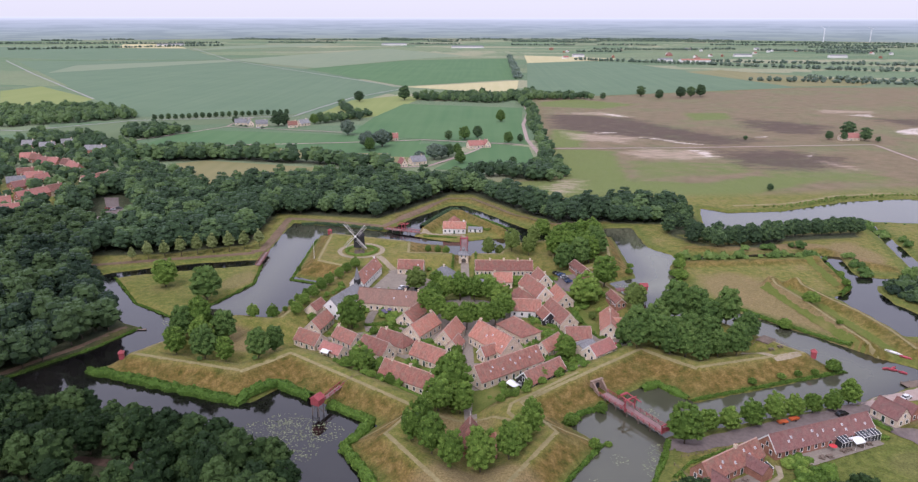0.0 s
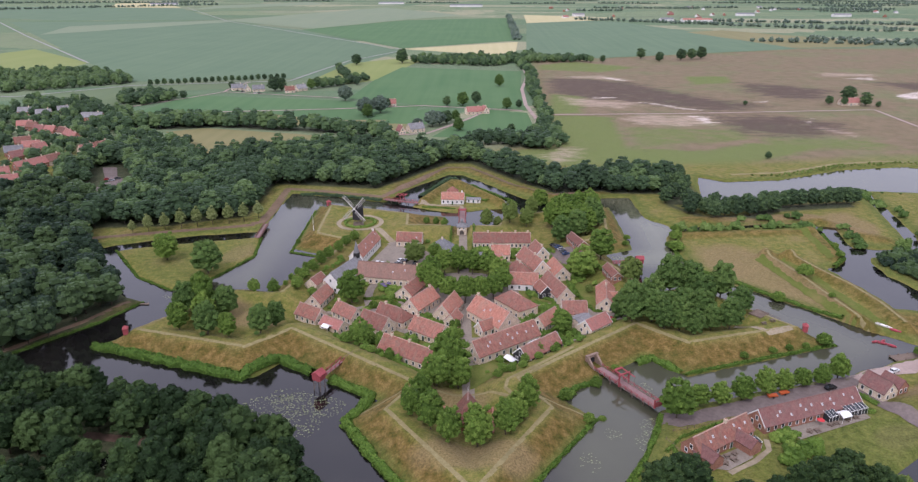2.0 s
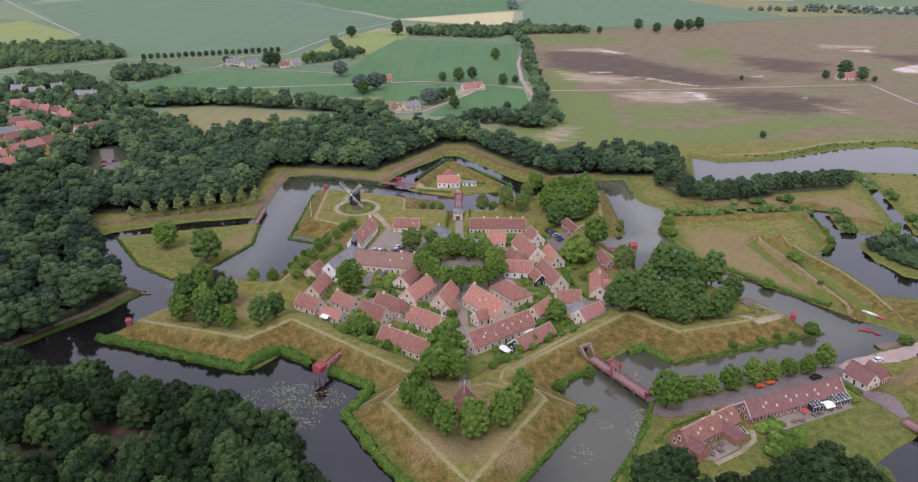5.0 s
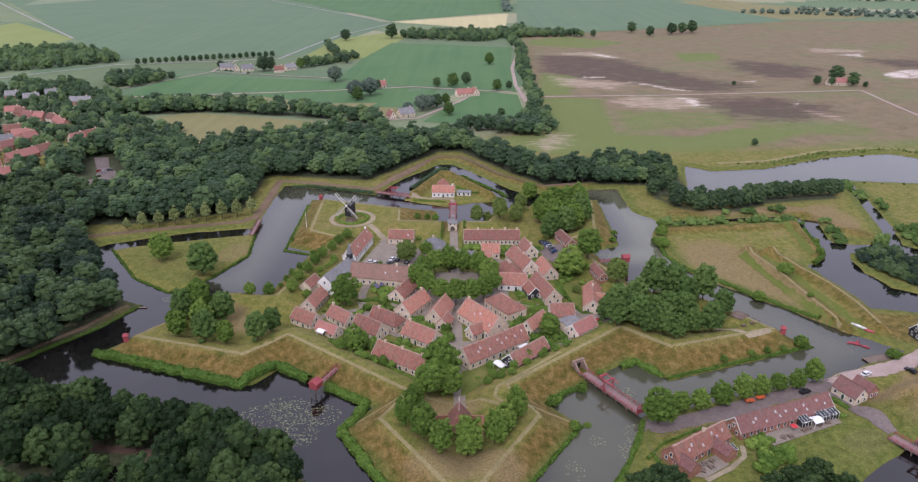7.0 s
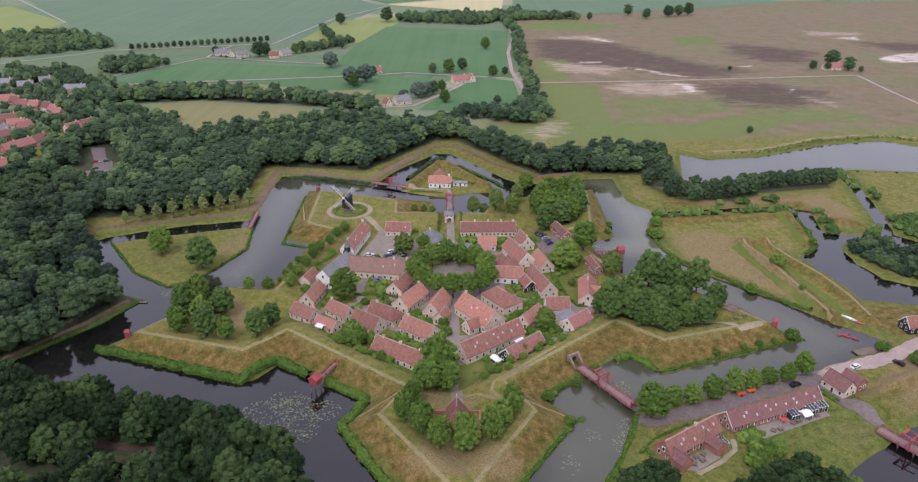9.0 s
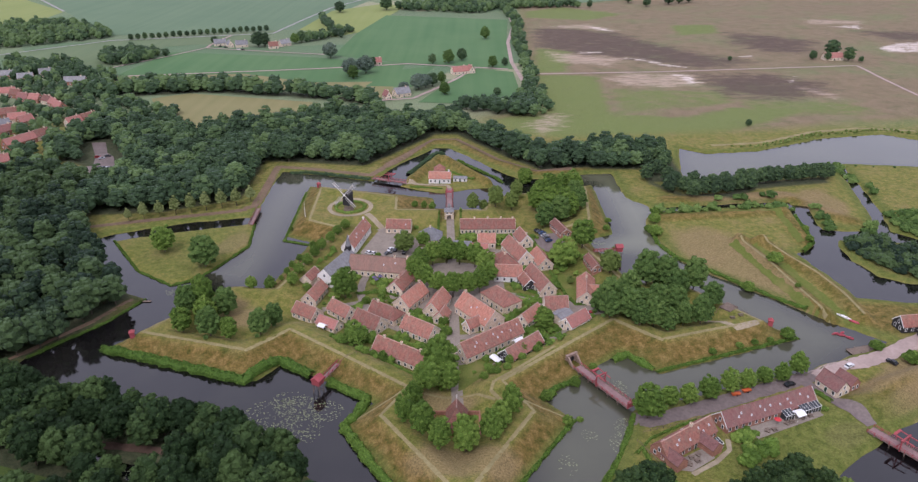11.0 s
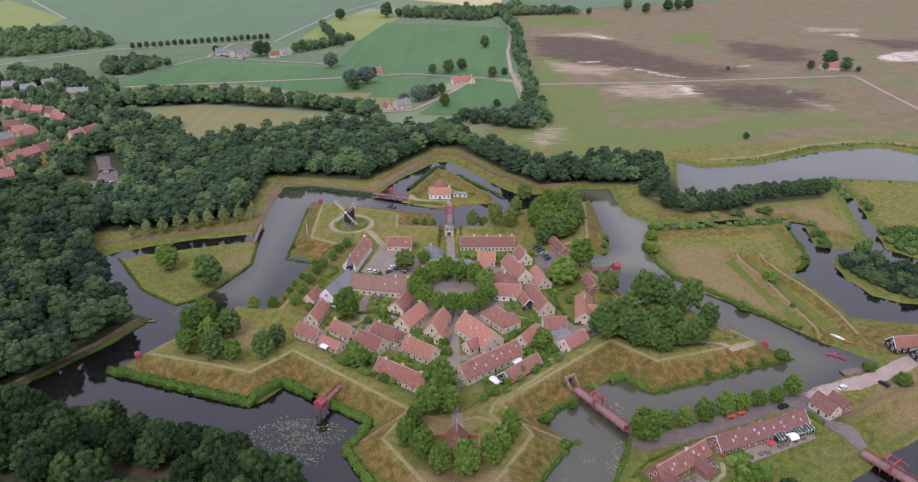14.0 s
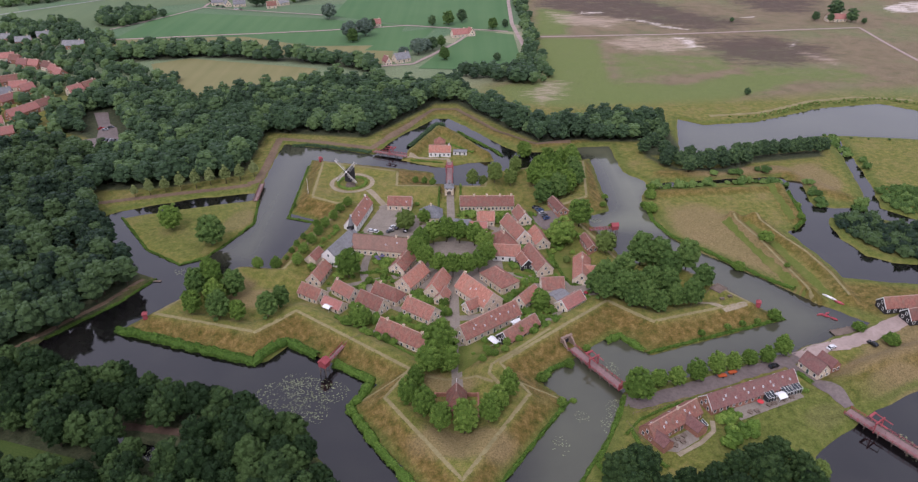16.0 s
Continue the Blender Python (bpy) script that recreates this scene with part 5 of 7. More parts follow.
hedge([polar(84, -34), polar(86, -22), polar(96, -21.5), polar(102, -22.5), polar(118, -13), polar(133, -6)], 4.2, 2.6, LEAFHEDGE, "thick green hedge along the moat shore", "shore_hedge")
hedge([polar(85, 46), polar(87, 50.5), polar(99, 49)], 3.6, 2.2, LEAFHEDGE, "green fringe of shrubs at the moat", "shore_hedge")
hedge([polar(86, 24), polar(87, 21)], 2.4, 1.6, LEAFHEDGE, "green shrub fringe at the rampart corner", "shore_hedge")
hedge([(101, 84), (100, 66), (106, 48), (129, 21), (148, 0)], 2.6, 1.2, LEAFHEDGE, "reedy fringe along the moat bank", "reed_fringe", category="reeds")
hedge([(184, 98), (179, 64), (171, 56)], 2.8, 1.8, LEAFHEDGE, "green shrubs on the channel bank", "reed_fringe", category="reeds")
hedge([(-33, -40), (-24, -47), (-14, -54)], 1.4, 1.2, LEAF, "clipped hedge before a long house")
hedge([(41, 33), (46, 10), (49, 3), (56, 3)], 1.6, 1.6, LEAF, "clipped green hedge round a garden")
hedge([(22, 20), (34, 12), (30, 6), (38, 4)], 2.0, 1.4, LEAFHEDGE, "leafy green hedge between gardens")
hedge([(24, 12), (34, 7)], 2.0, 1.2, LEAFHEDGE, "leafy green hedge between gardens")
hedge([(33, 74), (37, 60), (40, 50)], 1.8, 1.8, LEAF, "green hedge beside the car park")
hedge([(-2, 98), (-2, 68)], 1.2, 1.2, LEAF, "clipped hedge beside the gate street")
hedge([(-14, 98), (-14, 76)], 1.2, 1.2, LEAF, "clipped hedge beside the gate street")
hedge([(0, 74), (28, 74)], 1.2, 1.0, LEAF, "clipped hedge before the long barrack")
hedge([(-64.2 + 8.0 * math.cos(k * 0.3491), 103.0 + 8.0 * math.sin(k * 0.3491)) for k in range(19)], 2.2, 1.4, LEAF, "round clipped hedge on the mill mound")
hedge([(-48, 12), (-36, 14), (-30, 10)], 2.0, 1.4, LEAFHEDGE, "leafy green hedge between gardens")
hedge([(-52, -2), (-44, 4), (-34, 8)], 2.4, 1.6, LEAF, "leafy green hedge between gardens")
hedge([(20, -22), (30, -14)], 1.6, 1.4, LEAF, "clipped green hedge round a garden")
hedge([(24, -12), (36, -24), (40, -28)], 1.8, 1.5, LEAF, "clipped green hedge round a garden")
hedge([(-28, -24), (-12, -33)], 1.6, 1.2, LEAF, "clipped garden hedge behind a long house")
hedge([(10, -32), (26, -22)], 1.8, 1.4, LEAF, "leafy hedge between two rows")
hedge([(120, -62), (126, -68)], 2.0, 1.6, LEAF, "clipped hedge at the end of the barrack")
hedge([(58, -88), (60, -98), (66, -104)], 1.6, 1.4, LEAF, "clipped hedge round a barrack garden")
hedge([(58.8, -70.5), (55.6, -79.8), (50.0, -91.0), (43.8, -102.5), (47.1, -109.9)], 1.6, 1.3, LEAFHEDGE, "green hedge along the moat beside the barracks")
hedge([(56.0, -89.4), (61.8, -82.8), (72.3, -76.7), (83.9, -71.7)], 1.0, 0.9, LEAF, "clipped low hedge before a barrack")
hedge([(109.4, -97.2), (112.0, -103.3), (115.1, -109.6)], 1.4, 1.2, LEAF, "low hedge down to the pond")
hedge([(126.9, -57.8), (129.6, -63.0)], 1.8, 1.5, LEAF, "clipped hedge at the end of the long barrack")
hedge([(27.8, -61.3), (30.5, -58.0), (35.1, -54.2), (39.8, -50.9)], 2.4, 1.4, LEAFHEDGE, "green shrub fringe beside the bridge", "shore_hedge")
hedge([(-183, 68), (-157, 35), (-136, 21), (-126, 27), (-120, 39), (-111, 62), (-115, 88)], 1.7, 0.8, LEAFHEDGE, "green reedy fringe round the isle", "reed_fringe", category="reeds")
hedge([polar(146.5, -143.8), polar(101.5, -121), polar(87, -122.6)], 1.5, 0.8, LEAFHEDGE, "green reedy fringe below the mill bastion", "reed_fringe", category="reeds")
hedge([(20, -138), (50, -90), (58, -72)], 1.5, 0.8, LEAFHEDGE, "green reedy fringe on the moat bank", "reed_fringe", category="reeds")
hedge([polar(146.5, 0.2), polar(101.5, 23)], 1.7, 0.9, LEAFHEDGE, "green reedy fringe below the near bastion", "reed_fringe", category="reeds")
hedge([polar(101.5, 72 - 23), polar(146.5, 72 - 0.2)], 1.6, 0.9, LEAFHEDGE, "green reedy fringe below the copse bastion", "reed_fringe", category="reeds")
hedge([(-171, -36), (-152, -11), (-143, 8)], 1.6, 0.9, LEAFHEDGE, "green reedy fringe on the dyke", "reed_fringe", category="reeds")

hedge([(-36, 166), (-28, 186), (-21, 205), (-14, 206)], 4.0, 2.6, LEAFDARK, "dark shrubs on the ravelin shore", "shore_hedge")
hedge([(-11, 170), (-4, 163), (6, 153)], 1.4, 1.3, LEAFHEDGE, "clipped hedge inside the ravelin bank")
hedge([(-33, 143.5), (-24, 141), (-14, 139)], 1.4, 1.0, LEAFHEDGE, "green reedy fringe before the ravelin", "reed_fringe", category="reeds")
hedge([(-4, 193), (6, 178), (20, 160), (24, 152)], 2.4, 1.6, LEAFHEDGE, "reedy shrubs on the ravelin shore", "shore_hedge")
hedge([(-112, 168), (-104, 168.5), (-92, 166), (-72, 160), (-60, 156)], 2.4, 1.8, LEAFDARK, "dark reedy shrubs on the outer bank", "shore_hedge")

# ---- buildings ----


def tiled(name, dark, light, streak):
    """Old pantiles: rows of tiles, patches of newer and of mossy ones, each roof a little different."""
    m, nt, b = material(name, 0.8, 0, 0.25)
    info = nt.nodes.new("ShaderNodeObjectInfo")
    wide, fine, speck = noise_at(nt, 0.4, 7, rough=0.7), noise_at(nt, 1.3, 6, rough=0.75, stretch=(1, 0.5, 0.5)), noise_at(nt, 5.0, 2)
    c = ramp(nt, fine, [(0.32, dark), (0.68, light)])
    c = blend(nt, times(nt, step(nt, wide, 0.46, 0.64), 0.8), c, streak)
    c = blend(nt, times(nt, step(nt, noise_at(nt, 0.7, 5, stretch=(1, 1.5, 1.5)), 0.56, 0.7), 0.4), c, tuple(min(1.0, v * 1.2) for v in light))
    tone = ramp(nt, info.outputs["Random"], [(0.0, (0.72, 0.74, 0.78)), (1.0, (1.14, 1.12, 1.1))])
    c = blend(nt, 1.0, c, tone, "MULTIPLY")
    c = blend(nt, 1.0, c, ramp(nt, speck, [(0.3, (0.72, 0.72, 0.72)), (0.7, (1.26, 1.26, 1.26))]), "MULTIPLY")
    nt.links.new(c, b.inputs["Base Color"])
    w = nt.nodes.new("ShaderNodeTexWave")
    tc = nt.nodes.new("ShaderNodeTexCoord")
    nt.links.new(tc.outputs["Object"], w.inputs["Vector"])
    w.inputs["Scale"].default_value = 1.3
    bump(nt, b, w.outputs["Fac"], 0.5, 0.08)
    return m


def walling(name, dark, light):
    m, nt, b = material(name, 0.9, 0, 0.2)
    tc = nt.nodes.new("ShaderNodeTexCoord")
    bricks = nt.nodes.new("ShaderNodeTexBrick")
    bricks.inputs["Scale"].default_value = 4.5
    bricks.inputs["Color1"].default_value, bricks.inputs["Color2"].default_value = rgb(dark), rgb(light)
    bricks.inputs["Mortar"].default_value = rgb(tuple(v * 1.15 for v in light))
    mp = nt.nodes.new("ShaderNodeMapping")
    mp.inputs["Rotation"].default_value = (radians(90), 0, 0)
    nt.links.new(tc.outputs["Object"], mp.inputs["Vector"])
    nt.links.new(mp.outputs["Vector"], bricks.inputs["Vector"])
    c = blend(nt, times(nt, step(nt, noise_at(nt, 0.5, 5), 0.4, 0.7), 0.5), bricks.outputs["Color"], tuple(v * 0.65 for v in dark))
    nt.links.new(c, b.inputs["Base Color"])
    return m


RED = tiled("red_pantiles", (0.21, 0.088, 0.062), (0.49, 0.222, 0.158), (0.3, 0.19, 0.138))
OLDRED = tiled("weathered_red_pantiles", (0.15, 0.064, 0.048), (0.32, 0.142, 0.104), (0.2, 0.135, 0.1))
RIDGE = tiled("mortared_ridge_tiles", (0.3, 0.16, 0.12), (0.5, 0.32, 0.25), (0.42, 0.33, 0.27))
BROWN = tiled("brown_pantiles", (0.19, 0.11, 0.085), (0.28, 0.17, 0.128), (0.19, 0.13, 0.1))
PINK = tiled("orange_pantiles", (0.285, 0.118, 0.095), (0.395, 0.175, 0.145), (0.28, 0.155, 0.13))
DARKRED = tiled("dark_red_pantiles", (0.15, 0.07, 0.062), (0.26, 0.13, 0.112), (0.18, 0.12, 0.102))
SLATE = tiled("grey_slates", (0.18, 0.18, 0.182), (0.28, 0.28, 0.285), (0.17, 0.17, 0.16))
BRICK = walling("buff_brick", (0.49, 0.4, 0.285), (0.68, 0.575, 0.44))
REDBRICK = walling("red_brick", (0.26, 0.12, 0.08), (0.36, 0.19, 0.13))
OLDBRICK = walling("old_brown_brick", (0.2, 0.14, 0.105), (0.29, 0.21, 0.165))
PLASTER = mottled("white_plaster", (0.68, 0.66, 0.62), (0.8, 0.78, 0.75), 0.8)
BLACKWOOD = mottled("tarred_boards", (0.02, 0.02, 0.022), (0.045, 0.043, 0.042), 2.0)
WHITE = mottled("white_paint", (0.7, 0.69, 0.66), (0.82, 0.81, 0.79), 2.0, 0.6)
VERGE = mottled("pale_lime_mortar", (0.46, 0.38, 0.31), (0.62, 0.54, 0.46), 2.0)
REDPAINT = mottled("dull_red_paint", (0.26, 0.052, 0.058), (0.36, 0.08, 0.086), 1.5, 0.7)
DECK = mottled("weathered_red_planks", (0.2, 0.125, 0.12), (0.29, 0.19, 0.18), 1.2, 0.85)
TIMBER = mottled("grey_timber", (0.12, 0.09, 0.07), (0.22, 0.17, 0.13), 1.5)
# pane colour kept pale to paint the sky's reflection
PALEGLASS, nt, b = material("sky_toned_glass", 0.15, 0, 0.6)
b.inputs["Base Color"].default_value = (0.34, 0.35, 0.37, 1)
DARKGLASS, nt, b = material("window_glass", 0.08, 0, 0.6)
b.inputs["Base Color"].default_value = (0.03, 0.035, 0.04, 1)
GREENPAINT = mottled("dark_green_paint", (0.015, 0.04, 0.025), (0.025, 0.06, 0.04), 2.0, 0.6)


def box(bm, x0, x1, y0, y1, z0, z1):
    v = [bm.verts.new(p) for p in ((x0, y0, z0), (x1, y0, z0), (x1, y1, z0), (x0, y1, z0), (x0, y0, z1), (x1, y0, z1), (x1, y1, z1), (x0, y1, z1))]
    for q in ((3, 2, 1, 0), (4, 5, 6, 7), (0, 1, 5, 4), (1, 2, 6, 5), (2, 3, 7, 6), (3, 0, 4, 7)):
        bm.faces.new([v[k] for k in q])


def prism(bm, profile, x0, x1):
    """A profile of (y, z) corners pushed along x."""
    a = [bm.verts.new((x0, y, z)) for y, z in profile]
    q = [bm.verts.new((x1, y, z)) for y, z in profile]
    n = len(profile)
    bm.faces.new(a[::-1])
    bm.faces.new(q)
    for k in range(n):
        bm.faces.new((a[k], a[(k + 1) % n], q[(k + 1) % n], q[k]))


def shared(name, build, mats):
    """A small mesh that many parts use: build fills a bmesh; faces past the first split take the next material."""
    bm = bmesh.new()
    build(bm)
    bmesh.ops.recalc_face_normals(bm, faces=bm.faces[:])
    m = bpy.data.meshes.new(name)
    bm.to_mesh(m)
    bm.free()
    for q in mats:
        m.materials.append(q)
    return m


def ring(bm, outer, inner, y0, y1):
    """A closed rectangular surround: outer and inner are (x0, x1, z0, z1)."""
    loops = []
    for y in (y0, y1):
        for x0, x1, z0, z1 in (outer, inner):
            loops.append([bm.verts.new(p) for p in ((x0, y, z0), (x1, y, z0), (x1, y, z1), (x0, y, z1))])
    fo, fi, bo, bi = loops
    for k in range(4):
        j = (k + 1) % 4
        bm.faces.new((fo[k], fo[j], fi[j], fi[k]))
        bm.faces.new((bo[j], bo[k], bi[k], bi[j]))
        bm.faces.new((fo[j], fo[k], bo[k], bo[j]))
        bm.faces.new((fi[k], fi[j], bi[j], bi[k]))


def window_bars(bm):
    ring(bm, (-0.55, 0.55, -0.06, 1.5), (-0.44, 0.44, 0.06, 1.4), -0.07, 0.05)


WINFRAME = shared("window", window_bars, [WHITE])
WINPANE = shared("pane", lambda bm: box(bm, -0.45, 0.45, -0.015, 0.03, 0.06, 1.4), [DARKGLASS])
DOORLEAF = shared("door", lambda bm: box(bm, -0.5, 0.5, -0.06, 0.05, 0, 2.1), [GREENPAINT])
DOORFRAME = shared("door_frame", lambda bm: ring(bm, (-0.62, 0.62, -0.1, 2.2), (-0.5, 0.5, 0.0, 2.1), -0.09, 0.05), [WHITE])
SKYFRAME = shared("skylight", lambda bm: box(bm, -0.29, 0.29, -0.4, 0.4, 0, 0.12), [WHITE])
SKYPANE = shared("pane", lambda bm: box(bm, -0.24, 0.24, -0.35, 0.35, 0.12, 0.14), [PALEGLASS])


def put(name, data, parent, m):
    ob = new(name, data)
    ob.parent = parent
    ob.matrix_basis = m
    return ob


def window_on(parent, m):
    w = put("window", WINFRAME, parent, m)
    put("pane", WINPANE, w, Matrix())
    return w


def door_on(parent, m):
    d = put("door", DOORLEAF, parent, m)
    put("door_frame", DOORFRAME, d, Matrix())


FOOT = []


def house(x, y, turn, long, wide, eave, ridge, roof, wall, label, category="house", chimneys=(0.4,), hips=(0, 0), windows=True, trim=None, lights=0,
          name="house", group="houses of the town", skip=(), gap=2.7, lights_side=-1, foot=None):
    """A gabled or hipped house, ridge along its own x: wall body, roof slabs, ridge cap, chimneys, windows and doors."""
    FOOT.append((x, y, turn, long, wide))
    if trim is None and group == "houses of the town" and roof in (RED, OLDRED, PINK):
        trim = VERGE
    z = level(x, y) if foot is None else foot
    top = tagged(new(name), label, category, group)
    top.matrix_basis = pose(x, y, z, 0, 0, turn)
    wide, eave = wide * 0.92, eave + 0.15
    L, W = long / 2, wide / 2
    ha, hb = (h * W for h in hips)
    bm = bmesh.new()
    if hips == (0, 0):
        prism(bm, [(-W, -1.2), (W, -1.2), (W, eave), (0, ridge - 0.12), (-W, eave)], -L, L)
    else:
        box(bm, -L, L, -W, W, -1.2, eave)
        a0, a1 = -L + ha, L - hb
        for s, e, h in ((-1, a0, ha), (1, a1, hb)):
            if h == 0:
                g = [bm.verts.new(p) for p in ((s * L, -W, eave), (s * L, W, eave), (s * L, 0, ridge - 0.12))]
                bm.faces.new(g)
    bmesh.ops.recalc_face_normals(bm, faces=bm.faces[:])
    part("wall", bm, wall, top)
    o, t = 0.28, 0.2
    drop = (ridge - eave) / W * o
    bm = bmesh.new()
    e0, e1 = (-L - (0.15 if ha == 0 else o)), (L + (0.15 if hb == 0 else o))
    r0, r1 = (e0 if ha == 0 else -L + ha), (e1 if hb == 0 else L - hb)
    up = []
    for lift in (0, t):
        up.append([bm.verts.new(p) for p in ((e0, -W - o, eave - drop + lift), (e1, -W - o, eave - drop + lift), (e1, W + o, eave - drop + lift),
                                             (e0, W + o, eave - drop + lift), (r0, 0, ridge + lift), (r1, 0, ridge + lift))])
    for s, layer in ((1, up[1]), (-1, up[0])):
        for q in ((0, 1, 5, 4), (2, 3, 4, 5), (1, 2, 5), (3, 0, 4)):
            if (q == (1, 2, 5) and hb == 0) or (q == (3, 0, 4) and ha == 0):
                continue
            bm.faces.new([layer[k] for k in q][::s])
    rim_edges = [(0, 1), (2, 3)]
    rim_edges += [(1, 2)] if hb else [(1, 5), (5, 2)]
    rim_edges += [(3, 0)] if ha else [(3, 4), (4, 0)]
    for a, q in rim_edges:
        bm.faces.new((up[0][a], up[0][q], up[1][q], up[1][a]))
    bmesh.ops.recalc_face_normals(bm, faces=bm.faces[:])
    part("roof", bm, roof, top)
    bm = bmesh.new()
    prism(bm, [(-0.22, ridge + t - 0.12), (0.22, ridge + t - 0.12), (0.1, ridge + t + 0.1), (-0.1, ridge + t + 0.1)], r0, r1)
    bmesh.ops.recalc_face_normals(bm, faces=bm.faces[:])
    part("ridge_cap", bm, RIDGE if roof in (RED, PINK, OLDRED) else roof, top)
    for c in chimneys:
        bm = bmesh.new()
        cx = c * long * 0.97
        box(bm, cx - 0.42, cx + 0.42, -0.36, 0.36, ridge - 0.8, ridge + 1.0)
        box(bm, cx - 0.5, cx + 0.5, -0.44, 0.44, ridge + 1.0, ridge + 1.16)
        stack = part("chimney", bm, PLASTER if wall is PLASTER else BRICK, top)
        bm = bmesh.new()
        box(bm, cx - 0.2, cx + 0.2, -0.18, 0.18, ridge + 1.16, ridge + 1.4)
        part("chimney_pot", bm, REDBRICK, stack)
    if trim:
        for s, h in ((-1, ha), (1, hb)):
            if h:
                continue
            for side in (-1, 1):
                bm = bmesh.new()
                xx = s * (L + 0.19)
                v = [bm.verts.new(p) for dx in (-0.05, 0.05) for p in ((xx + dx, side * (W + o), eave - drop + t + 0.04), (xx + dx, 0, ridge + t + 0.04),
                                                                        (xx + dx, 0, ridge - 0.28), (xx + dx, side * (W + o), eave - drop - 0.28))]
                for q in ((0, 1, 2, 3), (7, 6, 5, 4), (0, 4, 5, 1), (1, 5, 6, 2), (2, 6, 7, 3), (3, 7, 4, 0)):
                    bm.faces.new([v[k] for k in q])
                bmesh.ops.recalc_face_normals(bm, faces=bm.faces[:])
                part("bargeboard", bm, trim, top, "white gable board" if trim is WHITE else "pale mortared gable edge")
    if windows:
        n = max(2, int(long / gap))
        sill = min(0.85, eave - 1.75)
        for s in (-1, 1):
            for k in range(n):
                xx = -L + long * (k + 0.5) / n
                m = Matrix.Translation((xx, s * (W + 0.03), 0 if k == n // 2 else sill)) @ Matrix.Rotation(0 if s < 0 else math.pi, 4, "Z")
                (door_on if k == n // 2 else window_on)(top, m)
        for s, h in ((-1, ha), (1, hb)):
            for yy, zz in ((-W * 0.45, sill), (W * 0.45, sill)) + (((0, eave + 0.2),) if h == 0 and ridge - eave > 3 else ()):
                window_on(top, Matrix.Translation((s * (L + 0.03), yy, zz)) @ Matrix.Rotation(s * math.pi / 2, 4, "Z"))
    tilt = math.atan2(ridge - eave, W)
    for k in range(lights):
        f = 0.28 + 0.44 * ((k * 0.618) % 1)
        s = lights_side if k % 4 else -lights_side
        yy = s * (W + o) * f
        zz = ridge + t - (ridge - eave + drop) * f
        xx = -L * 0.9 + long * 0.9 * (k + 0.5 + 0.35 * math.sin(k * 2.7)) / lights
        w = put("skylight", SKYFRAME, top, Matrix.Translation((xx, yy, zz)) @ Matrix.Rotation(tilt if s < 0 else -tilt, 4, "X"))
        put("pane", SKYPANE, w, Matrix())
    return top


long_red = "long single-storey brick house with a red tiled roof"
small_red = "small brick house with a red tiled gable roof"
house(-23.9, -38.0, -33, 23.6, 8.4, 2.9, 7.1, OLDRED, BRICK, long_red, chimneys=(-0.36, 0.0, 0.4))
house(-17.9, -20.3, -36, 15, 9, 2.8, 7, RED, BRICK, small_red, chimneys=(-0.4,))
house(-39.2, -15, -36, 13.2, 8.6, 2.8, 7, OLDRED, BRICK, "brick house with a weathered red roof and pale gable", chimneys=())
house(-33, -8, -33, 14, 8, 2.9, 6.8, OLDRED, BRICK, "brick house with a weathered half-hipped roof", hips=(0, 0.8), chimneys=(-0.3,))
house(-23.3, 4.2, 60, 16, 9, 3.2, 7.4, RED, BRICK, "brick house with a bright red tiled roof", chimneys=(0.42,))
house(-11.6, -1.5, 72, 14.5, 8.4, 3.2, 7.8, RED, BRICK, "tall-roofed brick house beside the street", chimneys=())
house(-9.2, -9.5, 72, 7, 6, 2.6, 5.6, RED, BRICK, "low red-roofed annexe of a street house", chimneys=())
house(-66.7, -7, -32, 11.5, 8, 2.6, 6.2, OLDRED, BRICK, "small house with a dark red tiled roof", chimneys=())
house(-52.1, -5.6, -40, 12, 7.6, 2.6, 6.2, RED, BRICK, small_red, chimneys=(-0.45,))
house(-55.9, -15.4, -32, 10.2, 6.4, 2.3, 4.9, PINK, BRICK, "low cottage with an orange tiled roof", chimneys=())
house(-66.5, 8.2, 76, 13.5, 7.4, 2.8, 6.4, RED, BRICK, small_red, chimneys=(0.4,))
house(-70.5, 20, 72, 9, 6, 2.5, 5.2, OLDRED, BRICK, "small outhouse with a brown-red tiled roof", chimneys=(), windows=False)
house(-59.5, 29.6, 68, 23, 10, 4.6, 9.2, SLATE, PLASTER, "white plastered church with a grey slate roof", "church", chimneys=(), name="church", gap=4)
house(-55.4, 63.8, 79, 27, 7.4, 3.0, 7.4, RED, PLASTER, "long white-walled house with a red tiled roof", chimneys=(-0.45, 0.45), lights=6)
house(-38.6, 32.5, -10, 31, 11.5, 3.4, 8.6, BROWN, BRICK, "long brick barrack with a brown tiled roof", "barrack", chimneys=(0.2, 0.4), name="barrack", lights=3)
house(-28.6, 17.5, 68, 14, 8.5, 3.0, 6.6, OLDRED, BRICK, "brick wing with a weathered red roof", chimneys=(-0.2,))
house(-34.8, 79.5, -3, 13, 8.6, 3.0, 6.6, OLDRED, BRICK, "small brick house with two roof windows", chimneys=(), lights=2)
house(-17.4, 66.5, 2, 12, 11, 3.0, 8.0, SLATE, BRICK, "square house with a grey pyramid roof", hips=(1.0, 1.0), chimneys=(0.0,))
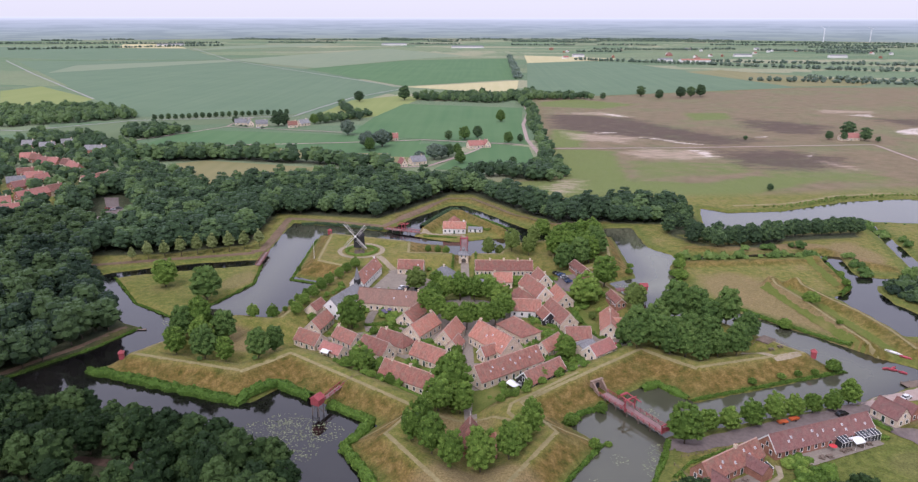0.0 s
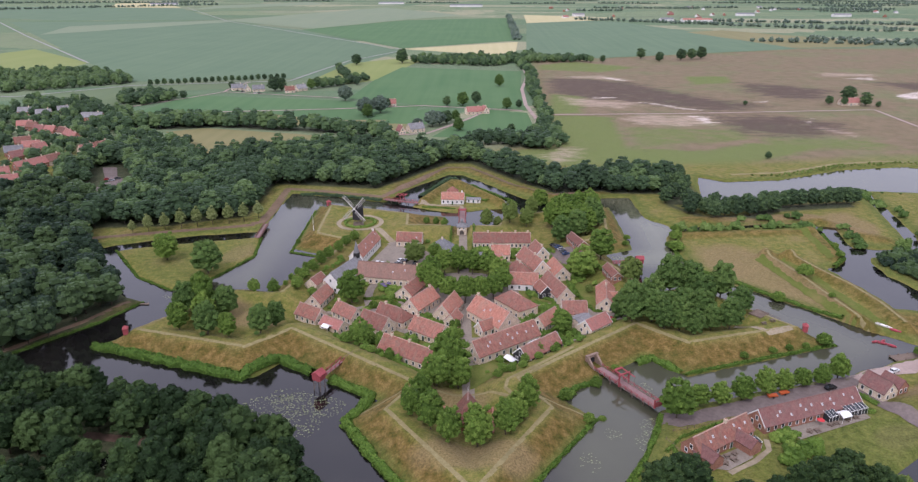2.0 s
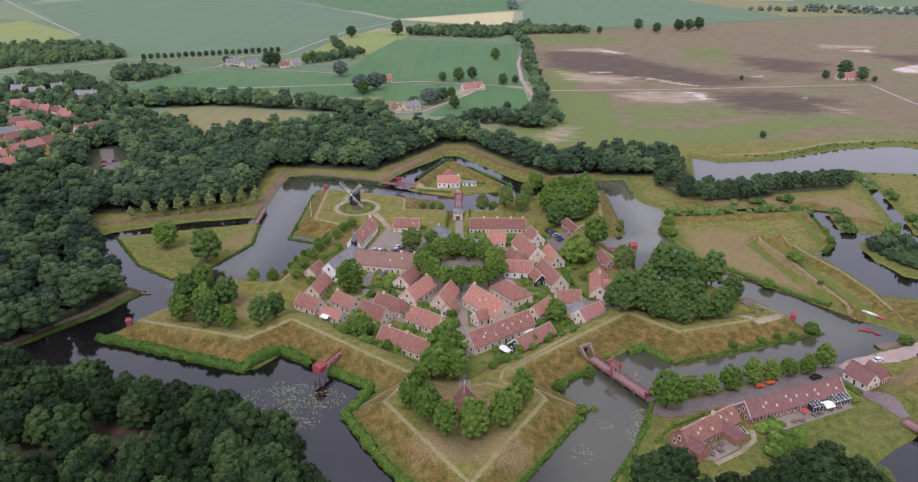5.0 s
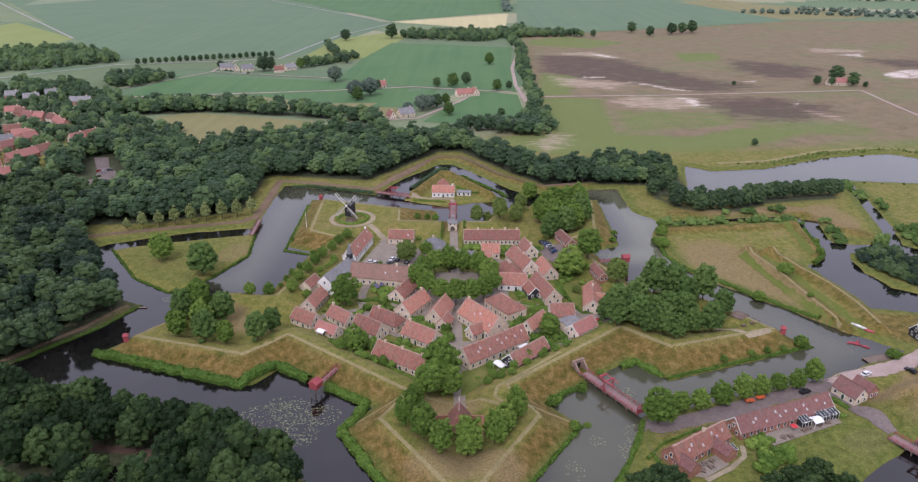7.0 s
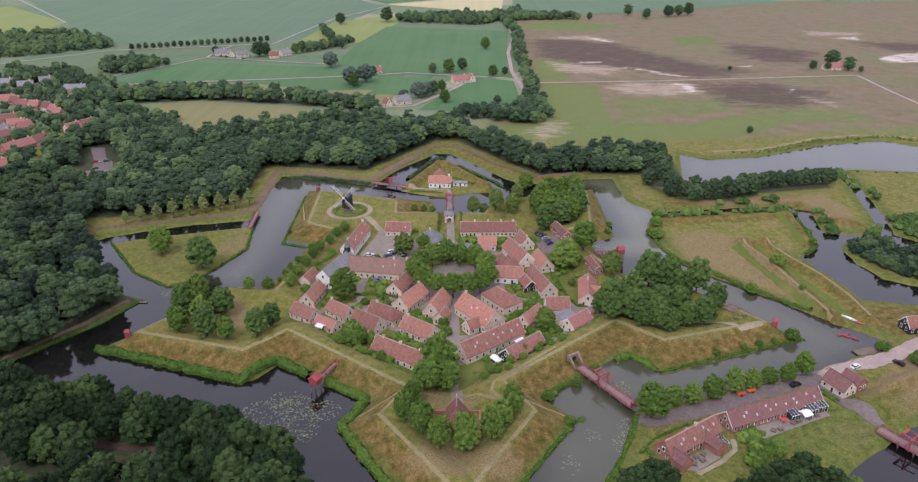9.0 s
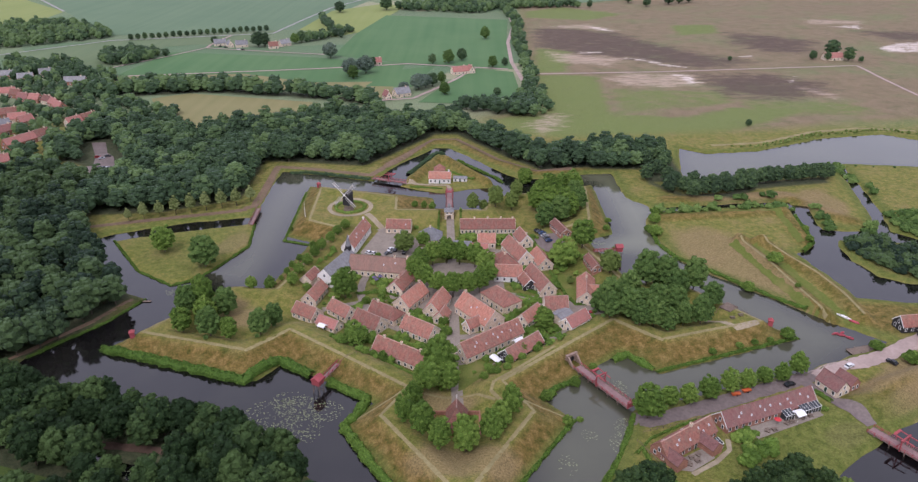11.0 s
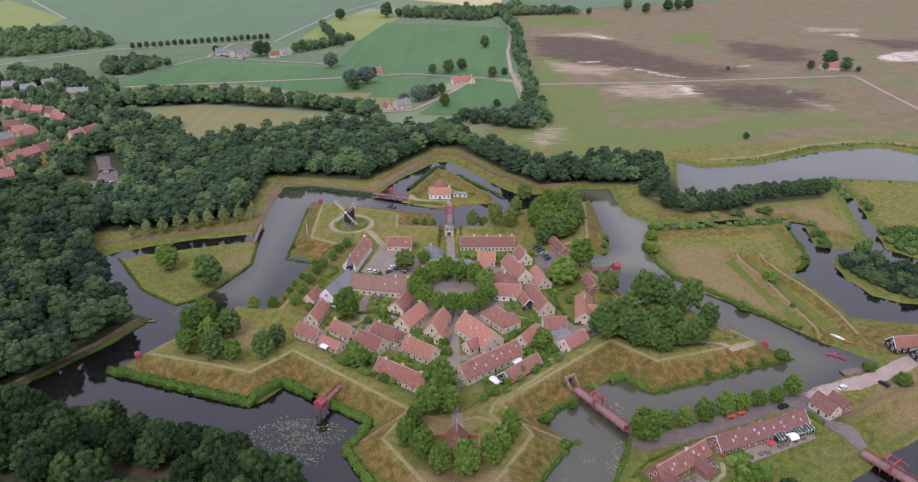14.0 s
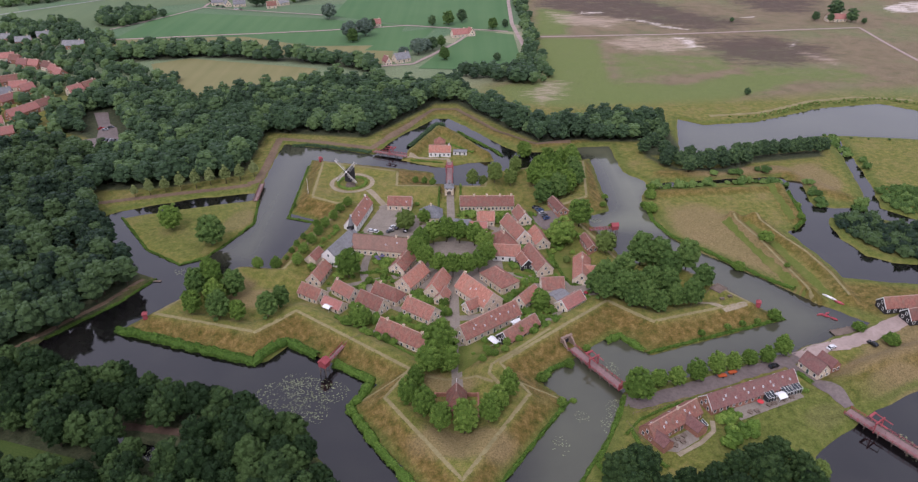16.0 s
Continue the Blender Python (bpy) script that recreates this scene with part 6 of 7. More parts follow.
house(12.4, 79.6, 1, 29, 9.4, 3.0, 7, OLDRED, BRICK, "long brick barrack with a red tiled roof", "barrack", chimneys=(-0.25, 0.0, 0.25, 0.47), name="barrack", gap=2.0)
house(11.4, 62, 0, 9, 9, 3.2, 6.8, RED, BRICK, small_red, chimneys=(-0.45,))
house(7.5, 53.5, -4, 9, 7, 2.6, 5.2, PINK, BRICK, "low annexe with an orange tiled roof", chimneys=())
house(-0.8, 55.5, -8, 9, 8, 2.8, 5.4, SLATE, BRICK, "low house with a dark grey roof", chimneys=())
house(26.3, 48.8, -68, 20, 9, 3.4, 8, RED, BRICK, "tall brick house with a red tiled gable roof", chimneys=(0.1,), trim=WHITE)
house(30.3, 64.3, -74, 11, 7.6, 3.0, 7, RED, BRICK, small_red, trim=WHITE)
house(19, 38, -66, 13, 12, 3.2, 7.8, OLDRED, BRICK, "square house with a weathered hipped roof", hips=(0.8, 0.8), chimneys=(0.1,))
house(20.6, 27.4, -4, 13, 9, 3.0, 7, RED, PLASTER, "white-walled house with a red tiled roof", chimneys=())
house(34.6, 19.9, -71, 19.5, 8.6, 3.0, 7.4, RED, BRICK, "long brick house with a red gable roof", chimneys=())
house(28.8, 19.5, -71, 8, 6.6, 2.6, 5.6, OLDRED, BLACKWOOD, "tarred wooden barn with white gable boards", "barn", trim=WHITE, chimneys=(), name="barn")
house(37.4, 41.4, -76, 13.5, 8, 2.8, 6.6, RED, BRICK, small_red, chimneys=())
house(16.2, 4, -53, 16, 11, 3.6, 7.6, RED, BRICK, "brick house with a hipped red roof", hips=(0.9, 0.9), chimneys=())
house(6.4, -8.6, -52, 20.5, 11.4, 3.6, 9, RED, BRICK, "large brick house with a broad red roof", chimneys=(-0.46,), lights=4)
house(3.4, -16.8, 38, 6.6, 5.4, 2.8, 5.8, RED, BRICK, "gabled brick annexe with white boards", trim=WHITE, chimneys=())
house(10.1, -29.2, 38, 29.5, 9, 3.0, 7.8, RED, BRICK, "long brick barrack with roof windows", "barrack", chimneys=(), lights=11, name="barrack", gap=3.2)
house(22.3, -36.2, 43, 18.5, 7.6, 2.7, 6.3, RED, BLACKWOOD, "low barn with a red roof and white gable boards", "barn", trim=WHITE, chimneys=(), name="barn", windows=True)
house(39.5, -1.2, 3, 10, 9, 3.0, 7, RED, BRICK, small_red, chimneys=())
house(45.7, -16.2, 42, 12, 7.4, 2.8, 6, PINK, BRICK, "brick house with an orange roof and white gables", trim=WHITE, chimneys=())
house(41.5, -9.5, 42, 8, 8, 2.8, 4.2, SLATE, BRICK, "low link building with a dark roof", chimneys=(), windows=False)
house(27.5, -10.4, 52, 12, 6.6, 3.0, 6.4, RED, BRICK, small_red, chimneys=())
house(54.6, 11.9, 82, 19, 8.6, 3.0, 6.6, RED, BRICK, "brick house with a red roof and cross gable", chimneys=(0.2,))
house(57.8, 10.5, -8, 5.5, 6, 2.8, 5.8, RED, BRICK, "small cross gable of a red-roofed house", trim=WHITE, chimneys=())
house(49.6, 68, -72, 14, 6, 2.4, 4.6, OLDRED, REDBRICK, "long open gun shed with a tiled roof", "shed", chimneys=(), name="shed", gap=2.2)
house(60.4, 31, -78, 12, 5, 2.4, 4.4, OLDRED, REDBRICK, "narrow brick shed with a tiled roof", "shed", chimneys=(), name="shed", gap=2.2)
house(-2.4, -77.5, 90, 9.5, 7.6, 3.4, 9.0, OLDRED, REDBRICK, "brick powder house with a steep dark red roof", "powder house", hips=(1.0, 0.35), chimneys=(), windows=False, name="powder_house", group="")
house(-15.2, 151.8, -2, 13.6, 8.4, 3.0, 6.4, RED, PLASTER, "white-walled guard house with a red roof on the ravelin", chimneys=(0.42,))
house(-16, 167.5, 0, 7, 7, 2.4, 5.6, OLDRED, REDBRICK, "little pavilion with a red pyramid roof", "pavilion", hips=(1, 1), chimneys=(), windows=False, name="pavilion", group="")
house(71.8, -85.3, 33.6, 23.6, 7.8, 2.5, 6.5, OLDRED, REDBRICK, "long barrack with a weathered red roof", "barrack", lights=8, chimneys=(0.1,), name="barrack", group="barracks outside the moat")
house(79.3, -87.2, -56.4, 7, 5, 2.5, 4.6, DARKRED, REDBRICK, "low rear wing of a barrack", "barrack", chimneys=(), name="barrack", group="barracks outside the moat", windows=False)
house(66.2, -94.2, -56.4, 7, 5, 2.5, 4.6, DARKRED, REDBRICK, "low rear wing of a barrack", "barrack", chimneys=(), name="barrack", group="barracks outside the moat", windows=False)
house(103.9, -69.8, 21.5, 38.5, 8.0, 2.5, 6.5, DARKRED, REDBRICK, "very long barrack with a dark red roof and roof windows", "barrack", lights=15, chimneys=(), name="barrack", group="barracks outside the moat", trim=WHITE)
house(133.2, -56.4, -64, 9.2, 7.0, 2.8, 6.4, DARKRED, BRICK, "brick house with red doors beside the lane", group="barracks outside the moat", chimneys=())
house(139.6, -53.8, -64, 7.2, 5.4, 2.5, 5.2, DARKRED, REDBRICK, "low rear wing with a red roof", group="barracks outside the moat", chimneys=())
house(188.5, -15.0, 7, 20, 7.2, 2.8, 6.4, OLDRED, BLACKWOOD, "black tarred barn with white boards and red roof", "barn", trim=WHITE, chimneys=(), name="barn", group="tarred barns")
house(195.5, -22.5, 10, 22, 7.4, 2.8, 6.4, OLDRED, BLACKWOOD, "black tarred barn with white boards and red roof", "barn", trim=WHITE, chimneys=(), name="barn", group="tarred barns")
house(-2.6, 152.6, -4, 8.5, 3.8, 1.9, 2.9, SLATE, PLASTER, "low white shed with a dark roof on the ravelin", "shed", chimneys=(), name="shed", gap=2.4)
# farms and village
for x, y, a, l, w in ((-5, 449, 20, 16, 10), (6, 453, -70, 10, 7), (-56, 362, 30, 14, 11), (-68, 352, -60, 9, 6), (-92, 492, 10, 9, 6), (-291, 598, 20, 14, 8), (-277, 590, -60, 11, 7),
                      (-263, 590, 20, 14, 8), (-223, 580, 20, 11, 8), (-214, 596, 50, 14, 9), (395, 512, 5, 20, 10)):
    house(x, y, a, l, w, 3, 7.5, SLATE if x == -56 else PINK if x > -100 else OLDRED if x == -223 else SLATE, BRICK, "farmhouse with a dull tiled roof among trees", "farmhouse", chimneys=(0.3,), name="farmhouse", group="farms", gap=4)
for k, (x, y, a, l) in enumerate(VILLAGE):
    slate = k in (10, 21, 22, 23, 24, 27, 29)
    house(x, y, a, l, 8.2, 3.4, 7.6, SLATE if slate else (PINK, OLDRED)[k % 3 == 1], REDBRICK if k % 4 else BRICK, "village house with a slate-grey roof" if slate else "village house with a tiled roof among garden trees",
          chimneys=(0.3,), group="village houses", gap=4)
for x, y, a, l, w in ((640, 1960, 8, 90, 30), (560, 1990, 8, 40, 24), (-1450, 3150, 20, 120, 30), (-60, 3000, 5, 140, 30), (330, 2250, 10, 40, 14), (900, 2300, 0, 60, 20), (1200, 2250, 5, 60, 20), (-420, 3300, 5, 120, 30)):
    house(x, y, a, l, w, 6, 10, RED if x == 640 else SLATE, PLASTER, "large pale far farm shed", "farm shed", chimneys=(), windows=False, name="farm_shed", group="far farm sheds")
far_rng = random.Random(31)
for k in range(34):
    house(far_rng.uniform(250, 2300), far_rng.uniform(2050, 2900), far_rng.uniform(0, 90), far_rng.uniform(14, 26), far_rng.uniform(9, 12), 3.5, 8.5, far_rng.choice((PINK, OLDRED, SLATE)), far_rng.choice((PLASTER, REDBRICK)),
          "far village house with a tiled roof among trees", chimneys=(), windows=False, group="far village houses")

# ---- bridges, mill, gate, huts and small things ----


def solid(name, mat, parent, *boxes, label=""):
    bm = bmesh.new()
    for q in boxes:
        box(bm, *q)
    return part(name, bm, mat, parent, label)


def beam(name, mat, parent, a, q, thick, label=""):
    """A squared timber from a to q."""
    bm = bmesh.new()
    limb(bm, a, q, thick * 0.7, thick * 0.7, 4)
    return part(name, bm, mat, parent, label)


def arch_block(bm, wide, tall, deep, aw, ah, steps=10):
    """A wall block with a round-headed passage through it along y."""
    pts = [(-wide / 2, -1), (-wide / 2, tall), (wide / 2, tall), (wide / 2, -1), (aw / 2, -1)]
    for k in range(steps + 1):
        a = math.pi * k / steps
        pts.append((aw / 2 * math.cos(a), ah - aw / 2 + aw / 2 * math.sin(a)))
    pts.append((-aw / 2, -1))
    lo = [bm.verts.new((x, -deep / 2, z)) for x, z in pts]
    hi = [bm.verts.new((x, deep / 2, z)) for x, z in pts]
    bm.faces.new(lo)
    bm.faces.new(hi[::-1])
    for k in range(len(pts)):
        j = (k + 1) % len(pts)
        bm.faces.new((lo[j], lo[k], hi[k], hi[j]))
    bmesh.ops.recalc_face_normals(bm, faces=bm.faces[:])


POST = shared("rail_post", lambda bm: box(bm, -0.1, 0.1, -0.1, 0.1, -0.1, 1.2), [REDPAINT])
PILE = shared("support_post", lambda bm: limb(bm, (0, 0, -3.2), (0, 0, 0), 0.2, 0.2, 8), [TIMBER])


def bridge(a, q, wide, z, label, portal=None, end_gate=False, name="bridge", mat=None):
    """A timber bridge on piles with railings; portal: how far along a lifting frame stands."""
    a, q = Vector(a), Vector(q)
    d = q - a
    n = d.length
    top = tagged(new(name), label, "bridge")
    top.matrix_basis = Matrix.Translation((a.x, a.y, z)) @ Matrix.Rotation(math.atan2(d.y, d.x), 4, "Z")
    w = wide / 2
    solid("deck", DECK, top, (0, n, -w, w, -0.22, 0))
    solid("kerb", TIMBER, top, (0, n, -w, -w + 0.25, 0.004, 0.2))
    solid("kerb", TIMBER, top, (0, n, w - 0.25, w, 0.004, 0.2))
    count = max(2, int(n / 2.4))
    for s in (-1, 1):
        for z0, z1 in ((1.1, 1.2), (0.55, 0.67)):
            solid("rail", mat or REDPAINT, top, (0, n, s * (w + 0.06) - 0.05, s * (w + 0.06) + 0.05, z0, z1))
        for k in range(count + 1):
            put("rail_post", POST, top, Matrix.Translation((n * k / count, s * (w + 0.06), 0)))
            if 0 < k < count and k % 2:
                put("support_post", PILE, top, Matrix.Translation((n * k / count, s * (w - 0.4), -0.2)))
    for k in range(1, count, 2):
        solid("cross_beam", TIMBER, top, (n * k / count - 0.15, n * k / count + 0.15, -w - 0.3, w + 0.3, -0.52, -0.22))
    if portal is not None:
        x = n * portal
        for s in (-1, 1):
            solid("portal_post", REDPAINT, top, (x - 0.17, x + 0.17, s * w - 0.2 + s * 0.3, s * w + 0.2 + s * 0.3, -0.3, 3.9))
            beam("balance_beam", REDPAINT, top, (x - 3.0, s * w * 0.8, 4.35), (x + 3.4, s * w * 0.8, 3.95), 0.34)
            beam("chain_rod", TIMBER, top, (x + 3.2, s * w * 0.8, 3.95), (x + 3.4, s * w * 0.8, 0.2), 0.07)
            beam("brace", REDPAINT, top, (x, s * (w + 0.3), 3.0), (x - 1.8, s * (w + 0.3), 0.1), 0.2)
        solid("portal_head", REDPAINT, top, (x - 0.24, x + 0.24, -w - 0.7, w + 0.7, 3.8, 4.2))
        solid("counterweight", REDPAINT, top, (x - 3.3, x - 2.5, -w * 0.85, w * 0.85, 4.2, 4.65))
    if end_gate:
        for s in (-1, 1):
            solid("gate_post", REDPAINT, top, (n - 0.3, n, s * w - 0.2, s * w + 0.2, 0, 2.6))
        solid("gate_leaf", REDPAINT, top, (n - 0.2, n - 0.1, -w, -w + 1.8, 0.1, 1.9))
        solid("gate_leaf", REDPAINT, top, (n - 0.2, n - 0.1, w - 1.8, w, 0.1, 1.9))
        solid("gate_head", REDPAINT, top, (n - 0.32, n + 0.02, -w - 0.3, w + 0.3, 2.6, 2.9))
    return top


bridge((43, -44.0), (58.6, -67.6), 3.8, 1.15, "long red-brown timber drawbridge to the town", 0.44, True, "drawbridge")
bridge((-8.4, 100.5), (-9, 138.5), 3.6, 1.0, "red timber bridge behind the water gate", 0.62, False, "drawbridge")
bridge((-35.5, 147.5), (-57.5, 155.5), 3.6, 1.0, "dark red timber bridge to the ravelin", 0.5, False, "drawbridge")
bridge((-117.5, 108), (-116, 86), 2.4, 0.7, "narrow plank footbridge to the isle", None, False, "footbridge", TIMBER)
bridge((136, -78.5), (166, -123), 4.2, 0.9, "long timber drawbridge over the outer pond", 0.2, False, "drawbridge")

# passage through the rampart at the long drawbridge
portal = tagged(new("rampart_passage"), "brick arched passage through the grass rampart", "gateway")
portal.matrix_basis = pose(41.0, -40.7, 0.5, 0, 0, 33)
bm = bmesh.new()
arch_block(bm, 5.2, 4.1, 0.9, 2.8, 3.3)
part("arch", bm, OLDBRICK, portal)
solid("coping", OLDBRICK, portal, (-2.7, 2.7, -0.55, 0.5, 4.1, 4.25))
for side in (-1, 1):
    bm = bmesh.new()
    prism(bm, [(-0.46, -0.6), (-0.46, 3.9), (-1.4, 3.1), (-3.0, 1.4), (-4.0, 0.9), (-4.0, -0.6)], side * 2.0 - 0.25, side * 2.0 + 0.25)
    bmesh.ops.recalc_face_normals(bm, faces=bm.faces[:])
    wing = part("wing_wall", bm, OLDBRICK, portal)
    bm = bmesh.new()
    prism(bm, [(-0.46, 3.9), (-0.46, 4.05), (-1.4, 3.25), (-3.0, 1.55), (-4.0, 1.05), (-4.0, 0.9), (-3.0, 1.4), (-1.4, 3.1)], side * 2.0 - 0.33, side * 2.0 + 0.33)
    bmesh.ops.recalc_face_normals(bm, faces=bm.faces[:])
    part("coping", bm, OLDBRICK, wing)
# added black panel, imitates the shade inside the arch
solid("passage_shade", BLACKWOOD, portal, (-1.42, 1.42, 0.1, 0.3, -0.6, 3.32), label="black panel standing in for the passage's shade")

# water gate tower
gate = tagged(new("gatehouse"), "pale brick gate tower with a slate spire roof", "gatehouse")
gate.matrix_basis = pose(-8.4, 96.0, 0.2, 0, 0, 1) @ Matrix.Diagonal((0.68, 0.68, 0.72, 1))
bm = bmesh.new()
arch_block(bm, 7.4, 6.2, 7.0, 3.4, 3.9)
part("wall", bm, BRICK, gate)
bm = bmesh.new()
for z0, z1, a, q in ((6.2, 6.5, 4.1, 4.1), (6.5, 8.6, 4.0, 1.5), (8.6, 10.4, 1.0, 1.0), (10.4, 12.4, 1.35, 0.05)):
    lo = [bm.verts.new((x * a, y * a, z0)) for x, y in ((-1, -1), (1, -1), (1, 1), (-1, 1))]
    hi = [bm.verts.new((x * q, y * q, z1)) for x, y in ((-1, -1), (1, -1), (1, 1), (-1, 1))]
    bm.faces.new(lo[::-1])
    bm.faces.new(hi)
    for k in range(4):
        bm.faces.new((lo[k], lo[(k + 1) % 4], hi[(k + 1) % 4], hi[k]))
part("roof", bm, SLATE, gate)
solid("arch_trim", WHITE, gate, (-2.2, 2.2, -3.56, -3.5, 4.15, 4.5))
for x in (-1.6, 1.6):
    window_on(gate, Matrix.Translation((x, -3.53, 4.55)))

# church turret
turret = tagged(new("church_turret"), "dark pointed roof turret on the church", "turret")
turret.matrix_basis = pose(-55.6, 39.6, level(-55.6, 39.6), 0, 0, 68)
solid("base", BLACKWOOD, turret, (-1.1, 1.1, -1.1, 1.1, 6.5, 11))
bm = bmesh.new()
lo = [bm.verts.new((1.4 * math.cos(k * math.pi / 4 + 0.39), 1.4 * math.sin(k * math.pi / 4 + 0.39), 11)) for k in range(8)]
tip = bm.verts.new((0, 0, 17))
bm.faces.new(lo[::-1])
for k in range(8):
    bm.faces.new((lo[k], lo[(k + 1) % 8], tip))
part("spire", bm, SLATE, turret)


PALEWOOD = mottled("pale_weathered_wood", (0.42, 0.4, 0.37), (0.55, 0.53, 0.5), 2.0)


def windmill(x, y, turn):
    z = level(x, y) + 0.2
    top = tagged(new("windmill"), "dark post windmill with four lattice sails", "windmill")
    top.matrix_basis = pose(x, y, z, 0, 0, turn)
    bm = bmesh.new()
    limb(bm, (0, 0, -0.5), (0, 0, 0.9), 3.0, 2.6, 12)
    part("base", bm, TIMBER, top)
    for k in range(4):
        a = k * math.pi / 2 + 0.78
        beam("trestle_leg", TIMBER, top, (2.6 * math.cos(a), 2.6 * math.sin(a), 1.3), (0.5 * math.cos(a), 0.5 * math.sin(a), 4.0), 0.4)
    bm = bmesh.new()
    prism(bm, [(-1.9, 3.4), (1.9, 3.4), (1.75, 9.3), (0.9, 10.6), (0, 11.1), (-0.9, 10.6), (-1.75, 9.3)], -2.7, 2.7)
    bmesh.ops.recalc_face_normals(bm, faces=bm.faces[:])
    part("body", bm, BLACKWOOD, top)
    bm = bmesh.new()
    prism(bm, [(-2.0, 9.2), (-1.0, 10.7), (0, 11.3), (1.0, 10.7), (2.0, 9.2), (1.85, 9.2), (0.9, 10.55), (0, 11.12), (-0.9, 10.55), (-1.85, 9.2)], -3.0, 3.0)
    bmesh.ops.recalc_face_normals(bm, faces=bm.faces[:])
    part("cap", bm, BLACKWOOD, top)
    beam("tail_pole", TIMBER, top, (2.6, 0, 4.5), (7.6, 0, 0.4), 0.3)
    beam("stair", TIMBER, top, (2.7, 0.6, 3.8), (6.4, 0.6, 0.2), 0.5)
    beam("axle", TIMBER, top, (-2.5, 0, 9.8), (-4.0, 0, 10.1), 0.5)
    solid("axle_head", WHITE, top, (-4.2, -3.6, -0.5, 0.5, 9.6, 10.6))
    for k in range(4):
        a = k * math.pi / 2 + 0.72
        cy, cz = math.cos(a), math.sin(a)
        sail = beam("sail", PALEWOOD, top, (-3.9, 0.3 * cy, 10.1 + 0.3 * cz), (-3.9, 9.0 * cy, 10.1 + 9.0 * cz), 0.34)
        bm = bmesh.new()
        py, pz = -cz, cy
        for j in range(9):
            r = 1.8 + j * 0.88
            limb(bm, (-3.9, r * cy - 0.4 * py, 10.1 + r * cz - 0.4 * pz), (-3.75, r * cy + 1.5 * py, 10.1 + r * cz + 1.5 * pz), 0.06, 0.06, 4)
        for e in (0.75, 1.5):
            limb(bm, (-3.8, 1.7 * cy + e * py, 10.1 + 1.7 * cz + e * pz), (-3.8, 8.9 * cy + e * py, 10.1 + 8.9 * cz + e * pz), 0.07, 0.07, 4)
        part("lattice", bm, PALEWOOD, sail)
    return top


windmill(-64.6, 99.6, 70)


def privy(hut, walk_from, label):
    """A red wooden hut on stilts over the water, reached by a railed gangway."""
    h, a = Vector(hut), Vector(walk_from)
    d = h - a
    n = d.length
    top = tagged(new("stilt_hut"), label, "stilt hut", "stilt huts")
    z = 3.2
    top.matrix_basis = Matrix.Translation((a.x, a.y, z)) @ Matrix.Rotation(math.atan2(d.y, d.x), 4, "Z")
    solid("gangway", DECK, top, (-1, n - 1.5, -0.8, 0.8, -0.15, 0))
    for s in (-1, 1):
        solid("rail", REDPAINT, top, (-1, n - 1.5, s * 0.8 - 0.06, s * 0.8 + 0.06, 0.85, 0.98), (-1, n - 1.5, s * 0.8 - 0.04, s * 0.8 + 0.04, 0.4, 0.5))
        for k in range(7):
            put("rail_post", POST, top, Matrix.Translation((-1 + (n - 0.7) * k / 6.5, s * 0.8, -0.1)))
    solid("cabin", REDPAINT, top, (n - 1.5, n + 1.7, -1.6, 1.6, 0, 2.3))
    bm = bmesh.new()
    prism(bm, [(-1.9, 2.2), (1.9, 2.2), (0, 3.5)], n - 1.8, n + 2.0)
    part("roof", bm, REDPAINT, top)
    for x in (n - 1.2, n + 1.4):
        for s in (-1.3, 1.3):
            beam("stilt", TIMBER, top, (x, s, 0), (x, s, -6), 0.24)
    beam("brace", TIMBER, top, (n - 1.2, -1.3, -0.5), (n + 1.4, -1.3, -3.6), 0.15)
    beam("brace", TIMBER, top, (n + 1.4, 1.3, -0.5), (n - 1.2, 1.3, -3.6), 0.15)
    for x in (n * 0.25, n * 0.6):
        beam("stilt", TIMBER, top, (x, -0.6, 0), (x, -0.6, -4), 0.18)
        beam("stilt", TIMBER, top, (x, 0.6, 0), (x, 0.6, -4), 0.18)
    return top


privy((-52.8, -57.2), (-45.6, -41.0), "dull red wooden hut on stilts over the moat")
privy((76.5, 50), (65, 49), "dull red wooden hut on stilts over the moat")


def sentry(x, y, z, turn):
    top = tagged(new("sentry_box"), "small red wooden sentry box on the rampart tip", "sentry box", "sentry boxes")
    top.matrix_basis = pose(x, y, z, 0, 0, turn)
    solid("cabin", REDPAINT, top, (-0.9, 0.9, -0.9, 0.9, -0.6, 2.0))
    bm = bmesh.new()
    lo = [bm.verts.new((sx * 1.15, sy * 1.15, 1.95)) for sx, sy in ((-1, -1), (1, -1), (1, 1), (-1, 1))]
    tip = bm.verts.new((0, 0, 3.1))
    bm.faces.new(lo[::-1])
    for k in range(4):
        bm.faces.new((lo[k], lo[(k + 1) % 4], tip))
    part("roof", bm, REDPAINT, top)
    solid("door", TIMBER, top, (-0.35, 0.35, 0.9, 0.95, 0, 1.7))


for k in (1, 3, 4):
    tip = Vector(CREST[5 * k + 2])
    out = (tip - Vector((CX, CY))).normalized()
    sentry(tip.x + out.x * 2.2, tip.y + out.y * 2.2, level(tip.x + out.x, tip.y + out.y), LEAN + 72 * k + 90)

# cars
CARPAINT = []
